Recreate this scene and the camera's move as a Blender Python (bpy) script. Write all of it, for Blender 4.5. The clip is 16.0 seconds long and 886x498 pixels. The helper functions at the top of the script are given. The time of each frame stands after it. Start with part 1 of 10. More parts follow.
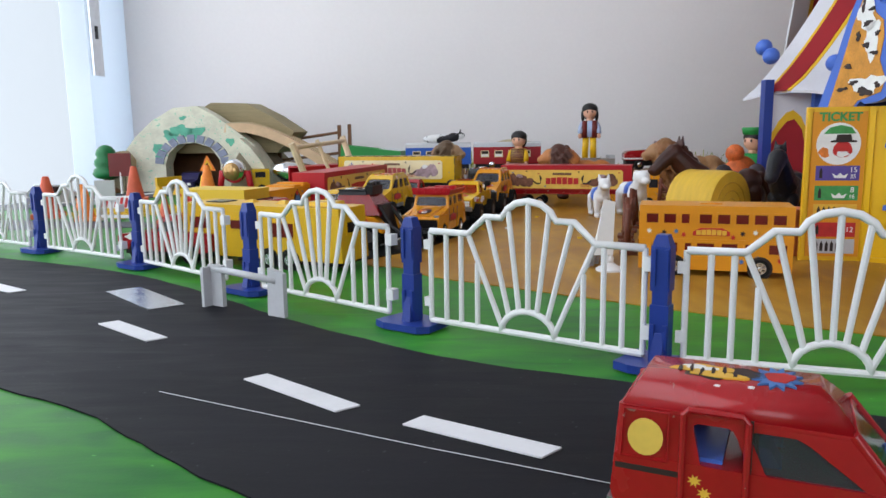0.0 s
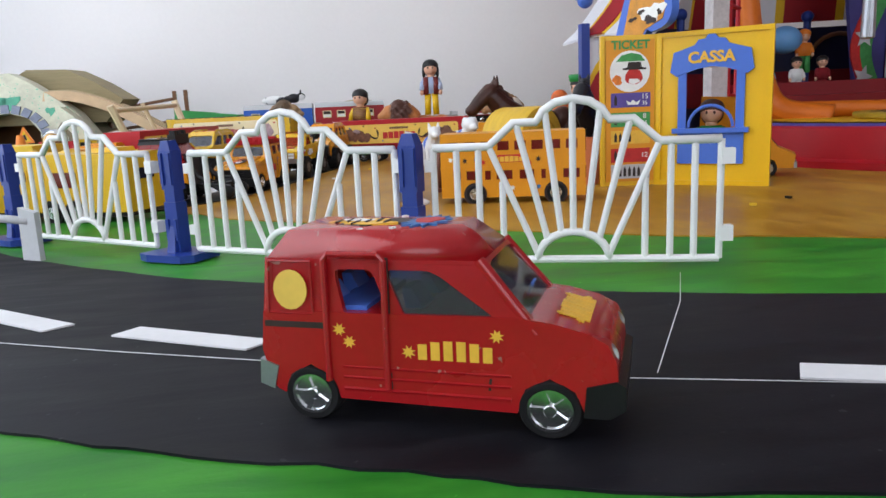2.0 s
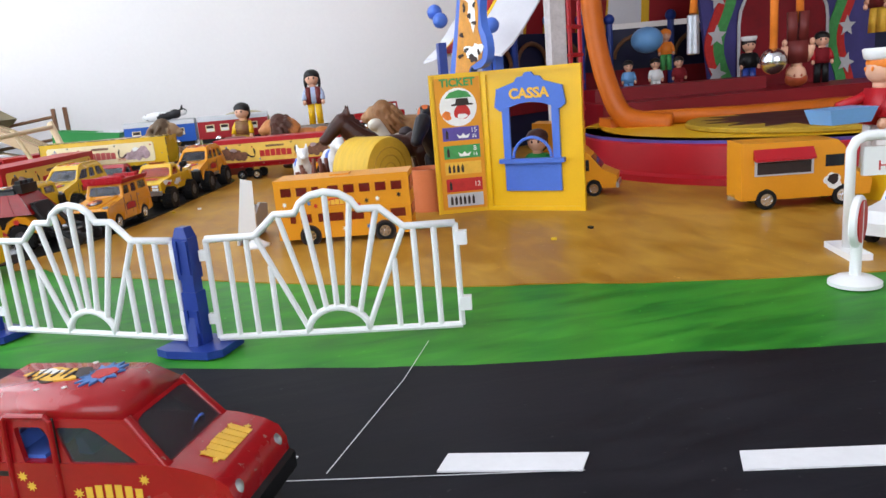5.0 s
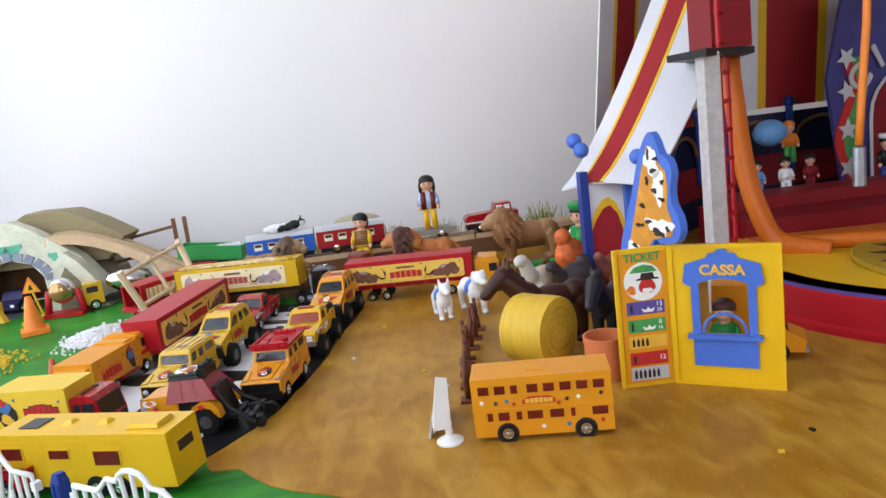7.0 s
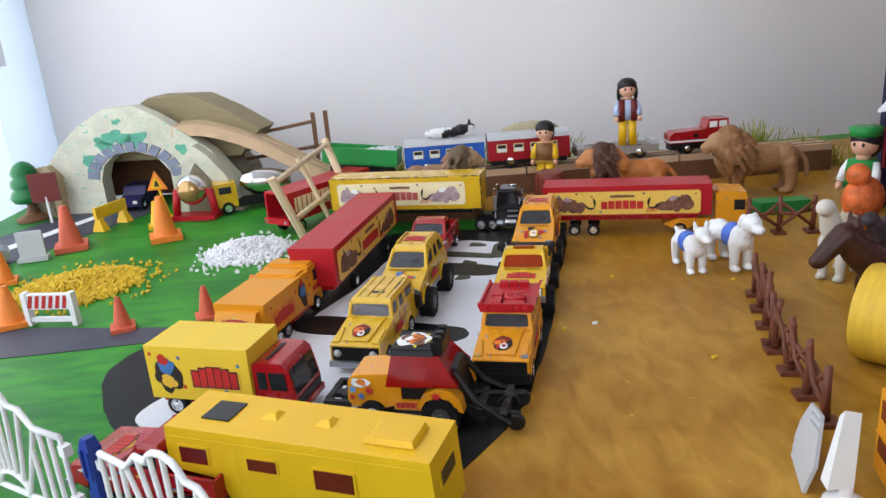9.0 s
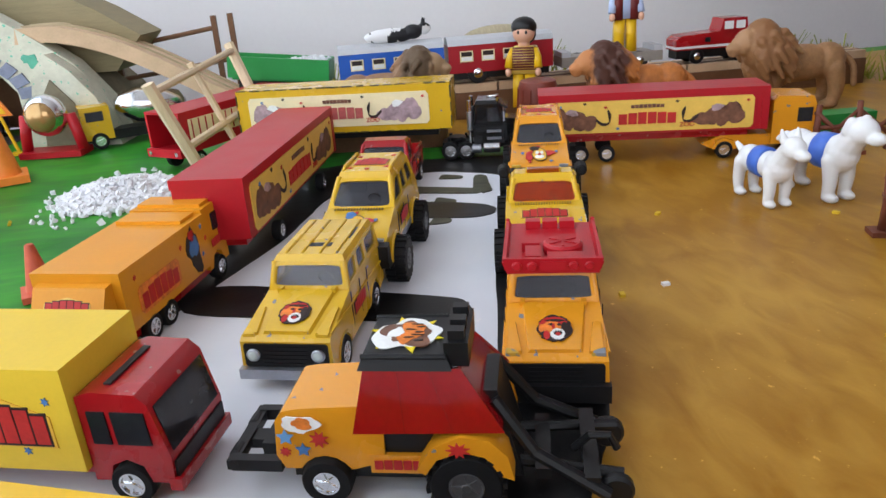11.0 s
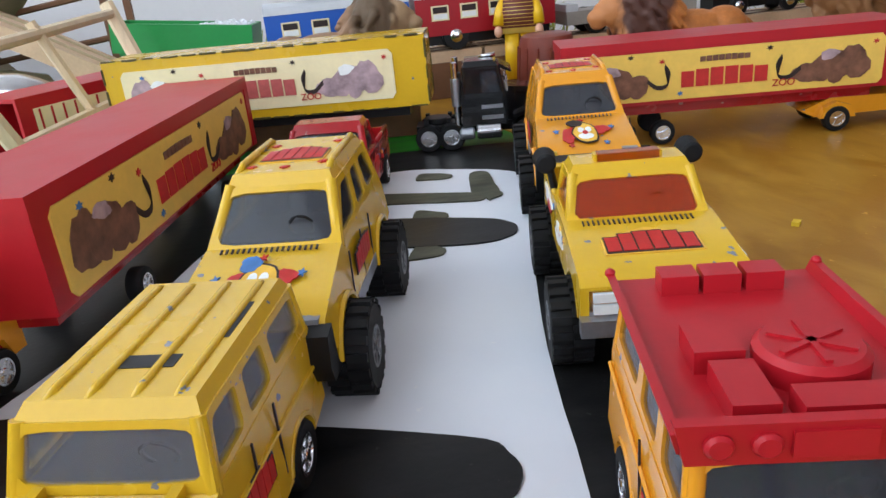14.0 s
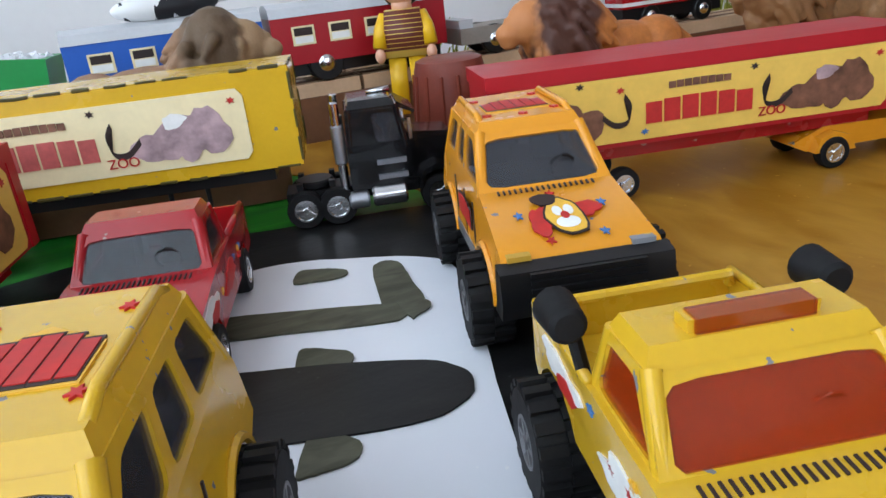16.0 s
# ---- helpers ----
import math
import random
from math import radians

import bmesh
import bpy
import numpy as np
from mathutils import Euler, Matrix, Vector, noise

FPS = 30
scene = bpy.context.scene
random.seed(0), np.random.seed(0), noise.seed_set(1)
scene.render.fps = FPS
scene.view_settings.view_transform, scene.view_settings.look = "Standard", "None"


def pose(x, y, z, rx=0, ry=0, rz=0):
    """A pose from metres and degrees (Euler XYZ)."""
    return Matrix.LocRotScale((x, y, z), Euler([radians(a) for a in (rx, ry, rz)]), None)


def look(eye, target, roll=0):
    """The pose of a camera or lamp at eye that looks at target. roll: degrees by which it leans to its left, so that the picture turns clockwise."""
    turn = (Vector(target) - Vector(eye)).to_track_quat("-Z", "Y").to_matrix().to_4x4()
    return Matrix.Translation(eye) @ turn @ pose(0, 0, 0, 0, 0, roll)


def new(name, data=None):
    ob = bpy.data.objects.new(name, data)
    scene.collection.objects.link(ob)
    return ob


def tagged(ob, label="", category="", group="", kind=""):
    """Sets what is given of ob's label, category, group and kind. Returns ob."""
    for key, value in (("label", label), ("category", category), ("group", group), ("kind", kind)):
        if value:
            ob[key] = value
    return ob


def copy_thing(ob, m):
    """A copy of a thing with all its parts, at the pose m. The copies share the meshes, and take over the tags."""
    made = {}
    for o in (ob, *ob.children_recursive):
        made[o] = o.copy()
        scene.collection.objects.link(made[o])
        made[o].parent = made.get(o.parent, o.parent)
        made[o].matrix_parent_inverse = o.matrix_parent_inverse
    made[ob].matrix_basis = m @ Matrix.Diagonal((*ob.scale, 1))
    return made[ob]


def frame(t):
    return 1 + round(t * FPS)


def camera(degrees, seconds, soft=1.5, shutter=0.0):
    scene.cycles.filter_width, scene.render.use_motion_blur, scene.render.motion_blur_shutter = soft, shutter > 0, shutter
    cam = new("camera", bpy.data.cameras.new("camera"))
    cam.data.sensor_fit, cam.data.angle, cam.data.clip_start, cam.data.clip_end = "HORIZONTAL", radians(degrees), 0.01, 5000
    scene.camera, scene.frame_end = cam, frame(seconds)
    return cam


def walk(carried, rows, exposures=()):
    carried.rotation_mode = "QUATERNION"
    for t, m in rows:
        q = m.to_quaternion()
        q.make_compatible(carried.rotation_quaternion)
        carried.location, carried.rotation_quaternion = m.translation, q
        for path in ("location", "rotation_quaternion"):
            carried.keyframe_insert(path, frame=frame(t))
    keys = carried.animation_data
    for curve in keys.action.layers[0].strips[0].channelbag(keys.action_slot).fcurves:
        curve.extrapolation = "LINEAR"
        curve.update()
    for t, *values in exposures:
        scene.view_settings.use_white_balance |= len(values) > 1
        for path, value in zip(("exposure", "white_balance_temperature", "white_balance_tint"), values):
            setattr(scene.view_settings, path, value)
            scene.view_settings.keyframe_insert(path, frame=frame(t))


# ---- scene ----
cam = camera(62.6, 16.0)
METRES, EYE, TILT, LEAN, TURN = 1.0, 0.0954, -10.55, 1.53, 0.0
PATH = [
    (0, (0.039, 0.012, 0.086), (0.013, 1.986, -0.233), -0.8),
    (0.5, (0.047, 0.01, 0.082), (0.043, 1.981, -0.26), -1.1),
    (1, (0.053, 0.008, 0.077), (0.094, 1.975, -0.28), -1.5),
    (1.5, (0.064, 0.009, 0.069), (0.198, 1.968, -0.316), -2.2),
    (2, (0.086, 0.014, 0.058), (0.371, 1.956, -0.326), -2.6),
    (2.5, (0.092, 0.014, 0.058), (0.454, 1.945, -0.314), -4.0),
    (3, (0.103, 0.013, 0.05), (0.53, 1.93, -0.329), -3.8),
    (3.2, (0.111, 0.013, 0.049), (0.587, 1.917, -0.334), -4.1),
    (5.3, (0.145, -0.021, 0.106), (0.594, 1.872, -0.356), -5.0),
    (5.5, (0.145, -0.02, 0.113), (0.596, 1.873, -0.35), -5.2),
    (6, (0.142, -0.009, 0.141), (0.569, 1.89, -0.321), -6.3),
    (6.5, (0.12, 0.013, 0.17), (0.509, 1.92, -0.291), -8.2),
    (7, (0.076, 0.03, 0.202), (0.396, 1.97, -0.165), -7.2),
    (7.5, (0.028, 0.039, 0.236), (0.263, 1.971, -0.225), -5.7),
    (8, (0.005, 0.097, 0.23), (0.09, 2.014, -0.334), -5.2),
    (8.2, (0.0, 0.124, 0.225), (0.066, 2.036, -0.356), -5.1),
    (10.3, (-0.07, 0.331, 0.148), (0.184, 2.204, -0.507), -3.4),
    (10.5, (-0.065, 0.349, 0.14), (0.213, 2.207, -0.546), -3.5),
    (11, (-0.047, 0.39, 0.133), (0.244, 2.226, -0.603), -4.0),
    (11.5, (-0.045, 0.417, 0.123), (0.26, 2.251, -0.615), -4.1),
    (12, (-0.043, 0.446, 0.111), (0.274, 2.277, -0.63), -4.0),
    (12.5, (-0.038, 0.473, 0.099), (0.306, 2.289, -0.665), -4.2),
    (13, (-0.033, 0.5, 0.095), (0.308, 2.317, -0.668), -4.7),
    (13.5, (-0.028, 0.526, 0.09), (0.33, 2.351, -0.645), -5.4),
    (14, (-0.028, 0.548, 0.088), (0.356, 2.365, -0.655), -5.7),
    (14.5, (-0.027, 0.577, 0.093), (0.399, 2.397, -0.618), -5.9),
    (15, (-0.025, 0.602, 0.087), (0.459, 2.41, -0.617), -6.2),
    (15.5, (-0.017, 0.625, 0.085), (0.565, 2.401, -0.628), -6.6),
    (16, (-0.008, 0.648, 0.081), (0.706, 2.368, -0.648), -6.6),
]
walk(cam, [(t, look(eye, target, roll)) for t, eye, target, roll in PATH], exposures=[(0, -0.58, 6500, 10), (2, -0.38, 6500, 10), (3, -0.26, 6500, 10), (5.5, -0.03, 6500, 10), (6.5, -0.10, 6500, 10), (8, -0.34, 6500, 10), (10.5, -0.32, 6450, 10), (13.5, -0.28, 6250, 8), (16, -0.24, 6050, 6)])

# ---- light ----
world = bpy.data.worlds.new("world")
scene.world = world
world.use_nodes = True
wn = world.node_tree
sky = wn.nodes.new("ShaderNodeTexSky")
sky.sky_type = "NISHITA"
sky.sun_disc = False
sky.sun_elevation, sky.sun_rotation = radians(40), radians(200)
wn.links.new(sky.outputs[0], wn.nodes["Background"].inputs[0])
wn.nodes["Background"].inputs[1].default_value = 0.12


def window_light(name, m, w, h, power, colour):
    data = bpy.data.lights.new(name, "AREA")
    data.shape, data.size, data.size_y, data.energy, data.color = "RECTANGLE", w, h, power, colour
    ob = new(name, data)
    ob.matrix_world = m
    return ob


# daylight through the glazed door in the west wall
window_light("window_light", look((-0.60, 0.50, 0.70), (1.0, 0.50, 0.55)), 1.55, 1.45, 14, (0.86, 0.92, 1.0))
# added fill lamp behind the camera, no known window there
window_light("window_light", look((0.32, -1.96, 0.9), (0.32, 0.9, 0.2)), 1.7, 1.35, 24, (0.93, 0.93, 1.0))


# ---- materials ----
def mat(name, colour, rough=0.45, metal=0.0, vary=0.12, scale=60.0, bump=0.0, fine=900.0, coat=0.0, chip=None, stretch=(1, 1, 1), chips=0.62, spec=0.32):
    """Paint, plastic, metal or wood: a base colour that drifts at two scales, with fine relief and, where given, chips of another colour."""
    m = bpy.data.materials.new(name)
    m.use_nodes = True
    n, l = m.node_tree.nodes, m.node_tree.links
    b = n["Principled BSDF"]
    b.inputs["Roughness"].default_value, b.inputs["Metallic"].default_value = rough, metal
    b.inputs["Coat Weight"].default_value = coat
    b.inputs["Specular IOR Level"].default_value = spec
    co = n.new("ShaderNodeTexCoord")
    mp = n.new("ShaderNodeMapping")
    mp.inputs["Scale"].default_value = stretch
    l.new(co.outputs["Object"], mp.inputs[0])
    big, small = n.new("ShaderNodeTexNoise"), n.new("ShaderNodeTexNoise")
    big.inputs["Scale"].default_value, small.inputs["Scale"].default_value = scale, fine
    big.inputs["Detail"].default_value, small.inputs["Detail"].default_value = 5, 3
    for t in (big, small):
        l.new(mp.outputs[0], t.inputs["Vector"])
    ramp = n.new("ShaderNodeValToRGB")
    c = colour
    ramp.color_ramp.elements[0].position, ramp.color_ramp.elements[1].position = 0.3, 0.7
    ramp.color_ramp.elements[0].color = (*[v * (1 - vary) for v in c], 1)
    ramp.color_ramp.elements[1].color = (*[min(1, v * (1 + vary)) for v in c], 1)
    mix = n.new("ShaderNodeMath")
    mix.operation = "MULTIPLY_ADD"
    mix.inputs[1].default_value, mix.inputs[2].default_value = 0.3, 0.0
    l.new(small.outputs["Fac"], mix.inputs[0])
    add = n.new("ShaderNodeMath")
    add.operation = "MULTIPLY_ADD"
    add.inputs[1].default_value = 0.7
    l.new(big.outputs["Fac"], add.inputs[0])
    l.new(mix.outputs[0], add.inputs[2])
    l.new(add.outputs[0], ramp.inputs[0])
    out = ramp.outputs[0]
    if chip:
        cn = n.new("ShaderNodeTexNoise")
        cn.inputs["Scale"].default_value, cn.inputs["Detail"].default_value = 260, 4
        l.new(mp.outputs[0], cn.inputs["Vector"])
        th = n.new("ShaderNodeMath")
        th.operation = "GREATER_THAN"
        th.inputs[1].default_value = chips
        l.new(cn.outputs["Fac"], th.inputs[0])
        mx = n.new("ShaderNodeMix")
        mx.data_type = "RGBA"
        l.new(th.outputs[0], mx.inputs["Factor"])
        l.new(out, mx.inputs["A"])
        mx.inputs["B"].default_value = (*chip, 1)
        out = mx.outputs["Result"]
    l.new(out, b.inputs["Base Color"])
    rr = n.new("ShaderNodeMapRange")
    rr.inputs["To Min"].default_value, rr.inputs["To Max"].default_value = max(0.02, rough * 0.8), min(1, rough * 1.25)
    l.new(big.outputs["Fac"], rr.inputs["Value"])
    l.new(rr.outputs[0], b.inputs["Roughness"])
    if bump:
        bp = n.new("ShaderNodeBump")
        bp.inputs["Strength"].default_value, bp.inputs["Distance"].default_value = bump, 0.0006
        l.new(add.outputs[0], bp.inputs["Height"])
        l.new(bp.outputs[0], b.inputs["Normal"])
    return m


def glass(name, colour, rough=0.05, alpha=0.75):
    m = mat(name, colour, rough, 0, 0.15, 80, 0, 600, 0.3)
    m.node_tree.nodes["Principled BSDF"].inputs["Alpha"].default_value = alpha
    return m


def two_tone(name, a, b, axis, at, soft, rough=0.55, scale=300, bump=0.5, face=None, face_at=0.0):
    """Paint that changes from one colour to another along one axis of the thing, with a ragged edge."""
    m = mat(name, a, rough, 0, 0.2, scale, bump)
    n, l = m.node_tree.nodes, m.node_tree.links
    co = [x for x in n if x.type == "TEX_COORD"][0]
    sep = n.new("ShaderNodeSeparateXYZ")
    l.new(co.outputs["Object"], sep.inputs[0])
    ns = n.new("ShaderNodeTexNoise")
    ns.inputs["Scale"].default_value = 120
    l.new(co.outputs["Object"], ns.inputs["Vector"])
    ma = n.new("ShaderNodeMath")
    ma.operation = "MULTIPLY_ADD"
    ma.inputs[1].default_value = soft * 2
    l.new(ns.outputs["Fac"], ma.inputs[0])
    l.new(sep.outputs[axis], ma.inputs[2])
    mr = n.new("ShaderNodeMapRange")
    mr.inputs["From Min"].default_value, mr.inputs["From Max"].default_value = at + soft * 0.6, at + soft * 1.4
    l.new(ma.outputs[0], mr.inputs["Value"])
    mx = n.new("ShaderNodeMix")
    mx.data_type = "RGBA"
    l.new(mr.outputs[0], mx.inputs["Factor"])
    base = n["Principled BSDF"].inputs["Base Color"]
    l.new(base.links[0].from_socket, mx.inputs["A"])
    mx.inputs["B"].default_value = (*b, 1)
    l.new(mx.outputs["Result"], base)
    if face:
        fr, fx = n.new("ShaderNodeMapRange"), n.new("ShaderNodeMix")
        fr.inputs["From Min"].default_value, fr.inputs["From Max"].default_value = face_at + soft * 0.7, face_at + soft * 1.3
        fx.data_type = "RGBA"
        l.new(ma.outputs[0], fr.inputs["Value"])
        l.new(fr.outputs[0], fx.inputs["Factor"])
        l.new(mx.outputs["Result"], fx.inputs["A"])
        fx.inputs["B"].default_value = (*face, 1)
        l.new(fx.outputs["Result"], base)
    return m


def painted(name, a, b, scale, stretch, rough=0.5, bump=0.25, turn=0.5):
    """Poster paint brushed on a board: two shades in long strokes, stains and a faint grain."""
    m = bpy.data.materials.new(name)
    m.use_nodes = True
    n, l = m.node_tree.nodes, m.node_tree.links
    bs = n["Principled BSDF"]
    bs.inputs["Specular IOR Level"].default_value = 0.13
    co, mp = n.new("ShaderNodeTexCoord"), n.new("ShaderNodeMapping")
    mp.inputs["Scale"].default_value = stretch
    mp.inputs["Rotation"].default_value = (0, 0, turn)
    l.new(co.outputs["Object"], mp.inputs[0])
    strokes, patches, grain = [n.new("ShaderNodeTexNoise") for _ in range(3)]
    strokes.inputs["Scale"].default_value, strokes.inputs["Detail"].default_value, strokes.inputs["Distortion"].default_value = scale, 6, 0.6
    patches.inputs["Scale"].default_value, patches.inputs["Detail"].default_value = 9, 3
    grain.inputs["Scale"].default_value = 700
    l.new(mp.outputs[0], strokes.inputs["Vector"])
    l.new(co.outputs["Object"], patches.inputs["Vector"])
    l.new(co.outputs["Object"], grain.inputs["Vector"])
    sm = n.new("ShaderNodeMath")
    sm.operation = "ADD"
    l.new(strokes.outputs["Fac"], sm.inputs[0])
    l.new(patches.outputs["Fac"], sm.inputs[1])
    ramp = n.new("ShaderNodeValToRGB")
    ramp.color_ramp.elements[0].position, ramp.color_ramp.elements[1].position = 0.40, 0.62
    ramp.color_ramp.elements[0].color, ramp.color_ramp.elements[1].color = (*a, 1), (*b, 1)
    hf = n.new("ShaderNodeMath")
    hf.operation = "MULTIPLY"
    hf.inputs[1].default_value = 0.5
    l.new(sm.outputs[0], hf.inputs[0])
    l.new(hf.outputs[0], ramp.inputs[0])
    # dust specks and scuffs
    dust, cut, mx = n.new("ShaderNodeTexNoise"), n.new("ShaderNodeMapRange"), n.new("ShaderNodeMix")
    dust.inputs["Scale"].default_value, dust.inputs["Detail"].default_value = 330, 3
    cut.inputs["From Min"].default_value, cut.inputs["From Max"].default_value, cut.inputs["To Max"].default_value = 0.70, 0.76, 0.6
    mx.data_type = "RGBA"
    l.new(co.outputs["Object"], dust.inputs["Vector"])
    l.new(dust.outputs["Fac"], cut.inputs["Value"])
    l.new(cut.outputs[0], mx.inputs["Factor"])
    l.new(ramp.outputs[0], mx.inputs["A"])
    mx.inputs["B"].default_value = (*[min(0.8, v * 1.6 + 0.03) for v in b], 1)
    l.new(mx.outputs["Result"], bs.inputs["Base Color"])
    rr = n.new("ShaderNodeMapRange")
    rr.inputs["To Min"].default_value, rr.inputs["To Max"].default_value = rough * 0.7, rough * 1.3
    l.new(strokes.outputs["Fac"], rr.inputs["Value"])
    l.new(rr.outputs[0], bs.inputs["Roughness"])
    bp = n.new("ShaderNodeBump")
    bp.inputs["Strength"].default_value, bp.inputs["Distance"].default_value = bump, 0.0005
    ad = n.new("ShaderNodeMath")
    ad.operation = "MULTIPLY_ADD"
    ad.inputs[1].default_value = 0.25
    l.new(grain.outputs["Fac"], ad.inputs[0])
    l.new(strokes.outputs["Fac"], ad.inputs[2])
    l.new(ad.outputs[0], bp.inputs["Height"])
    l.new(bp.outputs[0], bs.inputs["Normal"])
    return m


CHIP = (0.20, 0.20, 0.21)
ARM_ORANGE = mat("orange_arm_plastic", (0.60, 0.14, 0.010), 0.4, 0, 0.1, 40, 0.1, 500)
DEEP_RED = mat("deep_red_plastic", (0.22, 0.005, 0.010), 0.42, 0, 0.1, 40, 0.1, 500)
GREEN_FIELD = painted("green_paint", (0.010, 0.145, 0.014), (0.055, 0.30, 0.03), 26, (1, 3.6, 1), 0.42, 0.3, 0.25)
SAND = painted("sand_paint", (0.31, 0.138, 0.011), (0.48, 0.262, 0.040), 30, (2.4, 1, 1), 0.36, 0.25, 0.25)
ROAD = painted("road_paint", (0.006, 0.006, 0.009), (0.016, 0.016, 0.021), 24, (1, 5, 1), 0.6)
ROAD_OLD = painted("grey_road_paint", (0.05, 0.05, 0.07), (0.085, 0.085, 0.11), 20, (1, 4, 1), 0.45)
BLACK_PAINT = painted("black_paint", (0.006, 0.006, 0.007), (0.018, 0.018, 0.018), 30, (1, 3, 1), 0.35)
PAPER = painted("white_paper", (0.66, 0.68, 0.74), (0.76, 0.78, 0.83), 12, (1, 1, 1), 0.6, 0.05)
WALL = mat("wall_plaster", (0.89, 0.855, 0.86), 0.8, 0, 0.03, 3, 0.15, 180)
WHITE_WOOD = mat("white_gloss_paint", (0.86, 0.88, 0.90), 0.35, 0, 0.03, 4, 0.05, 200)
YELLOW = mat("yellow_enamel", (0.66, 0.40, 0.016), 0.26, 0, 0.06, 50, 0.06, 700, 0.35, CHIP, chips=0.70)
YELLOW_SMOOTH = mat("yellow_plastic", (0.78, 0.46, 0.012), 0.34, 0, 0.06, 40, 0.06, 800, 0.1)
PALE_YELLOW = mat("pale_yellow_plastic", (0.78, 0.53, 0.04), 0.4, 0, 0.06, 40, 0.06, 800)
ORANGE = mat("orange_enamel", (0.72, 0.295, 0.014), 0.26, 0, 0.06, 50, 0.06, 700, 0.35, CHIP, chips=0.70)
ORANGE_BOX = mat("orange_plastic", (0.72, 0.29, 0.012), 0.38, 0, 0.06, 40, 0.06, 800)
RED = mat("red_enamel", (0.36, 0.008, 0.012), 0.26, 0, 0.10, 50, 0.06, 700, 0.35, (0.36, 0.15, 0.13), chips=0.70)
RED_PLASTIC = mat("red_plastic", (0.42, 0.009, 0.017), 0.38, 0, 0.08, 40, 0.1, 500)
DARK_RED = mat("dark_red_cloth", (0.20, 0.008, 0.014), 0.75, 0, 0.25, 60, 0.4, 400)
BLACK = mat("black_plastic", (0.008, 0.008, 0.009), 0.42, 0, 0.2, 80, 0.1, 600, spec=0.3)
TYRE = mat("tyre_rubber", (0.009, 0.009, 0.010), 0.65, 0, 0.3, 120, 0.3, 800, spec=0.22)
CHROME = mat("chrome", (0.72, 0.73, 0.75), 0.18, 1.0, 0.1, 120)
STEEL = mat("worn_steel", (0.42, 0.44, 0.48), 0.38, 0.9, 0.15, 120, 0.1)
WHITE = mat("white_plastic", (0.80, 0.80, 0.80), 0.36, 0, 0.04, 40, 0.08, 500)
GREY_PLASTIC = mat("grey_plastic", (0.50, 0.51, 0.53), 0.4, 0, 0.08, 40, 0.1, 500)
BLUE = mat("blue_plastic", (0.018, 0.045, 0.26), 0.32, 0, 0.12, 40, 0.08, 500)
MID_BLUE = mat("bright_blue_plastic", (0.07, 0.16, 0.58), 0.34, 0, 0.08, 40, 0.08, 500)
SKY_BLUE = mat("light_blue_plastic", (0.16, 0.38, 0.72), 0.35, 0, 0.08, 40, 0.08, 500)
WINDOW = mat("dark_window", (0.02, 0.021, 0.025), 0.10, 0, 0.3, 90, 0, 600, 0.0)
WINDSCREEN = mat("smoked_windscreen", (0.018, 0.019, 0.022), 0.12, 0, 0.4, 90, 0, 600, 0.0, spec=0.3)
AMBER = glass("amber_glass", (0.34, 0.035, 0.003), 0.08, 0.72)
SMOKE = glass("smoky_glass", (0.055, 0.056, 0.065), 0.05, 0.58)
CLEAR = glass("scratched_clear_glass", (0.20, 0.20, 0.22), 0.07, 0.38)
RED_WINDOW = mat("dark_red_window", (0.14, 0.012, 0.008), 0.15, 0, 0.3, 90, 0, 600, 0.3)
WOOD = mat("pale_wood", (0.58, 0.40, 0.25), 0.55, 0, 0.14, 50, 0.2, 500, 0, None, (1, 9, 1))
PINE = mat("pine_wood", (0.70, 0.55, 0.36), 0.55, 0, 0.12, 50, 0.2, 500, 0, None, (9, 1, 1))
TAN_WOOD = mat("tan_wood", (0.42, 0.33, 0.20), 0.6, 0, 0.14, 40, 0.2, 400, 0, None, (1, 1, 8))
BROWN_WOOD = mat("brown_wood", (0.16, 0.075, 0.035), 0.6, 0, 0.2, 60, 0.3, 400)
RUST_BROWN = mat("reddish_brown_plastic", (0.15, 0.045, 0.025), 0.5, 0, 0.25, 90, 0.3, 500)
ROCK = mat("painted_rock", (0.56, 0.55, 0.44), 0.7, 0, 0.2, 45, 0.7, 260, 0, (0.16, 0.48, 0.33), chips=0.66)
# darker rock colour, standing in for shade in the tunnel's hollows and inside
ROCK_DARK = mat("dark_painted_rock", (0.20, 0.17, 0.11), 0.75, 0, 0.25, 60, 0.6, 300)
GREEN = mat("green_plastic", (0.02, 0.26, 0.055), 0.38, 0, 0.1, 40, 0.1, 500)
LEAF = mat("dark_green_lacquer", (0.012, 0.15, 0.045), 0.34, 0, 0.15, 60, 0.1, 500)
MOSS = mat("dry_moss", (0.28, 0.30, 0.04), 0.9, 0, 0.4, 200, 0.8, 600)
CONE_ORANGE = mat("orange_rubber", (0.82, 0.23, 0.03), 0.45, 0, 0.1, 60, 0.1, 500)
CONE_RED = mat("faded_red_rubber", (0.62, 0.12, 0.06), 0.5, 0, 0.12, 60, 0.1, 500)
SKIN = mat("flesh_plastic", (0.72, 0.40, 0.27), 0.4, 0, 0.06, 60)
HAIR = mat("black_hair_plastic", (0.010, 0.009, 0.009), 0.35, 0, 0.2, 90)
MAROON = mat("maroon_plastic", (0.14, 0.02, 0.018), 0.42, 0, 0.15, 60)
BARREL = mat("barrel_brown", (0.18, 0.035, 0.02), 0.4, 0, 0.2, 90, 0.2)
CREAM = mat("cream_label", (0.82, 0.70, 0.42), 0.5, 0, 0.07, 120, 0, 600)
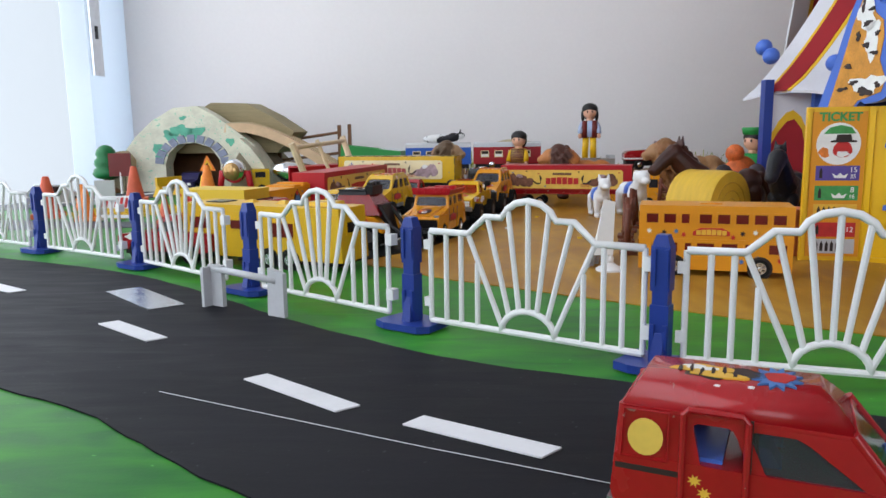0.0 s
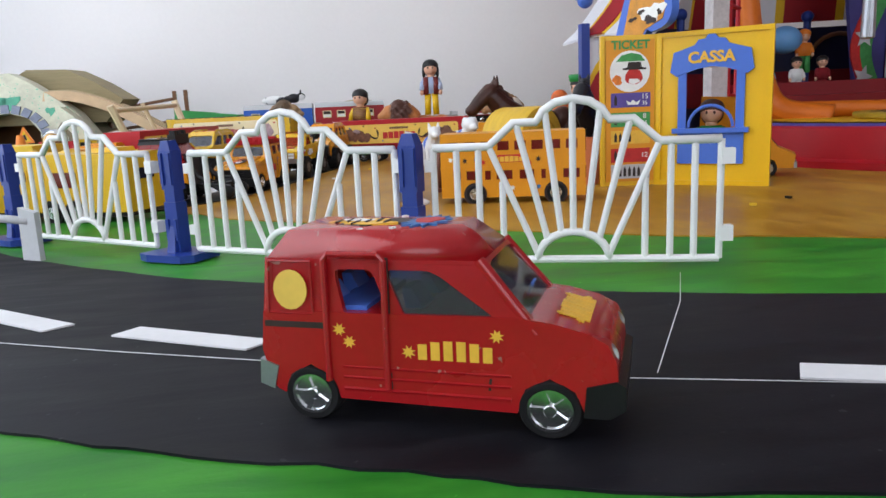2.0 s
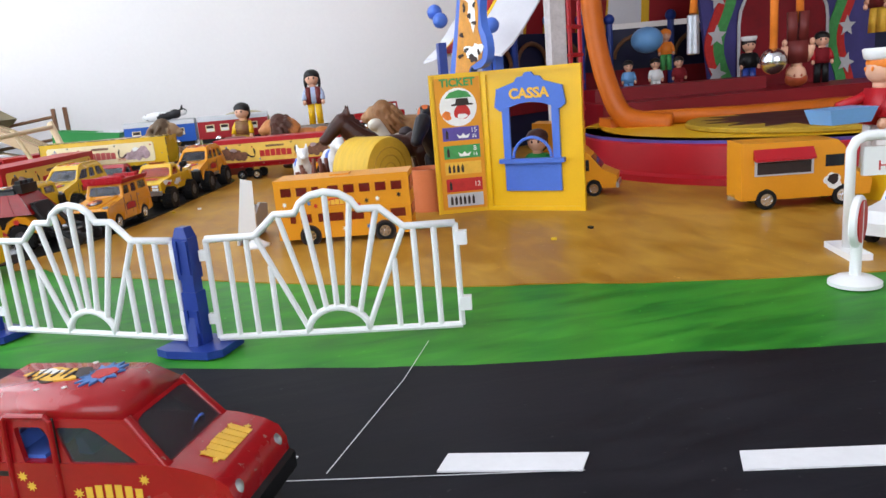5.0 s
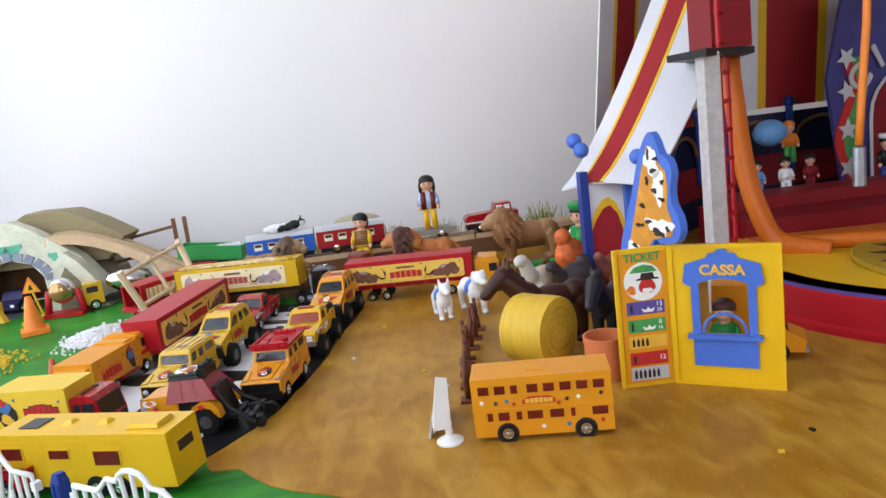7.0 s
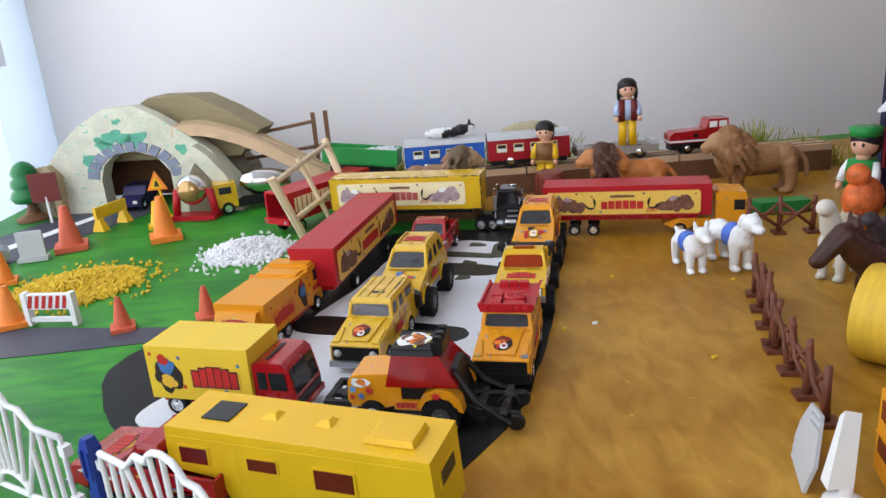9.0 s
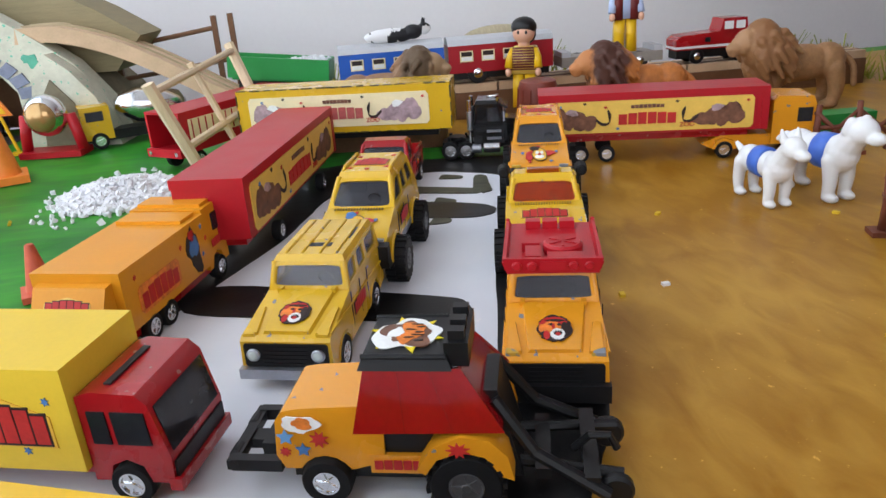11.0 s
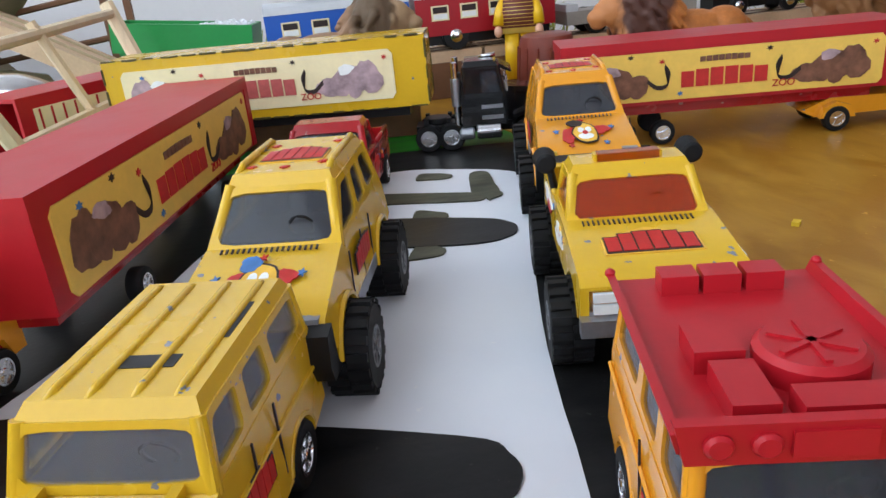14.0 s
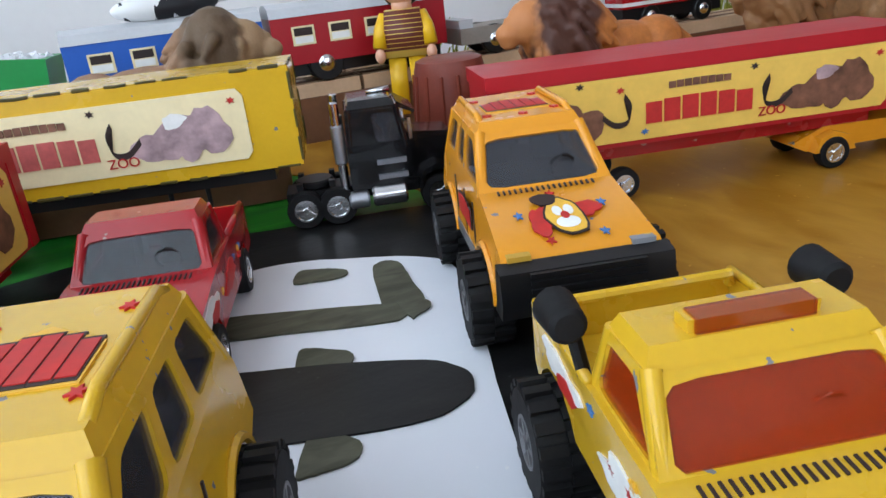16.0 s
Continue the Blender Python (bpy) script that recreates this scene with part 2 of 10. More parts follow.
LABEL = mat("yellow_label", (0.80, 0.52, 0.10), 0.42, 0, 0.08, 120, 0, 600)
PRINT_RED = mat("red_print", (0.50, 0.025, 0.022), 0.5, 0, 0.2, 200)
PRINT_FADED = mat("faded_red_print", (0.46, 0.10, 0.09), 0.5, 0, 0.25, 200)
PRINT_DARK = mat("dark_print", (0.03, 0.018, 0.016), 0.5, 0, 0.3, 200)
PRINT_BROWN = mat("brown_print", (0.17, 0.075, 0.045), 0.5, 0, 0.6, 160, 0, 420)
PRINT_MAUVE = mat("faded_print", (0.40, 0.28, 0.30), 0.5, 0, 0.45, 160, 0, 420)
PRINT_ORANGE = mat("orange_print", (0.72, 0.20, 0.03), 0.5, 0, 0.35, 250)
PRINT_WHITE = mat("white_print", (0.82, 0.82, 0.80), 0.5, 0, 0.08, 200)
PRINT_BLUE = mat("blue_print", (0.06, 0.17, 0.42), 0.5, 0, 0.2, 200)
PRINT_GREEN = mat("green_print", (0.06, 0.30, 0.08), 0.5, 0, 0.2, 200)
PRINT_PURPLE = mat("purple_print", (0.10, 0.07, 0.30), 0.5, 0, 0.1, 200)
GOLD = mat("gold_print", (0.78, 0.45, 0.05), 0.45, 0, 0.12, 200)
FOIL = mat("silver_foil", (0.75, 0.77, 0.80), 0.22, 0.9, 0.15, 150, 0.5)
TAPE = mat("white_tape", (0.78, 0.78, 0.80), 0.5, 0, 0.06, 80, 0.15, 500)


# ---- building tools (local millimetres) ----
def part(name, bm, material, parent=None, label="", smooth=False, unit=0.001):
    """Links a bmesh as one mesh object under a thing or a part."""
    if unit != 1:
        bmesh.ops.scale(bm, vec=(unit,) * 3, verts=bm.verts)
    bmesh.ops.recalc_face_normals(bm, faces=bm.faces)
    me = bpy.data.meshes.new(name)
    if smooth:
        for f in bm.faces:
            f.smooth = True
    bm.to_mesh(me)
    bm.free()
    for m in material if isinstance(material, (list, tuple)) else [material]:
        me.materials.append(m)
    if smooth == "edges":
        me.set_sharp_from_angle(angle=radians(38))
    ob = new(name, me)
    if parent:
        ob.parent = parent
    return tagged(ob, label)


def again(src, parent, m):
    """Another piece on the same mesh."""
    ob = new(src.name.split(".")[0], src.data)
    ob.parent = parent
    ob.matrix_basis = m
    return ob


def thing(name, m, label, category, group="", kind=""):
    ob = new(name)
    ob.empty_display_size = 0.01
    ob.matrix_world = m
    return tagged(ob, label, category, group, kind)


def mm(x, y, z, rx=0, ry=0, rz=0):
    return pose(x * 0.001, y * 0.001, z * 0.001, rx, ry, rz)


def B():
    return bmesh.new()


def bev(bm, w, seg=2, faces=None, angle=30):
    edges = [e for e in bm.edges if len(e.link_faces) == 2 and e.calc_face_angle(0) > radians(angle)]
    if w and edges:
        bmesh.ops.bevel(bm, geom=edges, offset=w, segments=seg, affect="EDGES", profile=0.6, clamp_overlap=True)
    return bm


def merge(bm, other, m=None, mi=0):
    """Adds another bmesh to bm."""
    if m is not None:
        bmesh.ops.transform(other, matrix=m, verts=other.verts)
    vs = [bm.verts.new(v.co) for v in other.verts]
    other.verts.index_update()
    for f in other.faces:
        g = bm.faces.new([vs[v.index] for v in f.verts])
        g.material_index, g.smooth = mi, f.smooth
    other.free()
    return bm


def hexa(bm, pts, bevel=0.0):
    """A block from eight corners: four below, four above."""
    o = B()
    v = [o.verts.new(p) for p in pts]
    for q in ((0, 3, 2, 1), (4, 5, 6, 7), (0, 1, 5, 4), (1, 2, 6, 5), (2, 3, 7, 6), (3, 0, 4, 7)):
        o.faces.new([v[i] for i in q])
    bev(o, bevel)
    return merge(bm, o)


def box(bm, x0, x1, y0, y1, z0, z1, bevel=0.0):
    return hexa(bm, [(x0, y0, z0), (x1, y0, z0), (x1, y1, z0), (x0, y1, z0), (x0, y0, z1), (x1, y0, z1), (x1, y1, z1), (x0, y1, z1)], bevel)


def prism(bm, pts, y0, y1, bevel=0.0, taper=0.0, plane="xz", seg=2):
    """An outline (x, z) pushed from y0 to y1; or (x, y) from z0 to z1."""
    o = B()
    mk = (lambda p, d: (p[0], d, p[1])) if plane == "xz" else (lambda p, d: (p[0], p[1], d))
    a, b = [o.verts.new(mk(p, y0)) for p in pts], [o.verts.new(mk(p, y1)) for p in pts]
    n = len(pts)
    o.faces.new(a)
    o.faces.new(b[::-1])
    for i in range(n):
        o.faces.new((a[i], b[i], b[(i + 1) % n], a[(i + 1) % n]))
    bev(o, bevel, seg)
    return merge(bm, o)


def cyl(bm, p, r, h, axis="z", seg=20, r2=None, bevel=0.0, mi=0):
    o = B()
    bmesh.ops.create_cone(o, cap_ends=True, segments=seg, radius1=r, radius2=r if r2 is None else r2, depth=h)
    bev(o, bevel, 1, angle=50)
    turn = {"z": pose(0, 0, 0), "x": pose(0, 0, 0, 0, 90, 0), "y": pose(0, 0, 0, 90, 0, 0)}[axis]
    return merge(bm, o, Matrix.Translation(p) @ turn, mi)


def ball(bm, p, r, scale=(1, 1, 1), seg=14, turn=None, mi=0):
    o = B()
    bmesh.ops.create_uvsphere(o, u_segments=seg, v_segments=max(6, seg // 2 + 1), radius=r)
    m = Matrix.Translation(p) @ (turn or Matrix()) @ Matrix.Diagonal((*scale, 1))
    return merge(bm, o, m, mi)


def rod(bm, pts, r, seg=8, flat=1.0, mi=0, r1=None, closed=False):
    """A bar with a round section along a line of points."""
    pts = [Vector(p) for p in pts]
    n = len(pts)
    rings = []
    for i, p in enumerate(pts):
        a, b = pts[i - 1] if i or closed else p, pts[(i + 1) % n] if i < n - 1 or closed else p
        d = (b - a).normalized()
        u = d.cross(Vector((0, 1, 0)) if abs(d.y) < 0.9 else Vector((1, 0, 0))).normalized()
        w = d.cross(u)
        rr = r if r1 is None else r + (r1 - r) * i / max(1, n - 1)
        rings.append([bm.verts.new(p + u * rr * math.cos(2 * math.pi * k / seg) + w * rr * flat * math.sin(2 * math.pi * k / seg)) for k in range(seg)])
    last = n if closed else n - 1
    for i in range(last):
        a, b = rings[i], rings[(i + 1) % n]
        for k in range(seg):
            bm.faces.new((a[k], a[(k + 1) % seg], b[(k + 1) % seg], b[k])).material_index = mi
    if not closed:
        bm.faces.new(rings[0][::-1]).material_index = mi
        bm.faces.new(rings[-1]).material_index = mi
    return bm


def lathe(bm, prof, seg=24, p=(0, 0, 0), mi=0):
    """A turned body from (radius, height) pairs."""
    rings = []
    for r, z in prof:
        rings.append([bm.verts.new((p[0] + r * math.cos(2 * math.pi * k / seg), p[1] + r * math.sin(2 * math.pi * k / seg), p[2] + z)) for k in range(seg)])
    for a, b in zip(rings, rings[1:]):
        for k in range(seg):
            bm.faces.new((a[k], a[(k + 1) % seg], b[(k + 1) % seg], b[k])).material_index = mi
    bm.faces.new(rings[0][::-1]).material_index = mi
    bm.faces.new(rings[-1]).material_index = mi
    return bm


def on(q, u, v, out=0.0):
    """A place on the four-cornered face q (its corners as read from outside: lower left, lower right, upper right, upper left)."""
    a, b, c, d = [Vector(p) for p in q]
    nrm = (b - a).cross(d - a).normalized()
    return (a * (1 - u) + b * u) * (1 - v) + (d * (1 - u) + c * u) * v + nrm * out


def plate(bm, q, pts, lift=0.25, thick=0.3):
    """A thin plate with the outline pts (u, v), laid on the face q."""
    o = B()
    lo, hi = [o.verts.new(on(q, u, v, lift - thick)) for u, v in pts], [o.verts.new(on(q, u, v, lift)) for u, v in pts]
    n = len(pts)
    o.faces.new(lo[::-1])
    o.faces.new(hi)
    for i in range(n):
        o.faces.new((lo[i], lo[(i + 1) % n], hi[(i + 1) % n], hi[i]))
    return merge(bm, o)


def rect(u0, u1, v0, v1, r=0.0, k=1.0):
    """A rectangle's outline with cut corners; k: the face's width over its height."""
    if not r:
        return [(u0, v0), (u1, v0), (u1, v1), (u0, v1)]
    a, b = r, r * k
    return [(u0 + a, v0), (u1 - a, v0), (u1, v0 + b), (u1, v1 - b), (u1 - a, v1), (u0 + a, v1), (u0, v1 - b), (u0, v0 + b)]


def disc(u, v, ru, rv, n=18):
    return [(u + ru * math.cos(2 * math.pi * i / n), v + rv * math.sin(2 * math.pi * i / n)) for i in range(n)]


def star(u, v, ru, rv, n=5, inner=0.45, turn=0.3):
    out = []
    for i in range(2 * n):
        s = 1 if i % 2 == 0 else inner
        a = turn + math.pi * i / n
        out.append((u + ru * s * math.cos(a), v + rv * s * math.sin(a)))
    return out


def blob(u, v, ru, rv, seed, n=22, rough=0.25):
    rng = random.Random(seed)
    ph = [rng.uniform(0, 6.28) for _ in range(4)]
    out = []
    for i in range(n):
        a = 2 * math.pi * i / n
        s = 1 + rough * (0.5 * math.sin(2 * a + ph[0]) + 0.35 * math.sin(3 * a + ph[1]) + 0.3 * math.sin(5 * a + ph[2]) + 0.2 * math.sin(8 * a + ph[3]))
        out.append((u + ru * s * math.cos(a), v + rv * s * math.sin(a)))
    return out


def bars(bm, q, u0, u1, v0, v1, n=6, arch=0.0, lift=0.4, gap=0.13):
    """A row of plain bars that stands for a brand's lettering."""
    w = (u1 - u0) / n
    for i in range(n):
        k = (i + 0.5) / n * 2 - 1
        up = arch * (1 - k * k)
        a, b = u0 + w * (i + gap / 2), u0 + w * (i + 1 - gap / 2)
        plate(bm, q, [(a, v0), (b, v0), (b, v1 + up - arch * 0.2), (a, v1 + up - arch * 0.2)], lift, 0.3)
    return bm


def words(name, text, size, m, material, parent, depth=0.2, label="", bold=0.0):
    """Raised lettering in the built-in font, as a mesh. size in millimetres."""
    cu = bpy.data.curves.new(name, "FONT")
    cu.body, cu.size, cu.extrude, cu.align_x, cu.align_y, cu.offset = text, size * 0.001, depth * 0.001, "CENTER", "CENTER", bold * 0.001
    tmp = new(name, cu)
    me = bpy.data.meshes.new_from_object(tmp.evaluated_get(bpy.context.evaluated_depsgraph_get()))
    bpy.data.objects.remove(tmp)
    bpy.data.curves.remove(cu)
    me.materials.clear()
    me.materials.append(material)
    ob = new(name, me)
    ob.parent, ob.matrix_basis = parent, m
    return tagged(ob, label)


def spline(pts, n=6, closed=False):
    """A smooth line through points."""
    pts = [Vector(p) for p in pts]
    k, out = len(pts), []
    for i in range(k if closed else k - 1):
        g = lambda j: pts[j % k] if closed else pts[max(0, min(k - 1, j))]
        a, b, c, d = g(i - 1), g(i), g(i + 1), g(i + 2)
        for s in range(n):
            t = s / n
            out.append(0.5 * (2 * b + (c - a) * t + (2 * a - 5 * b + 4 * c - d) * t * t + (3 * b - a - 3 * c + d) * t ** 3))
    if not closed:
        out.append(pts[-1])
    return out


# ---- the room ----
def slab(name, x0, x1, y0, y1, z0, z1, material, label, category, bevel=0.0):
    bm = box(B(), x0, x1, y0, y1, z0, z1, bevel)
    return tagged(part(name, bm, material, None, "", False, 1), label, category, kind="structure")


def wall_with_hole(name, lo, hi, hole, material, label):
    """A wall as four blocks round an opening; lo, hi: corners; hole: (axis, a0, a1, z0, z1)."""
    ax, a0, a1, z0, z1 = hole
    bm = B()
    for s0, s1, b0, b1 in ((lo[ax], a0, lo[2], hi[2]), (a1, hi[ax], lo[2], hi[2]), (a0, a1, lo[2], z0), (a0, a1, z1, hi[2])):
        p, q = list(lo), list(hi)
        p[ax], q[ax], p[2], q[2] = s0, s1, b0, b1
        box(bm, p[0], q[0], p[1], q[1], p[2], q[2])
    return tagged(part(name, bm, material, None, "", False, 1), label, "wall", kind="structure")


WX, WY, ZF, ZC = -0.545, 1.34, -0.76, 1.75
slab("wall_north", WX - 0.1, 3.0, WY, WY + 0.1, ZF, ZC, WALL, "plain cream plaster wall behind the board", "wall")
wall_with_hole("wall_west", (WX - 0.1, -2.1, ZF), (WX, WY, ZC), (1, -0.30, 1.336, -0.05, 1.45), WHITE_WOOD, "white gloss-painted wall with a tall glazed opening")
# unseen wall; its opening is made up to go with the fill lamp
wall_with_hole("wall_south", (WX, -2.1, ZF), (3.0, -2.0, ZC), (0, -0.55, 1.2, 0.2, 1.6), WALL, "unseen cream plaster wall with an opening added for the fill lamp")
slab("wall_east", 3.0, 3.1, -2.1, WY + 0.1, ZF, ZC, WALL, "plain cream plaster wall", "wall")
slab("floor", WX - 0.1, 3.1, -2.1, WY + 0.1, ZF - 0.1, ZF, BROWN_WOOD, "dark brown wooden floor under the board", "floor")
slab("ceiling", WX - 0.1, 3.1, -2.1, WY + 0.1, ZC, ZC + 0.1, WALL, "plain white ceiling", "ceiling")

day = mat("bright_outdoors", (0.8, 0.85, 0.9), 0.9)
db = day.node_tree.nodes["Principled BSDF"]
db.inputs["Emission Color"].default_value, db.inputs["Emission Strength"].default_value = (0.86, 0.93, 1.0, 1), 1.1
slab("backdrop", -1.12, -1.10, -1.8, 3.2, -1.2, 2.8, day, "bright overexposed daylight outside the glazed door", "daylight")
# the glazed balcony door in the west wall, with its lever and long plate
door = thing("door_1", pose(WX + 0.002, 0.93, ZF), "white-framed glazed balcony door with a chromed lever handle", "door", kind="structure")
# solid white frame given a translucent mix so it glows like the daylight
FRAME = mat("thin_white_door_frame", (0.88, 0.92, 0.98), 0.4, 0, 0.02, 4)
fn_, fl_ = FRAME.node_tree.nodes, FRAME.node_tree.links
tr_, mx_ = fn_.new("ShaderNodeBsdfTranslucent"), fn_.new("ShaderNodeMixShader")
tr_.inputs[0].default_value = (0.88, 0.94, 1.0, 1)
mx_.inputs[0].default_value = 0.6
fl_.new(fn_["Principled BSDF"].outputs[0], mx_.inputs[1])
fl_.new(tr_.outputs[0], mx_.inputs[2])
fl_.new(mx_.outputs[0], fn_["Material Output"].inputs[0])
part("door_stile", box(B(), -30, 10, 262, 405, 712, 2205, 3), FRAME, door)
part("door_stile", box(B(), -30, 10, -1228, -1170, 712, 2205, 3), WHITE_WOOD, door)
part("door_rail", box(B(), -30, 10, -1170, 262, 712, 735, 3), WHITE_WOOD, door)
part("handle_plate", box(B(), 10, 15, 268, 302, 942, 1105, 2), CHROME, door, "long chromed handle plate")
part("lever", rod(B(), [(14, 288, 1075), (46, 288, 1075), (51, 270, 1075), (51, 170, 1072)], 8, 10), CHROME, door, "chromed lever", True)
part("keyhole", box(B(), 14.5, 16, 282, 289, 1000, 1020, 0.5), BLACK, door)


# ---- the painted board ----
def paint(name, outline, z, material, label, category, thick=0.0006, wobble=0.0012, seed=0, smooth=5):
    """A flat coat of paint or paper with a hand-drawn outline, in metres."""
    rng = random.Random(seed)
    pts = spline([(x, y, 0) for x, y in outline], smooth, True) if smooth > 1 else [Vector((x, y, 0)) for x, y in outline]
    pts = [p + Vector((rng.uniform(-1, 1), rng.uniform(-1, 1), 0)) * wobble * 0.5 for p in pts]
    bm = prism(B(), [(p.x, p.y) for p in pts], z - thick, z, 0, plane="xy")
    bmesh.ops.triangulate(bm, faces=[f for f in bm.faces if len(f.verts) > 4])
    return tagged(part(name, bm, material, None, "", False, 1), label, category, kind="structure")


slab("ground", -0.530, 1.5, -0.45, 1.20, -0.018, 0.0, GREEN_FIELD, "wooden board painted bright green with brush strokes", "ground", 0.002)
slab("table", -0.525, 1.48, -0.44, 1.19, -0.05, -0.018, TAN_WOOD, "wooden table under the painted board", "table")
paint("sand", [(-0.019, 0.500), (0.004, 0.471), (0.025, 0.441), (0.062, 0.412), (0.107, 0.380), (0.165, 0.337), (0.227, 0.297), (0.27, 0.278), (0.314, 0.255),
               (0.397, 0.225), (0.55, 0.18), (0.9, 0.10), (1.4, 0.05), (1.45, 0.6), (1.44, 1.15), (0.9, 1.18), (0.5, 1.16), (0.2, 1.13), (0.05, 1.11), (0.03, 1.0), (0.09, 0.90), (0.0, 0.7)],
      0.0006, SAND, "ochre sand ground painted on the board in broad strokes", "ground", seed=3)
paint("road", [(-0.53, 0.47), (-0.35, 0.375), (-0.25, 0.33), (-0.18, 0.295), (-0.128, 0.258), (-0.078, 0.229), (-0.05, 0.205), (-0.008, 0.172), (0.028, 0.152), (0.058, 0.137), (0.094, 0.123),
               (0.125, 0.109), (0.187, 0.093), (0.30, 0.062), (0.6, 0.0), (1.3, -0.1), (1.4, 0.0), (0.8, 0.06), (0.55, 0.112), (0.334, 0.162), (0.272, 0.183), (0.205, 0.204), (0.165, 0.220), (0.096, 0.252),
               (0.042, 0.277), (0.002, 0.307), (-0.044, 0.346), (-0.085, 0.389), (-0.152, 0.45), (-0.22, 0.492), (-0.291, 0.527), (-0.40, 0.58), (-0.53, 0.63)],
      0.0006, ROAD, "dark asphalt-grey road painted across the green board", "road", seed=5)
paint("road", [(-0.53, 0.680), (-0.42, 0.679), (-0.35, 0.688), (-0.283, 0.690), (-0.214, 0.692), (-0.17, 0.70), (-0.17, 0.71), (-0.222, 0.719), (-0.302, 0.738), (-0.383, 0.753), (-0.53, 0.79)],
      0.0006, ROAD_OLD, "narrow grey road painted on the green board", "road", seed=6)
paint("road", [(-0.535, 0.86), (-0.46, 0.89), (-0.41, 0.95), (-0.375, 1.03), (-0.33, 1.115), (-0.34, 1.16), (-0.42, 1.16), (-0.46, 1.10), (-0.50, 1.02), (-0.535, 0.96)],
      0.0006, ROAD_OLD, "grey road painted towards the toy tunnel", "road", seed=7)
paint("road_marking", [(-0.475, 0.955), (-0.462, 0.950), (-0.425, 1.03), (-0.385, 1.125), (-0.394, 1.128), (-0.437, 1.04)], 0.0012, TAPE, "white line of tape on the road to the tunnel", "road marking", seed=8, wobble=0.0)
paint("parking_lot", [(-0.214, 0.682), (-0.228, 0.65), (-0.219, 0.614), (-0.199, 0.576), (-0.175, 0.556), (-0.10, 0.513), (-0.045, 0.494), (-0.019, 0.500), (0.009, 0.533), (0.026, 0.561), (0.038, 0.592),
                      (0.058, 0.648), (0.078, 0.722), (0.098, 0.782), (0.112, 0.84), (0.10, 0.873), (0.03, 0.893), (-0.03, 0.905), (-0.085, 0.88), (-0.115, 0.80), (-0.15, 0.73), (-0.18, 0.70)],
      0.0012, BLACK_PAINT, "black-painted parking lot on the board", "ground", seed=9)
paint("paper_sheet", [(0.0665, 0.822), (0.061, 0.8345), (0.045, 0.846), (0.020, 0.857), (-0.02, 0.848), (-0.047, 0.822), (-0.059, 0.793), (-0.074, 0.756), (-0.092, 0.725), (-0.108, 0.698), (-0.130, 0.662), (-0.185, 0.598), (-0.183, 0.572), (-0.15, 0.553),
                      (-0.09, 0.527), (-0.035, 0.524), (-0.004, 0.585), (0.010, 0.630), (0.024, 0.688), (0.044, 0.752), (0.060, 0.795)],
      0.0018, PAPER, "white paper covering the middle of the parking lot", "paper", seed=10, wobble=0.0004)


def blot(p, q, r, seed, label="black paint blot on the white paper", material=BLACK_PAINT):
    """A rounded black stroke from p to q."""
    p, q = Vector((*p, 0)), Vector((*q, 0))
    d = (q - p).normalized()
    s = Vector((-d.y, d.x, 0))
    pts = [p + s * r, p.lerp(q, 0.5) + s * r * 1.12, q + s * r * 0.9, q + s * r * 0.5 + d * r * 0.8, q + d * r, q - s * r * 0.5 + d * r * 0.8, q - s * r * 0.9, p.lerp(q, 0.5) - s * r * 1.02, p - s * r]
    return paint("paint_blot", [(v.x, v.y) for v in pts], 0.0024 if material is BLACK_PAINT else 0.0022 + 0.00004 * seed, material, label, "paint", 0.0005, 0.0002, seed)


blot((-0.108, 0.694), (-0.0085, 0.652), 0.0126, 1)
blot((-0.030, 0.793), (0.0312, 0.7685), 0.0132, 2)
OLIVE = painted("thinned_black_paint", (0.05, 0.05, 0.035), (0.12, 0.12, 0.085), 90, (1, 3, 1), 0.5)
blot((0.014, 0.792), (0.020, 0.790), 0.0062, 3, "small thinned paint blot on the white paper", OLIVE)
blot((0.007, 0.760), (0.011, 0.758), 0.0062, 4, "small thinned paint blot on the white paper", OLIVE)
blot((0.000, 0.822), (0.040, 0.804), 0.0056, 5, "thin black paint stroke on the white paper", OLIVE)
blot((0.0455, 0.805), (0.0505, 0.832), 0.0046, 6, "thin black paint stroke on the white paper", OLIVE)
blot((0.044, 0.803), (0.046, 0.803), 0.0052, 8, "small black paint blot on the white paper", OLIVE)
blot((0.0265, 0.8415), (0.036, 0.837), 0.0042, 7, "small black paint blot on the white paper", OLIVE)


def dash(a, b, w, lab="white tape dash on the dark road", material=TAPE):
    a, b = Vector((*a, 0)), Vector((*b, 0))
    d = (b - a).normalized()
    s = Vector((-d.y, d.x, 0)) * w / 2
    paint("road_marking", [(v.x, v.y) for v in (a - s, b - s, b + s + d * 0.002, a + s + d * 0.002)], 0.0012, material, lab, "road marking", 0.0005, 0.0004, 3, 1)


for a, b in (((-0.232, 0.427), (-0.205, 0.408)), ((-0.121, 0.338), (-0.087, 0.309)), ((-0.032, 0.260), (0.005, 0.229)), ((0.026, 0.219), (0.064, 0.196)), ((0.0885, 0.184), (0.140, 0.160)), ((0.178, 0.145), (0.211, 0.132)),
             ((0.245, 0.118), (0.30, 0.100)), ((-0.30, 0.475), (-0.27, 0.455)), ((0.34, 0.088), (0.40, 0.070))):
    dash(a, b, 0.0085)
dash((-0.146, 0.410), (-0.105, 0.367), 0.018, "crinkled silver foil strip on the dark road", FOIL)


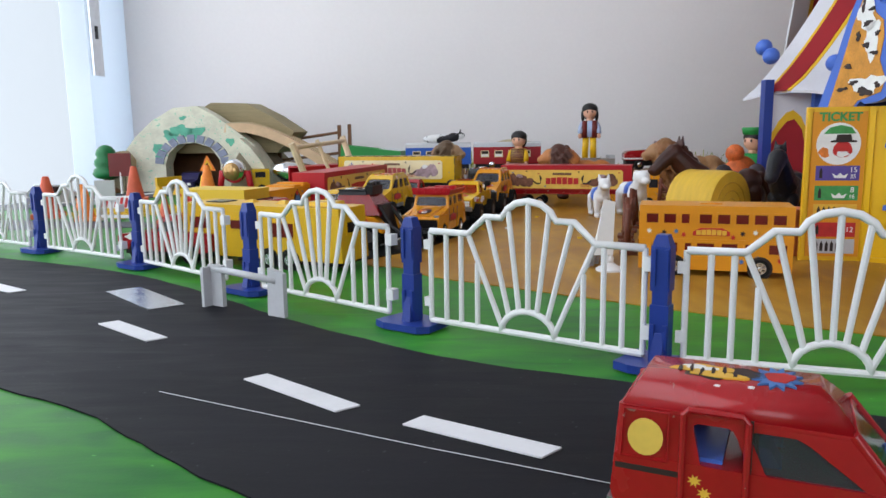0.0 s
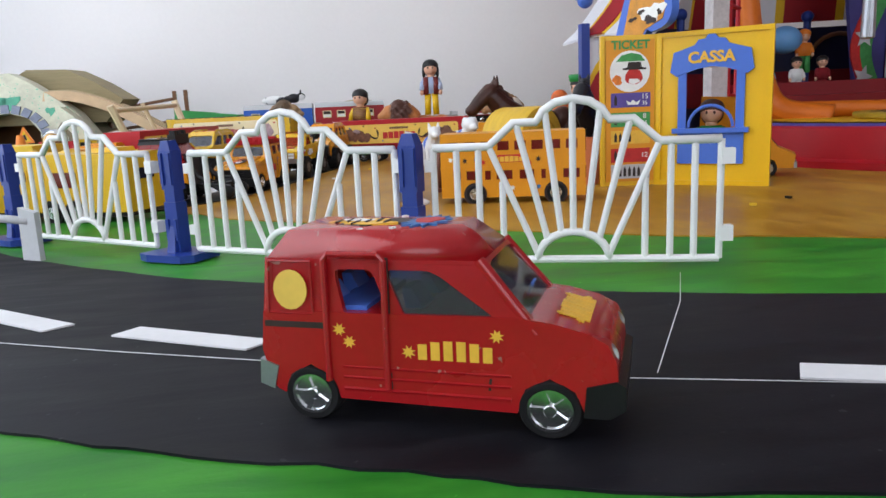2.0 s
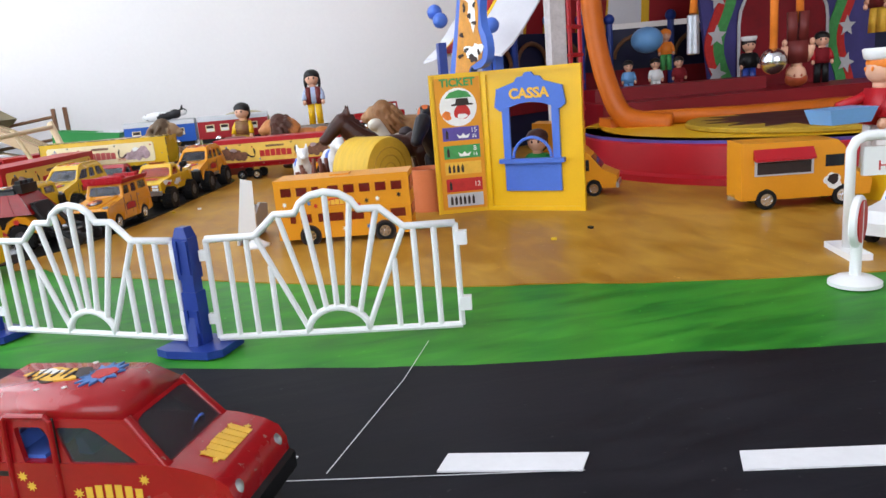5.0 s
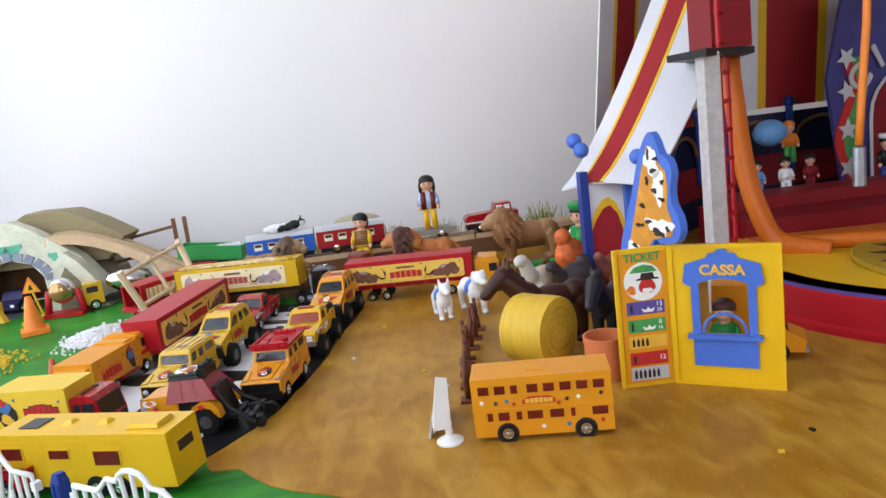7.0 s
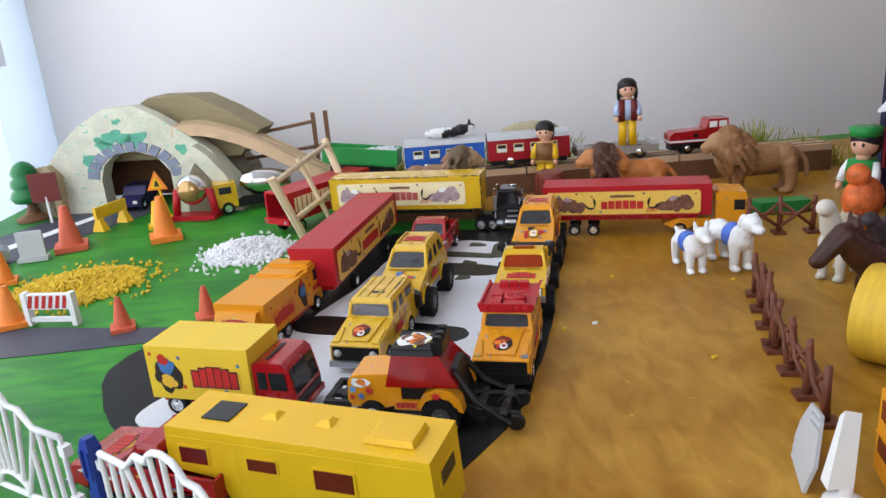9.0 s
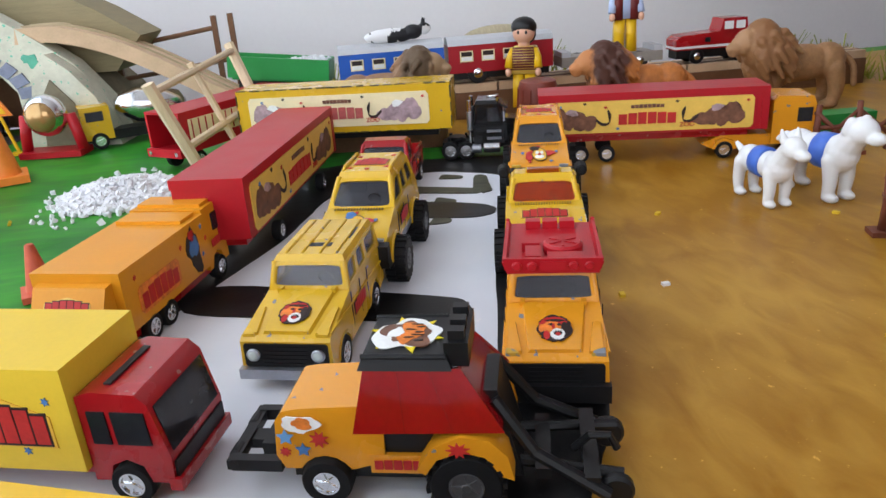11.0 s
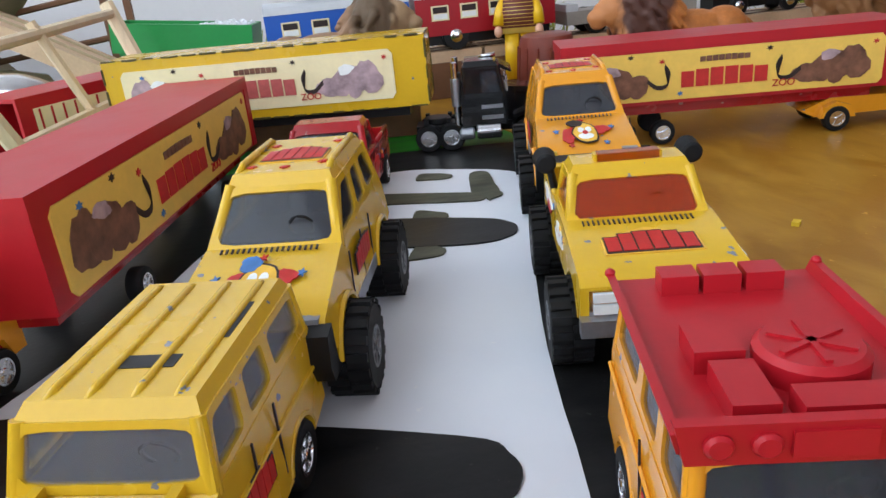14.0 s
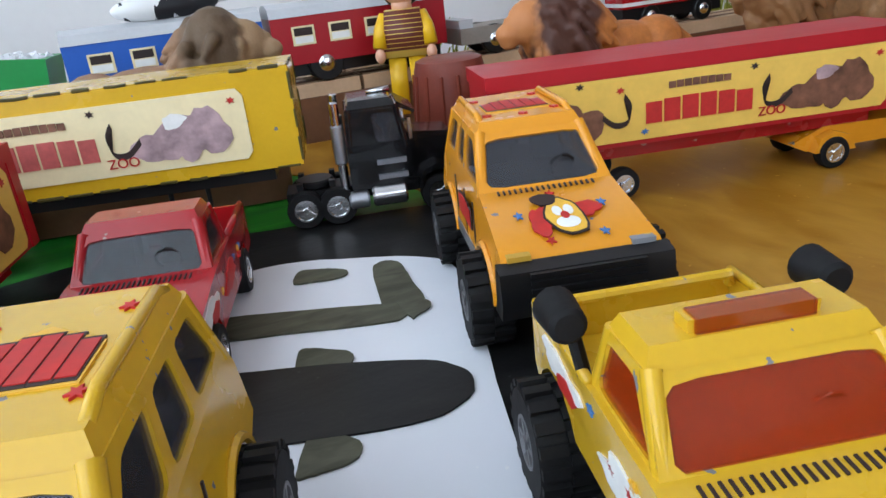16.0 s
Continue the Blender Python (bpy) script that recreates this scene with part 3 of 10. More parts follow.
# ---- garden fence ----
def fence_panel_build(m):
    f = thing("garden_fence", m, "white plastic toy fence panel with a sunburst of bars", "fence", "garden fence panels")
    r = 1.15
    top = [(0, 0, 44), (19, 0, 44), (27.5, 0, 51.5), (35, 0, 51.5), (37.5, 0, 55), (41.5, 0, 57.6), (47, 0, 58.6), (52.5, 0, 57.6), (56.5, 0, 55), (59, 0, 51.5), (66.5, 0, 51.5), (75, 0, 44), (94, 0, 44)]
    part("top_rail", rod(B(), top, 1.45, 8), WHITE, f, "", True)
    part("bottom_rail", rod(B(), [(0, 0, 5), (94, 0, 5)], 1.35, 8), WHITE, f, "", "edges")
    part("arch", rod(B(), [(47 + 12 * math.cos(a), 0, 5 + 9.5 * math.sin(a)) for a in [math.pi * i / 10 for i in range(11)]], 1.4, 8), WHITE, f, "", True)
    for u0, z0, u1, z1 in ((0, 5, 0, 44), (94, 5, 94, 44), (8, 5, 8, 44), (15.5, 5, 15.5, 44), (78.5, 5, 78.5, 44), (86, 5, 86, 44), (23.5, 5, 23.5, 32), (70.5, 5, 70.5, 32),
                           (35.5, 6, 19, 44), (58.5, 6, 75, 44), (38.5, 11.5, 28.5, 51), (55.5, 11.5, 65.5, 51), (43, 14, 38, 55), (51, 14, 56, 55), (47, 14.5, 47, 58)):
        part("bar", rod(B(), [(u0, 0, z0), (u1, 0, z1)], r, 8), WHITE, f, "", "edges")
    for z in (11, 36):
        part("peg", box(B(), 94, 98, -2, 2, z, z + 5, 0.6), WHITE, f)
        part("peg", box(B(), -3, 0, -1.2, 1.2, z, z + 4, 0.4), WHITE, f)
    return f


PANEL = None


def fence_panel(a, b):
    global PANEL
    d = Vector((b[0] - a[0], b[1] - a[1]))
    m = pose(a[0], a[1], 0, 0, 0, math.degrees(math.atan2(d.y, d.x)))
    if PANEL is None:
        PANEL = fence_panel_build(m)
        return PANEL
    return copy_thing(PANEL, m)


def fence_post(x, y, turn):
    p = thing("fence_post", pose(x, y, 0.0004, 0, 0, turn), "dark blue plastic toy fence post on a flat foot", "fence post", "garden fence posts")
    part("foot", prism(B(), [(-14, -9), (-8, -11), (10, -10), (14, -6), (13, 9), (-12, 10)], 0.2, 3.2, 0.8, plane="xy"), BLUE, p)
    k = Matrix.Diagonal((0.8, 0.72, 1, 1))

    def piece(name, bm):
        bmesh.ops.transform(bm, matrix=k, verts=bm.verts)
        return part(name, bm, BLUE, p, "", "edges")

    piece("lower_column", box(B(), -4.2, 4.2, -4, 4, 3, 24, 0.7))
    piece("neck", box(B(), -3.5, 3.5, -3.4, 3.4, 23.5, 30, 0.5))
    piece("upper_column", box(B(), -4.3, 4.3, -4, 4, 29, 45, 0.7))
    piece("cap", hexa(B(), [(-4.1, -3.8, 45), (4.1, -3.8, 45), (4.1, 3.8, 45), (-4.1, 3.8, 45), (-2.4, -3, 49), (2.4, -3, 49), (2.4, 3, 49), (-2.4, 3, 49)], 0.4))
    for sx in (-1, 1):
        for z0, z1 in ((31, 44), (8, 17)):
            piece("lug", box(B(), sx * 2.8 - 1, sx * 2.8 + 1, -5, -3.6, z0, z1, 0.4))
    piece("brace", hexa(B(), [(-3, -7, 3), (3, -7, 3), (3, -4, 3), (-3, -4, 3), (-2, -4.4, 14), (2, -4.4, 14), (2, -4, 14), (-2, -4, 14)], 0.3))
    return p


POSTS = [(-0.374, 0.612), (-0.271, 0.552), (-0.167, 0.483), (-0.071, 0.402), (0.021, 0.327), (0.113, 0.265)]
for i, (x, y) in enumerate(POSTS):
    a = POSTS[max(0, i - 1)]
    b = POSTS[min(len(POSTS) - 1, i + 1)]
    fence_post(x, y, math.degrees(math.atan2(b[1] - a[1], b[0] - a[0])))
for i in range(5):
    a, b = Vector(POSTS[i]), Vector(POSTS[i + 1])
    d = (b - a).normalized()
    s = (b - a).length
    st = a + d * (0.007 if i == 2 else 0.0105)
    fence_panel(st, b)
fence_panel((0.1205, 0.2625), (0.208, 0.2335))
fence_panel((-0.47, 0.645), (-0.385, 0.616))


# ---- wheels ----
def wheel_pair(parent, tyre_mesh, rim_mesh, spots, side_of):
    for (x, y, z) in spots:
        t = new("wheel", tyre_mesh)
        t.parent, t.matrix_basis = parent, mm(x, y, z, 0, 0, 0 if side_of(y) > 0 else 180)
        k = new("rim", rim_mesh)
        k.parent = t


WHEELS = {}


RIM_GREY = mat("dull_grey_rim", (0.16, 0.16, 0.17), 0.4, 0.6, 0.2, 120, 0.1)


def wheel_meshes(r, w, rim=None, knobs=0, spokes=5):
    key = (r, w, rim, knobs, spokes)
    if key in WHEELS:
        return WHEELS[key]
    rim = rim or r * 0.62
    bm = B()
    prof = [(rim * 0.7, -w / 2), (r * 0.93, -w / 2), (r, -w / 2 + w * 0.16), (r, w / 2 - w * 0.16), (r * 0.93, w / 2), (rim, w / 2), (rim * 0.95, w / 2 - 0.9), (rim * 0.5, w / 2 - 1.0)]
    lathe(bm, prof, 28)
    if knobs:
        for i in range(knobs):
            a = 2 * math.pi * i / knobs
            for s in (-1, 1):
                o = B()
                box(o, r - 0.3, r + 0.75, -0.85, 0.85, -w * 0.24, w * 0.24, 0.2)
                merge(bm, o, pose(0, 0, s * w * 0.25, 0, 0, math.degrees(a) + (s * 90 / knobs)))
    bmesh.ops.rotate(bm, matrix=Matrix.Rotation(-math.pi / 2, 3, "X"), verts=bm.verts, cent=(0, 0, 0))
    t = part("wheel", bm, TYRE, None, "", "edges")
    bm = B()
    lathe(bm, [(rim * 0.97, w / 2 - 0.8), (rim * 0.97, w / 2 + 0.05), (rim * 0.84, w / 2 + 0.05), (rim * 0.80, w / 2 - 0.5)], 24)
    cyl(bm, (0, 0, w / 2 - 0.2), rim * 0.28, 1.0, "z", 12, None, 0.15)
    for i in range(spokes):
        o = box(B(), rim * 0.15, rim * 0.86, -rim * 0.11, rim * 0.11, w / 2 - 0.7, w / 2 - 0.05, 0.1)
        merge(bm, o, pose(0, 0, 0, 0, 0, 360 * i / spokes))
    bmesh.ops.rotate(bm, matrix=Matrix.Rotation(-math.pi / 2, 3, "X"), verts=bm.verts, cent=(0, 0, 0))
    k = part("rim", bm, RIM_GREY if knobs else CHROME, None, "", "edges")
    WHEELS[key] = (t.data, k.data)
    bpy.data.objects.remove(t)
    bpy.data.objects.remove(k)
    return WHEELS[key]


def wheels(parent, r, w, xs, half, knobs=0, rim=None, spokes=5):
    t, k = wheel_meshes(r, w, rim, knobs, spokes)
    wheel_pair(parent, t, k, [(x, s * half, r) for x in xs for s in (-1, 1)], lambda y: y)


def sides(x0, x1, w0, z0, z1, w1=None, a0=None, a1=None):
    """The two long faces of a body, each as read from outside: its right side first. w0, w1: half widths below and above; a0, a1: the ends above."""
    w1, a0, a1 = w0 if w1 is None else w1, x0 if a0 is None else a0, x1 if a1 is None else a1
    right = [(x0, -w0, z0), (x1, -w0, z0), (a1, -w1, z1), (a0, -w1, z1)]
    left = [(x1, w0, z0), (x0, w0, z0), (a0, w1, z1), (a1, w1, z1)]
    return right, left


def emblem(parent, q, u, v, ru, rv, seed, lion=True):
    """A printed roaring head, drawn as plain ragged shapes: dark mane, red and orange face, white jaws."""
    put = lambda pts, h, m: part("emblem", plate(B(), q, [(u + ru * a, v + rv * b) for a, b in pts], h + 0.3), m, parent)
    rng = random.Random(seed)
    ring = [(math.cos(t), math.sin(t)) for t in [2 * math.pi * k / 40 for k in range(40)]]
    rag = lambda cx, cy, a, b, n=0.14: [(cx + a * x * (1 - n * rng.random()), cy + b * y * (1 - n * rng.random())) for x, y in ring]
    put(rag(0, 0, 1, 1), 0.25, PRINT_DARK)
    put(rag(-0.05, 0.30, 0.80, 0.55, 0.2), 0.32, PRINT_RED)
    put(rag(-0.12, 0.02, 0.56, 0.52, 0.2), 0.39, PRINT_ORANGE)
    put(rag(-0.70, -0.05, 0.16, 0.34, 0.3), 0.36, PRINT_ORANGE)
    put(rag(-0.42, -0.52, 0.20, 0.36, 0.3), 0.40, PRINT_RED)
    put(rag(0.05, 0.52, 0.62, 0.10, 0.3), 0.44, PRINT_DARK)
    put(rag(-0.20, 0.22, 0.14, 0.09, 0.2), 0.47, PRINT_DARK)
    put(rag(0.26, 0.20, 0.13, 0.10, 0.2), 0.47, PRINT_DARK)
    put(rag(-0.06, 0.10, 0.10, 0.22, 0.2), 0.46, PRINT_RED)
    put(rag(0.56, -0.05, 0.22, 0.5, 0.2), 0.42, PRINT_DARK)
    put(rag(0.16, -0.46, 0.40, 0.40, 0.12), 0.50, PRINT_WHITE)
    put(rag(0.17, -0.42, 0.27, 0.22, 0.3), 0.55, PRINT_DARK)
    put(rag(0.17, -0.50, 0.16, 0.12, 0.2), 0.60, PRINT_RED)
    for a in (0.0, 0.14, 0.28, 0.40):
        put([(a - 0.05, -0.20), (a + 0.05, -0.20), (a, -0.36)], 0.64, PRINT_WHITE)


def clown_emblem(parent, q, u, v, ru, rv, seed):
    """A bright printed face emblem, drawn as plain shapes, with stars."""
    part("emblem", plate(B(), q, blob(u - ru * 0.85, v - rv * 0.1, ru * 0.42, rv * 0.7, seed), 0.28), PRINT_RED, parent)
    part("emblem", plate(B(), q, blob(u + ru * 0.85, v + rv * 0.25, ru * 0.5, rv * 0.4, seed + 1), 0.28), PRINT_RED, parent)
    part("emblem", plate(B(), q, blob(u, v, ru * 0.72, rv * 0.95, seed + 2, 22, 0.12), 0.36), PRINT_DARK, parent)
    part("emblem", plate(B(), q, blob(u, v, ru * 0.64, rv * 0.86, seed + 2, 22, 0.12), 0.44), GOLD, parent)
    part("emblem", plate(B(), q, disc(u, v - rv * 0.35, ru * 0.42, rv * 0.28), 0.52), PRINT_WHITE, parent)
    part("emblem", plate(B(), q, disc(u - ru * 0.2, v + rv * 0.25, ru * 0.17, rv * 0.25), 0.52), PRINT_WHITE, parent)
    part("emblem", plate(B(), q, disc(u + ru * 0.2, v + rv * 0.25, ru * 0.17, rv * 0.25), 0.52), PRINT_WHITE, parent)
    part("emblem", plate(B(), q, disc(u, v - rv * 0.02, ru * 0.15, rv * 0.18), 0.6), PRINT_RED, parent)
    part("emblem", plate(B(), q, blob(u - ru * 0.45, v + rv * 0.92, ru * 0.42, rv * 0.34, seed + 5, 18, 0.2), 0.5), PRINT_BLUE if seed < 30 else PRINT_DARK, parent)
    rng = random.Random(seed)
    for i in range(5):
        a = 2 * math.pi * (i + 0.3) / 5
        part("star", plate(B(), q, star(u + ru * 1.6 * math.cos(a), v + rv * 1.25 * math.sin(a), ru * 0.18, rv * 0.22, 5, 0.4, rng.random()), 0.3), PRINT_RED if i % 2 else PRINT_BLUE, parent)


def brand(parent, q, u0, u1, v0, v1, arch=0.06, material=None, n=6, ground=None):
    """A brand's name as a row of plain bars on its plaque."""
    if ground:
        part("plaque", plate(B(), q, [(u0 - 0.02, v0 - 0.04), (u1 + 0.02, v0 - 0.04), (u1 + 0.02, v1), ((u0 + u1) / 2, v1 + arch * 1.6), (u0 - 0.02, v1)], 0.26), ground, parent)
    part("lettering_edge", bars(B(), q, u0 - 0.006, u1 + 0.006, v0 - 0.025, v1 + 0.025, n, arch, 0.36, 0.02), PRINT_DARK if material is None else PRINT_BROWN, parent)
    part("lettering", bars(B(), q, u0, u1, v0, v1, n, arch, 0.5), material or PRINT_RED, parent)


def beasts(parent, q, u0, u1, v0, v1, seed, flip=False, material=None):
    """A printed group of animals, as plain mottled shapes with a curled line."""
    material = material or PRINT_BROWN
    bm = B()
    for i in range(4):
        u = u0 + (u1 - u0) * (0.18 + 0.2 * i)
        h = (v1 - v0) * (0.5, 0.44, 0.4, 0.3)[i if not flip else 3 - i]
        plate(bm, q, blob(u, v0 + h * 0.95, (u1 - u0) * 0.19, h, seed + i, 18, 0.22), 0.3 + 0.03 * i, 0.28)
    part("print", bm, material, parent)
    e = u1 if not flip else u0
    s = -1 if flip else 1
    du, dv = (u1 - u0), (v1 - v0)
    line = [(e - s * du * 0.08, v0 + dv * 0.45), (e + s * du * 0.06, v0 + dv * 0.22), (e + s * du * 0.2, v0 + dv * 0.25), (e + s * du * 0.24, v0 + dv * 0.55), (e + s * du * 0.17, v0 + dv * 0.8)]
    pts = [p for p in spline([(a, b, 0) for a, b in line], 4)]
    up = [(p.x, p.y + dv * 0.06) for p in pts]
    dn = [(p.x - s * du * 0.012, p.y - dv * 0.06) for p in pts]
    part("print", plate(B(), q, dn + up[::-1], 0.38), PRINT_DARK, parent)
    part("print", plate(B(), q, blob(u0 + du * 0.45, v0 + dv * 0.75, du * 0.12, dv * 0.14, seed + 9), 0.45), PRINT_MAUVE if material is not PRINT_MAUVE else PRINT_WHITE, parent)


HEADLAMP = mat("clear_headlamp", (0.5, 0.56, 0.54), 0.2, 0, 0.15, 200)
WORN = mat("paint_worn_metal", (0.55, 0.33, 0.04), 0.4, 0, 0.1, 80, 0.2, 500, 0, (0.22, 0.23, 0.25), chips=0.5)


# ---- toy vehicles: x ahead, y to the left, origin on the ground under the middle ----
def framed(bm, q, hole, thick=1.3):
    """A wall on the four-cornered face q with an opening of the outline hole (u, v) through it."""
    cu, cv = sum(p[0] for p in hole) / len(hole), sum(p[1] for p in hole) / len(hole)
    rim = [(0, 0), (1, 0), (1, 1), (0, 1)]

    def meet(a, outline):
        du, dv = math.cos(a), math.sin(a)
        best = 0.0
        for (x0, y0), (x1, y1) in zip(outline, outline[1:] + outline[:1]):
            ex, ey = x1 - x0, y1 - y0
            det = du * ey - dv * ex
            if abs(det) < 1e-12:
                continue
            k = ((x0 - cu) * ey - (y0 - cv) * ex) / det
            t = ((x0 - cu) * dv - (y0 - cv) * du) / det
            if k > 0 and -1e-6 <= t <= 1 + 1e-6:
                best = max(best, k)
        return cu + du * best, cv + dv * best

    angles = sorted({round(math.atan2(y - cv, x - cu), 5) for x, y in hole + rim})
    o = B()
    rings = []
    for out in (0.0, -thick):
        rings.append(([o.verts.new(on(q, *meet(a, rim), out)) for a in angles], [o.verts.new(on(q, *meet(a, hole), out)) for a in angles]))
    (fo, fi), (bo, bi) = rings
    n = len(angles)
    for i in range(n):
        j = (i + 1) % n
        o.faces.new((fo[i], fo[j], fi[j], fi[i]))
        o.faces.new((bo[j], bo[i], bi[i], bi[j]))
        o.faces.new((fi[i], fi[j], bi[j], bi[i]))
        o.faces.new((fo[j], fo[i], bo[i], bo[j]))
    return merge(bm, o)


def soft_hole(pts, r=0.16):
    """Cuts and rounds the corners of an outline."""
    out = []
    n = len(pts)
    for i in range(n):
        p, a, b = Vector(pts[i]), Vector(pts[i - 1]), Vector(pts[(i + 1) % n])
        u, w = p + (a - p) * r, p + (b - p) * r
        out += [tuple(u), tuple((u + w + p * 2) / 4), tuple(w)]
    return out


def greenhouse(v, paint_mat, glass_mat, b1, b2, f0, f1, r0, r1, w0, w1, panes, front, rear, roof_t=2.2, soft=1.5, seat_mat=None, inset=1.3):
    """A cabin with real openings: walls, corner pillars, rounded roof, panes and two rows of seats. panes: (from, to, outline) along each side."""
    bm = B()
    fw = [(f0, -w0, b1), (f0, w0, b1), (f1, w1, b2), (f1, -w1, b2)]
    rw = [(r0, w0, b1), (r0, -w0, b1), (r1, -w1, b2), (r1, w1, b2)]
    walls = [(fw, soft_hole(front), "windscreen"), (rw, soft_hole(rear), "rear_window")]
    for q, mirror in zip(sides(r0, f0, w0, b1, b2, w1, r1, f1), (False, True)):
        for ua, ub, hole, name in panes:
            if mirror:
                ua, ub, hole = 1 - ub, 1 - ua, [(1 - a, c) for a, c in hole][::-1] if hole else None
            panel = [on(q, ua, 0), on(q, ub, 0), on(q, ub, 1), on(q, ua, 1)]
            if hole:
                walls.append((panel, soft_hole(hole), name))
            else:
                plate(bm, panel, rect(0, 1, 0, 1), 0, 1.3)
    for q, hole, name in walls:
        framed(bm, q, hole)
    for x0, y0, x1, y1 in ((f0, -w0, f1, -w1), (f0, w0, f1, w1), (r0, -w0, r1, -w1), (r0, w0, r1, w1)):
        g = 0.9
        rod(bm, [(x0 - g * (1 if x0 > 0 else -1), y0 - g * (1 if y0 > 0 else -1), b1 - 1), (x1 - g * (1 if x0 > 0 else -1), y1 - g * (1 if y1 > 0 else -1), b2)], 1.25, 10)
    part("cabin", bm, paint_mat, v, "", "edges")
    top = hexa(B(), [(r1 - 0.1, -w1 - 0.1, b2 - 0.8), (f1 + 0.1, -w1 - 0.1, b2 - 0.8), (f1 + 0.1, w1 + 0.1, b2 - 0.8), (r1 - 0.1, w1 + 0.1, b2 - 0.8),
                     (r1 + inset, -w1 + inset, b2 + roof_t), (f1 - inset * 1.8, -w1 + inset, b2 + roof_t), (f1 - inset * 1.8, w1 - inset, b2 + roof_t), (r1 + inset, w1 - inset, b2 + roof_t)])
    bev(top, soft, 3, angle=20)
    part("roof", top, paint_mat, v, "", True if soft > 2 else "edges")
    for q, hole, name in [w for w in walls if w[2]]:
        cu, cv = sum(p[0] for p in hole) / len(hole), sum(p[1] for p in hole) / len(hole)
        part(name, plate(B(), q, [(cu + (a - cu) * 1.04, cv + (c - cv) * 1.04) for a, c in hole], -0.45, 0.35), glass_mat, v)
    part("interior", box(B(), r0 + 3, f0 - 1.5, -w0 + 2.2, w0 - 2.2, b1 - 4.5, b1 + 0.8, 0.5), BLACK, v, "dark cabin floor")
    for x in (r0 + (f0 - r0) * 0.56, r0 + (f0 - r0) * 0.24):
        for k in (-1, 1):
            part("seat", hexa(B(), [(x - 2, k * w0 * 0.42 - 3.6, b1), (x + 2.4, k * w0 * 0.42 - 3.6, b1), (x + 2.4, k * w0 * 0.42 + 3.6, b1), (x - 2, k * w0 * 0.42 + 3.6, b1),
                                    (x - 3.2, k * w0 * 0.42 - 3, b1 + 6.2), (x - 1.2, k * w0 * 0.42 - 3, b1 + 6.2), (x - 1.2, k * w0 * 0.42 + 3, b1 + 6.2), (x - 3.2, k * w0 * 0.42 + 3, b1 + 6.2)], 0.8), seat_mat or BLACK, v)
    part("steering_wheel", rod(B(), [(f0 - 5 + 0.8 * math.sin(t), 5 + 2.6 * math.cos(t), b1 + 2.6 + 2.4 * math.sin(t)) for t in [2 * math.pi * k / 12 for k in range(12)]], 0.35, 5, closed=True), seat_mat or BLACK, v)


def shell(prof, W, z_in, tuck, bevel=1.6):
    """A body pushed from a side outline, drawn in towards its top and rounded."""
    bm = prism(B(), prof, -W, W, bevel, seg=3)
    top = max(w.co.z for w in bm.verts)
    for w in bm.verts:
        if w.co.z > z_in:
            w.co.y *= 1 - tuck * (w.co.z - z_in) / (top - z_in)
    return bm


def flare(cx, r, s, W, z):
    """A raised lip round a wheel arch."""
    return rod(B(), [(cx + (r + 0.9) * math.cos(t), s * (W + 0.1), z + (r + 0.9) * math.sin(t)) for t in [math.pi * (0.04 + 0.92 * k / 12) for k in range(13)]], 0.75, 6)


def wheel_gap(cx, r, z, b0):
    """The outline of a wheel arch, from behind it to ahead of it, above the sill b0."""
    out = []
    for k in range(9):
        t = math.pi * (1 - k / 8)
        out.append((cx + (r + 0.7) * math.cos(t), max(b0, z + (r + 0.7) * math.sin(t))))
    return out


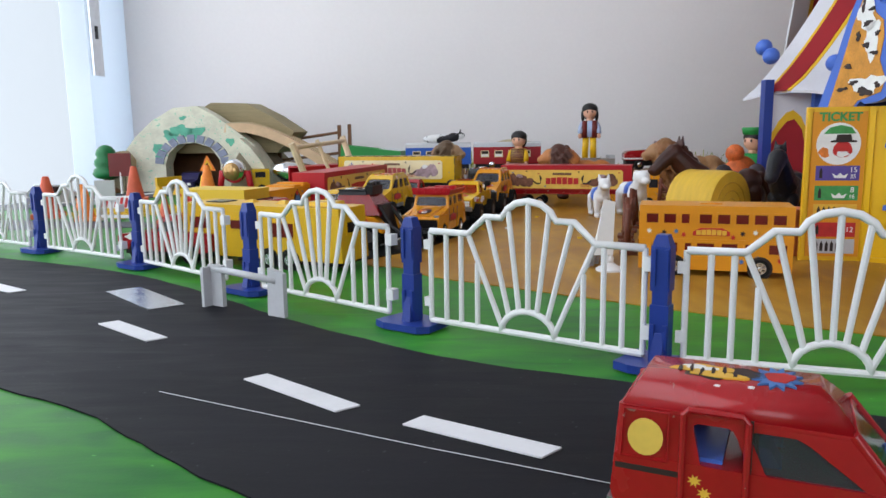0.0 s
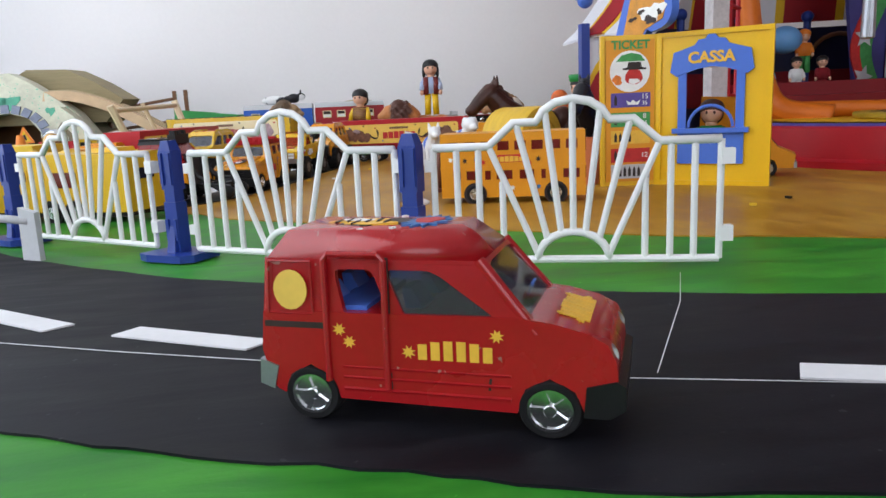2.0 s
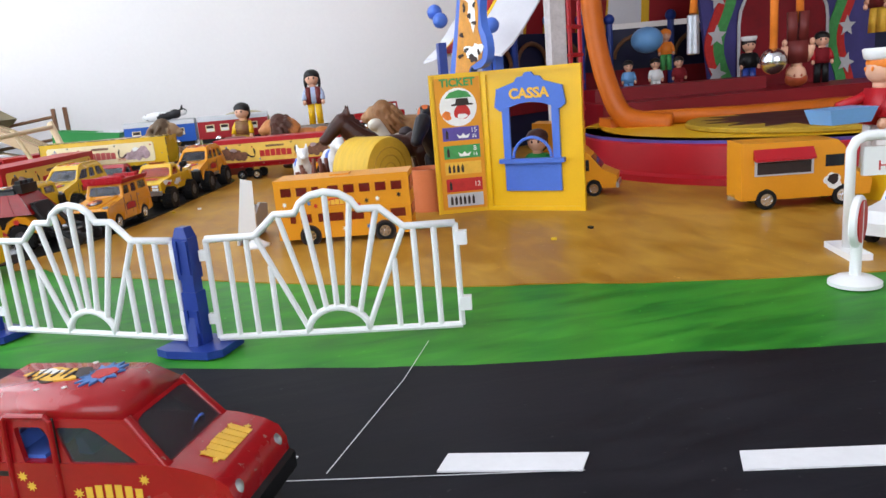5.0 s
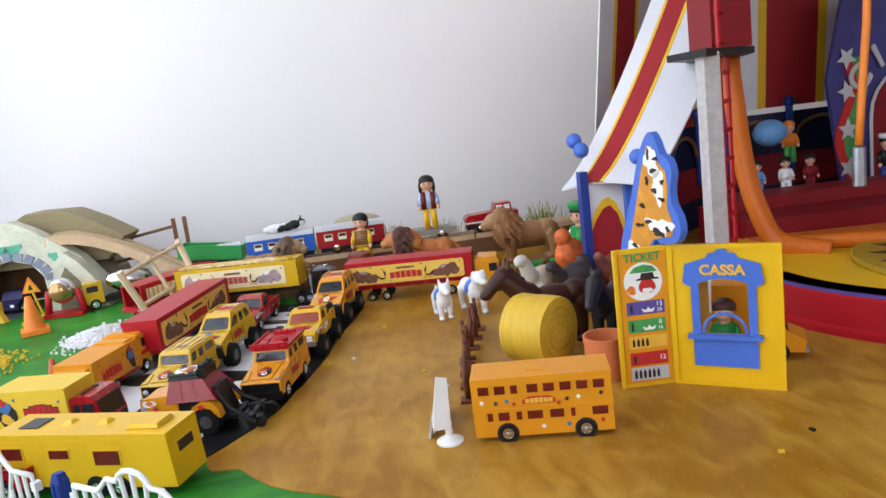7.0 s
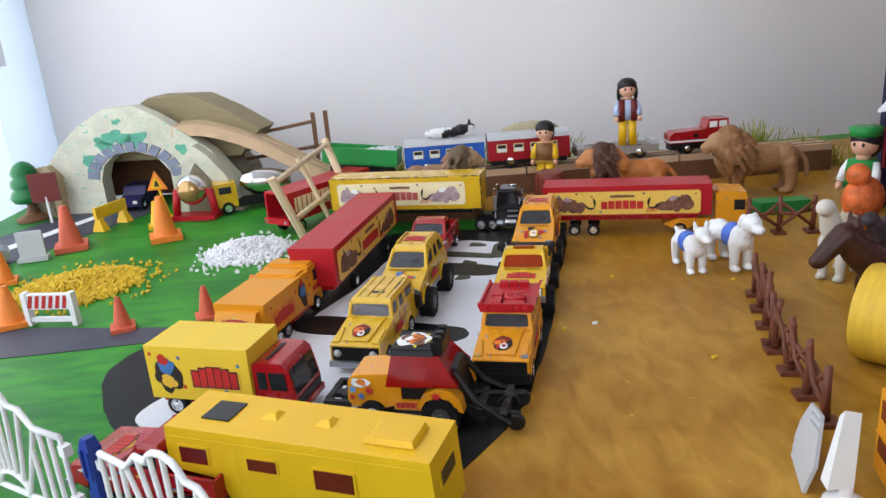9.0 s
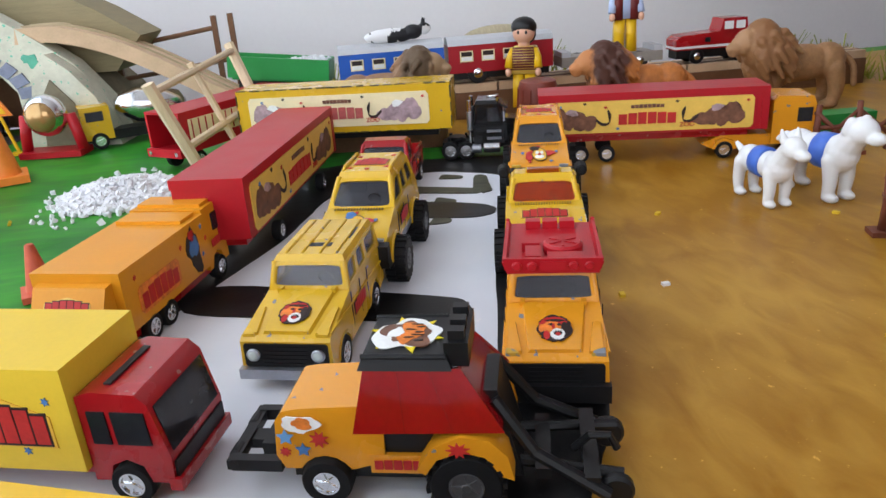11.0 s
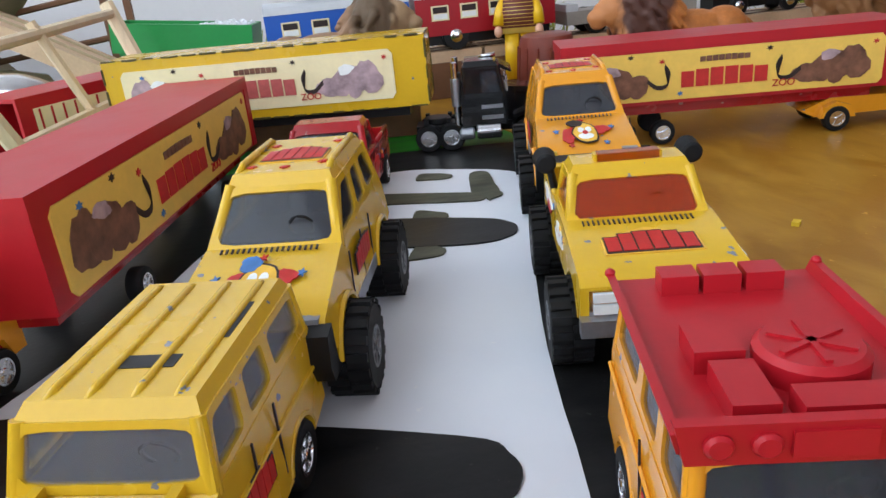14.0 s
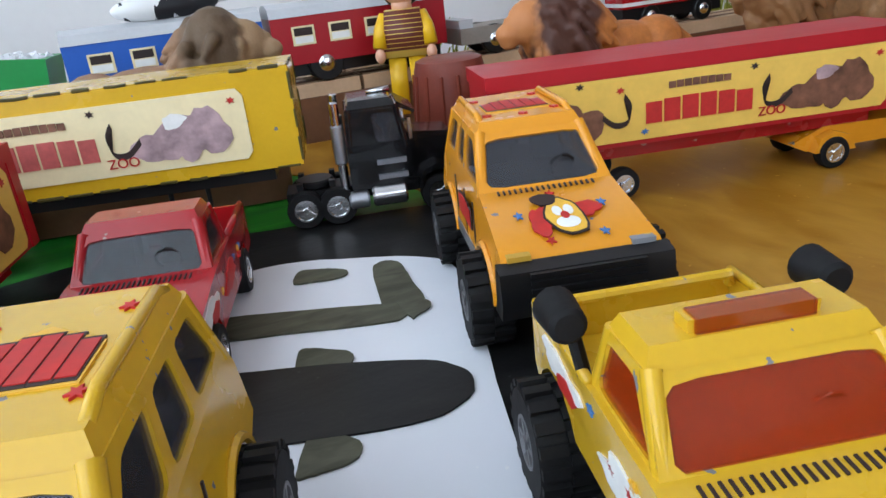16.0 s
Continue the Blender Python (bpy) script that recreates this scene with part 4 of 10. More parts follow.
def off_roader(name, x, y, turn, paint_mat, glass_mat, label, seed=1, z=0.0018, rack=False):
    """A boxy die-cast estate: flat bonnet between square wings, upright cabin with open windows, ribbed roof or rack."""
    v = thing(name, pose(x, y, z, 0, 0, turn) @ Matrix.Diagonal((1.06, 1.06, 1.0, 1)), label, "toy car")
    L, W, r = 35.0, 15.2, 6.2
    b0, b1, b2 = 6.0, 23.5, 33.0
    prof = [(-L, b0 + 2)] + wheel_gap(-20, r, 6.2, b0) + wheel_gap(22, r, 6.2, b0) + [(L, b0 + 1.5), (L, b1 - 6.2), (L - 1.2, b1 - 5.0), (8.6, b1 - 0.2), (8, b1 + 0.4), (-L + 0.3, b1 + 0.4), (-L, b1 - 2)]
    part("body", shell(prof, W, 13, 0.06), paint_mat, v, "", "edges")
    part("chassis", box(B(), -L + 3, L - 3, -W + 4.5, W - 4.5, b0 - 2.5, b0 + 3, 0.6), BLACK, v)
    w0, w1 = W - 1.0, W - 2.2
    f0, f1, r0, r1 = 8.6, 5.6, -L + 0.4, -L + 1.2
    panes = [(0.0, 0.42, [(0.14, 0.22), (0.92, 0.22), (0.92, 0.86), (0.14, 0.86)], "side_window"), (0.42, 0.70, [(0.12, 0.16), (0.88, 0.16), (0.88, 0.86), (0.12, 0.86)], "side_window"), (0.70, 1.0, [(0.12, 0.16), (0.84, 0.16), (0.80, 0.86), (0.12, 0.86)], "side_window")]
    greenhouse(v, paint_mat, glass_mat, b1, b2, f0, f1, r0, r1, w0, w1, panes, rect(0.055, 0.945, 0.14, 0.88), rect(0.14, 0.86, 0.2, 0.82), 2.0)
    for q in sides(-L, L, W - 0.3, b0, b1):
        brand(v, q, 0.40, 0.60, 0.40, 0.62, 0.1)
        for u in (0.36, 0.52, 0.66):
            part("door_seam", plate(B(), q, rect(u, u + 0.006, 0.2, 0.98), 0.35), PRINT_DARK, v)
        part("belt_line", rod(B(), [tuple(on(q, 0.02, 0.80, 0.1)), tuple(on(q, 0.98, 0.60, 0.1))], 0.4, 5), paint_mat, v)
    for s in (-1, 1):
        for cx in (-20, 22):
            part("arch_lip", flare(cx, r, s, W - 0.5, 6.2), paint_mat, v)
    fr = [(L, -W, b0 + 2), (L, W, b0 + 2), (L, W, b1 - 6.6), (L, -W, b1 - 6.6)]
    part("grille", plate(B(), fr, rect(0.045, 0.955, 0.02, 0.98, 0.02, 4), 0.45, 0.6), BLACK, v)
    for k in range(5):
        part("grille_bar", plate(B(), fr, rect(0.25, 0.75, 0.14 + 0.17 * k, 0.19 + 0.17 * k), 0.75, 0.4), BLACK, v)
    if not rack:
        for u in (0.15, 0.85):
            hl = part("headlight", cyl(B(), tuple(on(fr, u, 0.52, 0.6)), 2.3, 1.4, "x", 18, None, 0.3), STEEL, v, "round headlight in a metal rim", "edges")
            part("lens", ball(B(), tuple(on(fr, u, 0.52, 1.1)), 1.75, (0.4, 1, 1), 14), HEADLAMP, hl, "", True)
    part("bumper", box(B(), L - 0.4, L + 2.4, -W - 0.4, W + 0.4, b0 - 1.6, b0 + (2.0 if not rack else 4.2), 0.7), BLACK if rack else STEEL, v)
    # bonnet: raised middle between lower wings, hinges at the windscreen
    bon = [(L - 1.6, -W + 1.4, b1 - 4.9), (L - 1.6, W - 1.4, b1 - 4.9), (9, W - 1.4, b1 - 0.1), (9, -W + 1.4, b1 - 0.1)]
    mid = B()
    hexa(mid, [tuple(on(bon, u, c, -1.5)) for u, c in ((0.19, 0.02), (0.81, 0.02), (0.87, 0.97), (0.13, 0.97))] + [tuple(on(bon, u, c, 1.1)) for u, c in ((0.24, 0.05), (0.76, 0.05), (0.84, 0.96), (0.16, 0.96))], 0.5)
    part("bonnet_panel", mid, paint_mat, v, "", "edges")
    up = [tuple(on(bon, u, c, 1.15)) for u, c in ((0, 0), (1, 0), (1, 1), (0, 1))]
    emblem(v, up, 0.5, 0.42, 0.20, 0.26, seed)
    for k in (-1, 1):
        part("wing", hexa(B(), [tuple(on(bon, 0.5 + k * a, c, -1.5)) for a, c in ((0.33, 0.0), (0.50, 0.0), (0.50, 0.62), (0.40, 0.62))] + [tuple(on(bon, 0.5 + k * a, c, 0.9)) for a, c in ((0.35, 0.03), (0.49, 0.03), (0.49, 0.58), (0.42, 0.58))], 0.4), paint_mat, v)
        part("worn_corner", hexa(B(), [tuple(on(bon, 0.5 + k * a, c, -1.7)) for a, c in ((0.36, -0.035), (0.525, -0.035), (0.525, 0.10), (0.38, 0.07))] + [tuple(on(bon, 0.5 + k * a, c, 1.0)) for a, c in ((0.37, -0.01), (0.505, -0.01), (0.505, 0.09), (0.40, 0.05))], 0.4), WORN if rack else paint_mat, v, "bare grey metal where paint is worn" if rack else "")
        part("hinge", box(B(), 8.4, 11, k * 9.4 - 0.8, k * 9.4 + 0.8, b1 - 0.2, b1 + 1.4, 0.4), paint_mat, v)
    if rack:
        part("roof_rack", B_rack(r1 + 0.2, f1 + 1.6, w1 + 1.2, b2 + 0.6), RED_PLASTIC, v, "moulded red roof rack with luggage", "edges")
    else:
        for k in (-9, -3.2, 3.2, 9):
            part("roof_rib", rod(B(), [(r1 + 2.5, k, b2 + 1.7), (r1 + 4, k, b2 + 2.1), (f1 - 5, k, b2 + 2.1), (f1 - 2.6, k, b2 + 1.5)], 0.62, 8), paint_mat, v, "", True)
        # roof is closed: black blocks stand in for the dark of its openings
        part("roof_hatch", box(B(), f1 - 13, f1 - 9.6, -3.4, 5.4, b2 + 1.4, b2 + 2.12, 0.1), BLACK, v, "black block for the shade in a square roof hole")
        part("roof_hatch", box(B(), f1 - 29, f1 - 17.5, 8.4, 10.4, b2 + 1.0, b2 + 2.1, 0.1), BLACK, v, "black block for the shade in a long roof slot")
    wheels(v, r, 5.0, (-20, 22), W - 2.2, 0, None, 6)
    return v


def monster_jeep(name, x, y, turn, paint_mat, label, seed=1, z=0.0018):
    """A rounded die-cast jeep on tall knobbly wheels: sloping windscreen, long roof with rails, face emblem on the bonnet."""
    v = thing(name, pose(x, y, z, 0, 0, turn) @ Matrix.Scale(1.10, 4), label, "toy car")
    L, W, r = 36.0, 15.6, 8.8
    b0, b1, b2 = 14.5, 27.0, 37.0
    prof = [(-L - 2, b0 + 2)] + wheel_gap(-24, r, 10, b0) + wheel_gap(20.5, r, 10, b0) + [(L - 3, b0), (L, b0 + 2.5), (L - 0.2, b1 - 7.6), (L - 2.5, b1 - 5.2), (24, b1 - 2.8), (11, b1 + 0.2), (-L - 1, b1 + 0.2), (-L - 2.4, b1 - 3)]
    part("body", shell(prof, W, 17, 0.10, 2.0), paint_mat, v, "", "edges")
    part("chassis", box(B(), -L + 3, L - 4, -W + 4, W - 4, b0 - 4, b0 + 3, 0.6), BLACK, v)
    w0, w1 = W - 1.5, W - 3.8
    f0, f1, r0, r1 = 11.0, 0.5, -L - 1.0, -L + 2.0
    panes = [(0.0, 0.34, [(0.16, 0.14), (0.90, 0.14), (0.90, 0.84), (0.26, 0.84)], "side_window"), (0.34, 0.60, [(0.10, 0.12), (0.90, 0.12), (0.90, 0.84), (0.10, 0.84)], "side_window"), (0.60, 1.0, [(0.08, 0.12), (0.88, 0.12), (0.80, 0.40), (0.66, 0.84), (0.08, 0.84)], "side_window")]
    greenhouse(v, paint_mat, SMOKE, b1, b2, f0, f1, r0, r1, w0, w1, panes, rect(0.06, 0.94, 0.07, 0.90), rect(0.14, 0.86, 0.16, 0.84), 2.2)
    for q in sides(-L, L, W - 0.2, b0, b1):
        brand(v, q, 0.40, 0.60, 0.34, 0.66, 0.1)
        for u in (0.33, 0.50, 0.645):
            part("door_seam", plate(B(), q, rect(u, u + 0.006, 0.08, 0.9), 0.3), PRINT_DARK, v)
    for s in (-1, 1):
        for cx in (-24, 20.5):
            part("arch_lip", flare(cx, r, s, W - 0.2, 10), paint_mat, v)
        part("sill", box(B(), -13, 10, s * (W - 1.0) - 1.2, s * (W - 1.0) + 1.2, b0 - 2.4, b0 + 0.6, 0.6), STEEL, v, "scuffed metal sill")
        part("roof_rail", rod(B(), [(r1 + 2, s * (w1 - 1.8), b2 + 1.5), (r1 + 5, s * (w1 - 1.8), b2 + 2.9), (f1 - 8, s * (w1 - 1.8), b2 + 2.9), (f1 - 4, s * (w1 - 1.8), b2 + 1.6)], 0.8, 8), paint_mat, v, "", True)
        part("worn_corner", box(B(), L - 4.5, L - 1.6, s * (W - 4) - 2.2, s * (W - 4) + 2.2, b1 - 6.6, b1 - 4.9, 0.5), WORN, v, "bare grey metal where paint is worn")
    part("front_bumper", prism(B(), [(L - 5, b0 - 3.5), (L + 1, b0 - 3.2), (L + 2.4, b0), (L + 1.6, b1 - 6.6), (L - 2, b1 - 5.8), (L - 3, b0 - 1)], -W - 0.4, W + 0.4, 1.0), BLACK, v, "moulded black bumper and grille", "edges")
    for k in range(4):
        part("grille_bar", box(B(), L + 1.4, L + 2.6, -W + 5, W - 5, b0 + 0.6 + 1.5 * k, b0 + 1.2 + 1.5 * k, 0.2), BLACK, v)
    bon = [(L - 2.5, -W + 1.8, b1 - 5.1), (L - 2.5, W - 1.8, b1 - 5.1), (11, W - 1.8, b1 + 0.3), (11, -W + 1.8, b1 + 0.3)]
    clown_emblem(v, [tuple(on(bon, a, c, 0.5)) for a, c in ((0, 0), (1, 0), (1, 1), (0, 1))], 0.5, 0.42, 0.20, 0.30, seed)
    for i in range(18):
        part("vent", plate(B(), bon, rect(0.12 + i * 0.042, 0.135 + i * 0.042, 0.90, 0.96), 0.55), PRINT_DARK, v)
    roof = [(f1 - 3, -w1 + 2, b2 + 2.2), (f1 - 3, w1 - 2, b2 + 2.2), (r1 + 3, w1 - 2, b2 + 2.2), (r1 + 3, -w1 + 2, b2 + 2.2)]
    brand(v, roof, 0.14, 0.86, 0.30, 0.56, 0.12, None, 6, GOLD)
    for i, (a, c) in enumerate(((0.1, 0.15), (0.9, 0.2), (0.12, 0.8), (0.88, 0.86), (0.5, 0.1))):
        part("star", plate(B(), roof, star(a, c, 0.06, 0.05, 6), 0.3), PRINT_RED, v)
    for cx in (-24, 20.5):
        part("axle", cyl(B(), (cx, 0, r), 1.6, 2 * W, "y", 10), BLACK, v)
        part("spring_block", box(B(), cx - 4, cx + 4, -8, 8, r - 1, b0 + 2, 0.8), BLACK, v)
    wheels(v, r, 8.4, (-24, 20.5), W + 0.6, 18, r * 0.5, 6)
    return v


def B_rack(x0, x1, w, z):
    """A roof rack: raised frame, lamps along the front, spare wheel, boxes and rolls."""
    bm = B()
    box(bm, x0, x1, -w, w, z, z + 1.6, 0.4)
    for s in (-1, 1):
        hexa(bm, [(x0, s * w - 0.6, z + 1), (x1, s * w - 0.6, z + 1), (x1, s * w + 0.6, z + 1), (x0, s * w + 0.6, z + 1),
                  (x0, s * (w + 0.8) - 0.6, z + 3.2), (x1 + 0.5, s * (w + 0.8) - 0.6, z + 3.9), (x1 + 0.5, s * (w + 0.8) + 0.6, z + 3.9), (x0, s * (w + 0.8) + 0.6, z + 3.2)], 0.3)
        ball(bm, (x0 + 0.6, s * (w + 0.8), z + 3.3), 0.8, seg=8)
    hexa(bm, [(x1 - 0.8, -w, z), (x1 + 0.8, -w, z), (x1 + 0.8, w, z), (x1 - 0.8, w, z), (x1 - 0.3, -w - 1.2, z + 5.4), (x1 + 1.2, -w - 1.2, z + 5.4), (x1 + 1.2, w + 1.2, z + 5.4), (x1 - 0.3, w + 1.2, z + 5.4)], 0.3)
    for u in (-0.78, -0.45, 0.45, 0.78):
        cyl(bm, (x1 + 1.2, u * w, z + 2.8), 1.55, 1.4, "x", 14, None, 0.4)
    box(bm, x1 + 0.5, x1 + 1.5, -0.28 * w, 0.28 * w, z + 1.2, z + 4.4, 0.3)
    cyl(bm, (x1 - 14, 3.6, z + 3.0), 6.4, 4.4, "z", 22, None, 0.8)
    for a in (0, 60, 120):
        o = box(B(), -4.8, 4.8, -0.4, 0.4, 0, 0.8, 0.1)
        merge(bm, o, Matrix.Translation((x1 - 14, 3.6, z + 4.8)) @ pose(0, 0, 0, 0, 0, a))
    box(bm, x1 - 12, x1 - 3, -8.5, -3.5, z + 1, z + 4.6, 0.7)
    box(bm, x1 - 6.5, x1 - 2.2, -1.5, 9.5, z + 1, z + 4.6, 0.9)
    box(bm, x1 - 20.5, x1 - 13.5, -9.6, -3.8, z + 1, z + 4.8, 0.9)
    for k in range(3):
        box(bm, x0 + 2.0, x0 + 6.2, -8.6 + k * 5.9, -3.4 + k * 5.9, z + 1, z + 4.6, 1.0)
    return bm


def pick_up(name, x, y, turn, paint_mat, glass_mat, label, monster=True, red=False, seed=1, z=0.0018):
    """A die-cast pick-up with an open bed, lamp bar and, where it has them, tall wheels."""
    v = thing(name, pose(x, y, z, 0, 0, turn) @ Matrix.Scale(1.03 if monster else 1.12, 4), label, "toy car")
    r = 8.8 if monster else 5.6
    L, W = 36.0, 16.6 if monster else 15.0
    b0, b1, b2 = (14.0, 25.5, 34.5) if monster else (6.0, 17.5, 26.5)
    prof = [(-L, b0 + 2)] + wheel_gap(-25 if monster else -21, r, r + 1, b0) + wheel_gap(22 if monster else 21, r, r + 1, b0) + [(L, b0 + 2), (L, b1 - 3.0), (L - 1.5, b1 - 1.6), (9, b1 + 0.8), (-11, b1 + 0.8), (-11, b0 + 5.5), (-L, b0 + 5.5)]
    part("body", prism(B(), prof, -W, W, 1.3, seg=3), paint_mat, v, "", "edges")
    for s in (-1, 1):
        part("bed_rail", rod(B(), [(-L + 0.6, s * (W - 0.6), b1 + 1.0), (-11, s * (W - 0.6), b1 + 1.0)], 0.8, 8), paint_mat, v, "", True)
        part("bed_side", box(B(), -L, -11, s * W - 1.0 if s > 0 else -W, W if s > 0 else -W + 1.0, b0 + 5, b1 + 1.0, 0.4), paint_mat, v)
    part("tailgate", box(B(), -L, -L + 1.3, -W + 1, W - 1, b0 + 5, b1 + 0.8, 0.3), paint_mat, v)
    part("chassis", box(B(), -L + 3, L - 3, -W + 3, W - 3, b0 - 2.5, b0 + 1.5, 0.5), BLACK, v)
    w0, w1, f0, f1, r0, r1 = W - 0.8, W - 2.6, 9, 1.5, -12, -10.5
    panes = [(0.0, 1.0, [(0.12, 0.14), (0.90, 0.14), (0.84, 0.4), (0.72, 0.84), (0.12, 0.84)], "side_window")]
    greenhouse(v, paint_mat, glass_mat, b1, b2, f0, f1, r0, r1, w0, w1, panes, rect(0.06, 0.94, 0.08, 0.90), rect(0.1, 0.9, 0.14, 0.86), 2.0, seat_mat=glass_mat if monster else None)
    for n_side, q in enumerate(sides(-L, L, W, b0, b1)):
        rng = random.Random(seed + n_side)
        part("print", plate(B(), q, blob(0.2, 0.72, 0.10, 0.2, seed, 18, 0.4), 0.3), PRINT_WHITE, v)
        part("print", plate(B(), q, blob(0.24, 0.6, 0.05, 0.14, seed + 4), 0.38), PRINT_RED, v)
        part("print", plate(B(), q, blob(0.52, 0.55, 0.10, 0.2, seed + 5, 18, 0.4), 0.3), PRINT_RED if red else PRINT_WHITE, v)
        for i in range(6):
            part("star", plate(B(), q, star(rng.uniform(0.3, 0.75), rng.uniform(0.45, 0.9), 0.018, 0.07), 0.3), (PRINT_RED, PRINT_BLUE, GOLD)[i % 3], v)
    fr = [(L, -W, b0 + 2), (L, W, b0 + 2), (L, W, b1 - 3), (L, -W, b1 - 3)]
    part("grille", plate(B(), fr, rect(0.05, 0.95, 0.08, 0.92), 0.5, 0.6), CHROME if not red else BLACK, v)
    for u in (0.3, 0.42, 0.5, 0.58, 0.7):
        part("grille_bar", plate(B(), fr, rect(u - 0.012, u + 0.012, 0.12, 0.88), 0.8, 0.3), BLACK, v)
    for u in (0.15, 0.85):
        for w in (0.32, 0.7):
            part("headlight", plate(B(), fr, rect(u - 0.075, u + 0.075, w - 0.14, w + 0.14), 1.0, 0.6), PRINT_WHITE, v)
    part("bumper", box(B(), L - 0.3, L + 2.6, -W - 0.2, W + 0.2, b0 - 1.0, b0 + 2.6, 0.8), STEEL, v)
    bon = [(L - 2, -W + 1, b1 - 1.5), (L - 2, W - 1, b1 - 1.5), (9, W - 1, b1 + 0.8), (9, -W + 1, b1 + 0.8)]
    brand(v, bon, 0.2, 0.8, 0.35, 0.58, 0.12, None, 6, GOLD)
    for i in range(22):
        part("vent", plate(B(), bon, rect(0.1 + i * 0.036, 0.112 + i * 0.036, 0.88, 0.97), 0.25), PRINT_DARK, v)
    if monster:
        lb = part("lamp_bar", box(B(), f1 - 6.6, f1 - 3.4, -7.8, 7.8, b2 + 1.4, b2 + 3.6, 0.8), YELLOW, v, "amber roof lamp in a yellow frame")
        part("lens", box(B(), f1 - 6.0, f1 - 2.8, -7.0, 7.0, b2 + 2.0, b2 + 3.9, 0.6), AMBER, lb)
        for s in (-1, 1):
            part("roof_lamp", cyl(B(), (-16, s * (W + 1.2), b2 - 0.8), 3.0, 7.0, "x", 18, 2.5, 0.6), TYRE, v, "stubby black roof lamp", "edges")
        for cx in (-25, 22):
            part("axle", cyl(B(), (cx, 0, r), 1.6, 2 * W, "y", 10), BLACK, v)
            part("spring_block", box(B(), cx - 4, cx + 4, -8, 8, r - 1, b0 + 2, 0.8), BLACK, v)
        for s in (-1, 1):
            part("lamp_bracket", rod(B(), [(-14, s * (W - 1), b1), (-15, s * (W + 0.4), b2 - 1)], 1.0, 8), BLACK, v)
        part("roll_bar", rod(B(), [(-L + 3, -W + 2, b1), (-L + 4, -W + 2.5, b1 + 2), (-L + 4, W - 2.5, b1 + 2), (-L + 3, W - 2, b1)], 0.9, 8), paint_mat, v)
        wheels(v, r, 8.6, (-25, 22), W + 0.8, 18, r * 0.5, 6)
    else:
        roof = [(f1, -w1, b2), (f1, w1, b2), (r1, w1, b2), (r1, -w1, b2)]
        brand(v, roof, 0.15, 0.85, 0.25, 0.55, 0.05, CREAM)
        part("lamp_bar", box(B(), r1 + 0.5, r1 + 2.5, -6, -2, b2, b2 + 1.6, 0.4), BLACK, v)
        part("lamp_bar", box(B(), r1 + 0.5, r1 + 2.5, 2, 6, b2, b2 + 1.6, 0.4), BLACK, v)
        wheels(v, r, 5.0, (-21, 21), W - 1.8, 0, None, 5)
    return v


off_roader("off_roader", 0.0245, 0.6080, -107, ORANGE, SMOKE, "orange die-cast off-roader with red roof rack and lion emblem", 11, rack=True)
off_roader("off_roader", -0.0552, 0.6450, -109, YELLOW, CLEAR, "worn yellow die-cast off-roader with ribbed roof and lion emblem", 12)
monster_jeep("monster_jeep", -0.0295, 0.7160, -108, YELLOW, "yellow die-cast jeep on tall knobbly wheels with clown emblem", 21)
monster_jeep("monster_jeep", 0.0790, 0.7960, -107, ORANGE, "orange die-cast jeep on tall knobbly wheels with a clown emblem", 31)
pick_up("monster_pickup", 0.0508, 0.7000, -106, YELLOW, AMBER, "chipped yellow die-cast pick-up on tall wheels with amber windows", True, False, 41)
pick_up("pickup", -0.0095, 0.8250, -107, RED, SMOKE, "red die-cast pick-up with starry sides parked on the paper", False, True, 51)
pick_up("pickup", -0.152, 0.515, 157, RED, WINDOW, "red die-cast pick-up pulling the yellow caravan", False, True, 61, 0.0004)


def box_body(v, x0, x1, w, z0, z1, material, label="", bevel=1.7):
    return part("box_body", box(B(), x0, x1, -w, w, z0, z1, bevel), material, v, label, "edges")


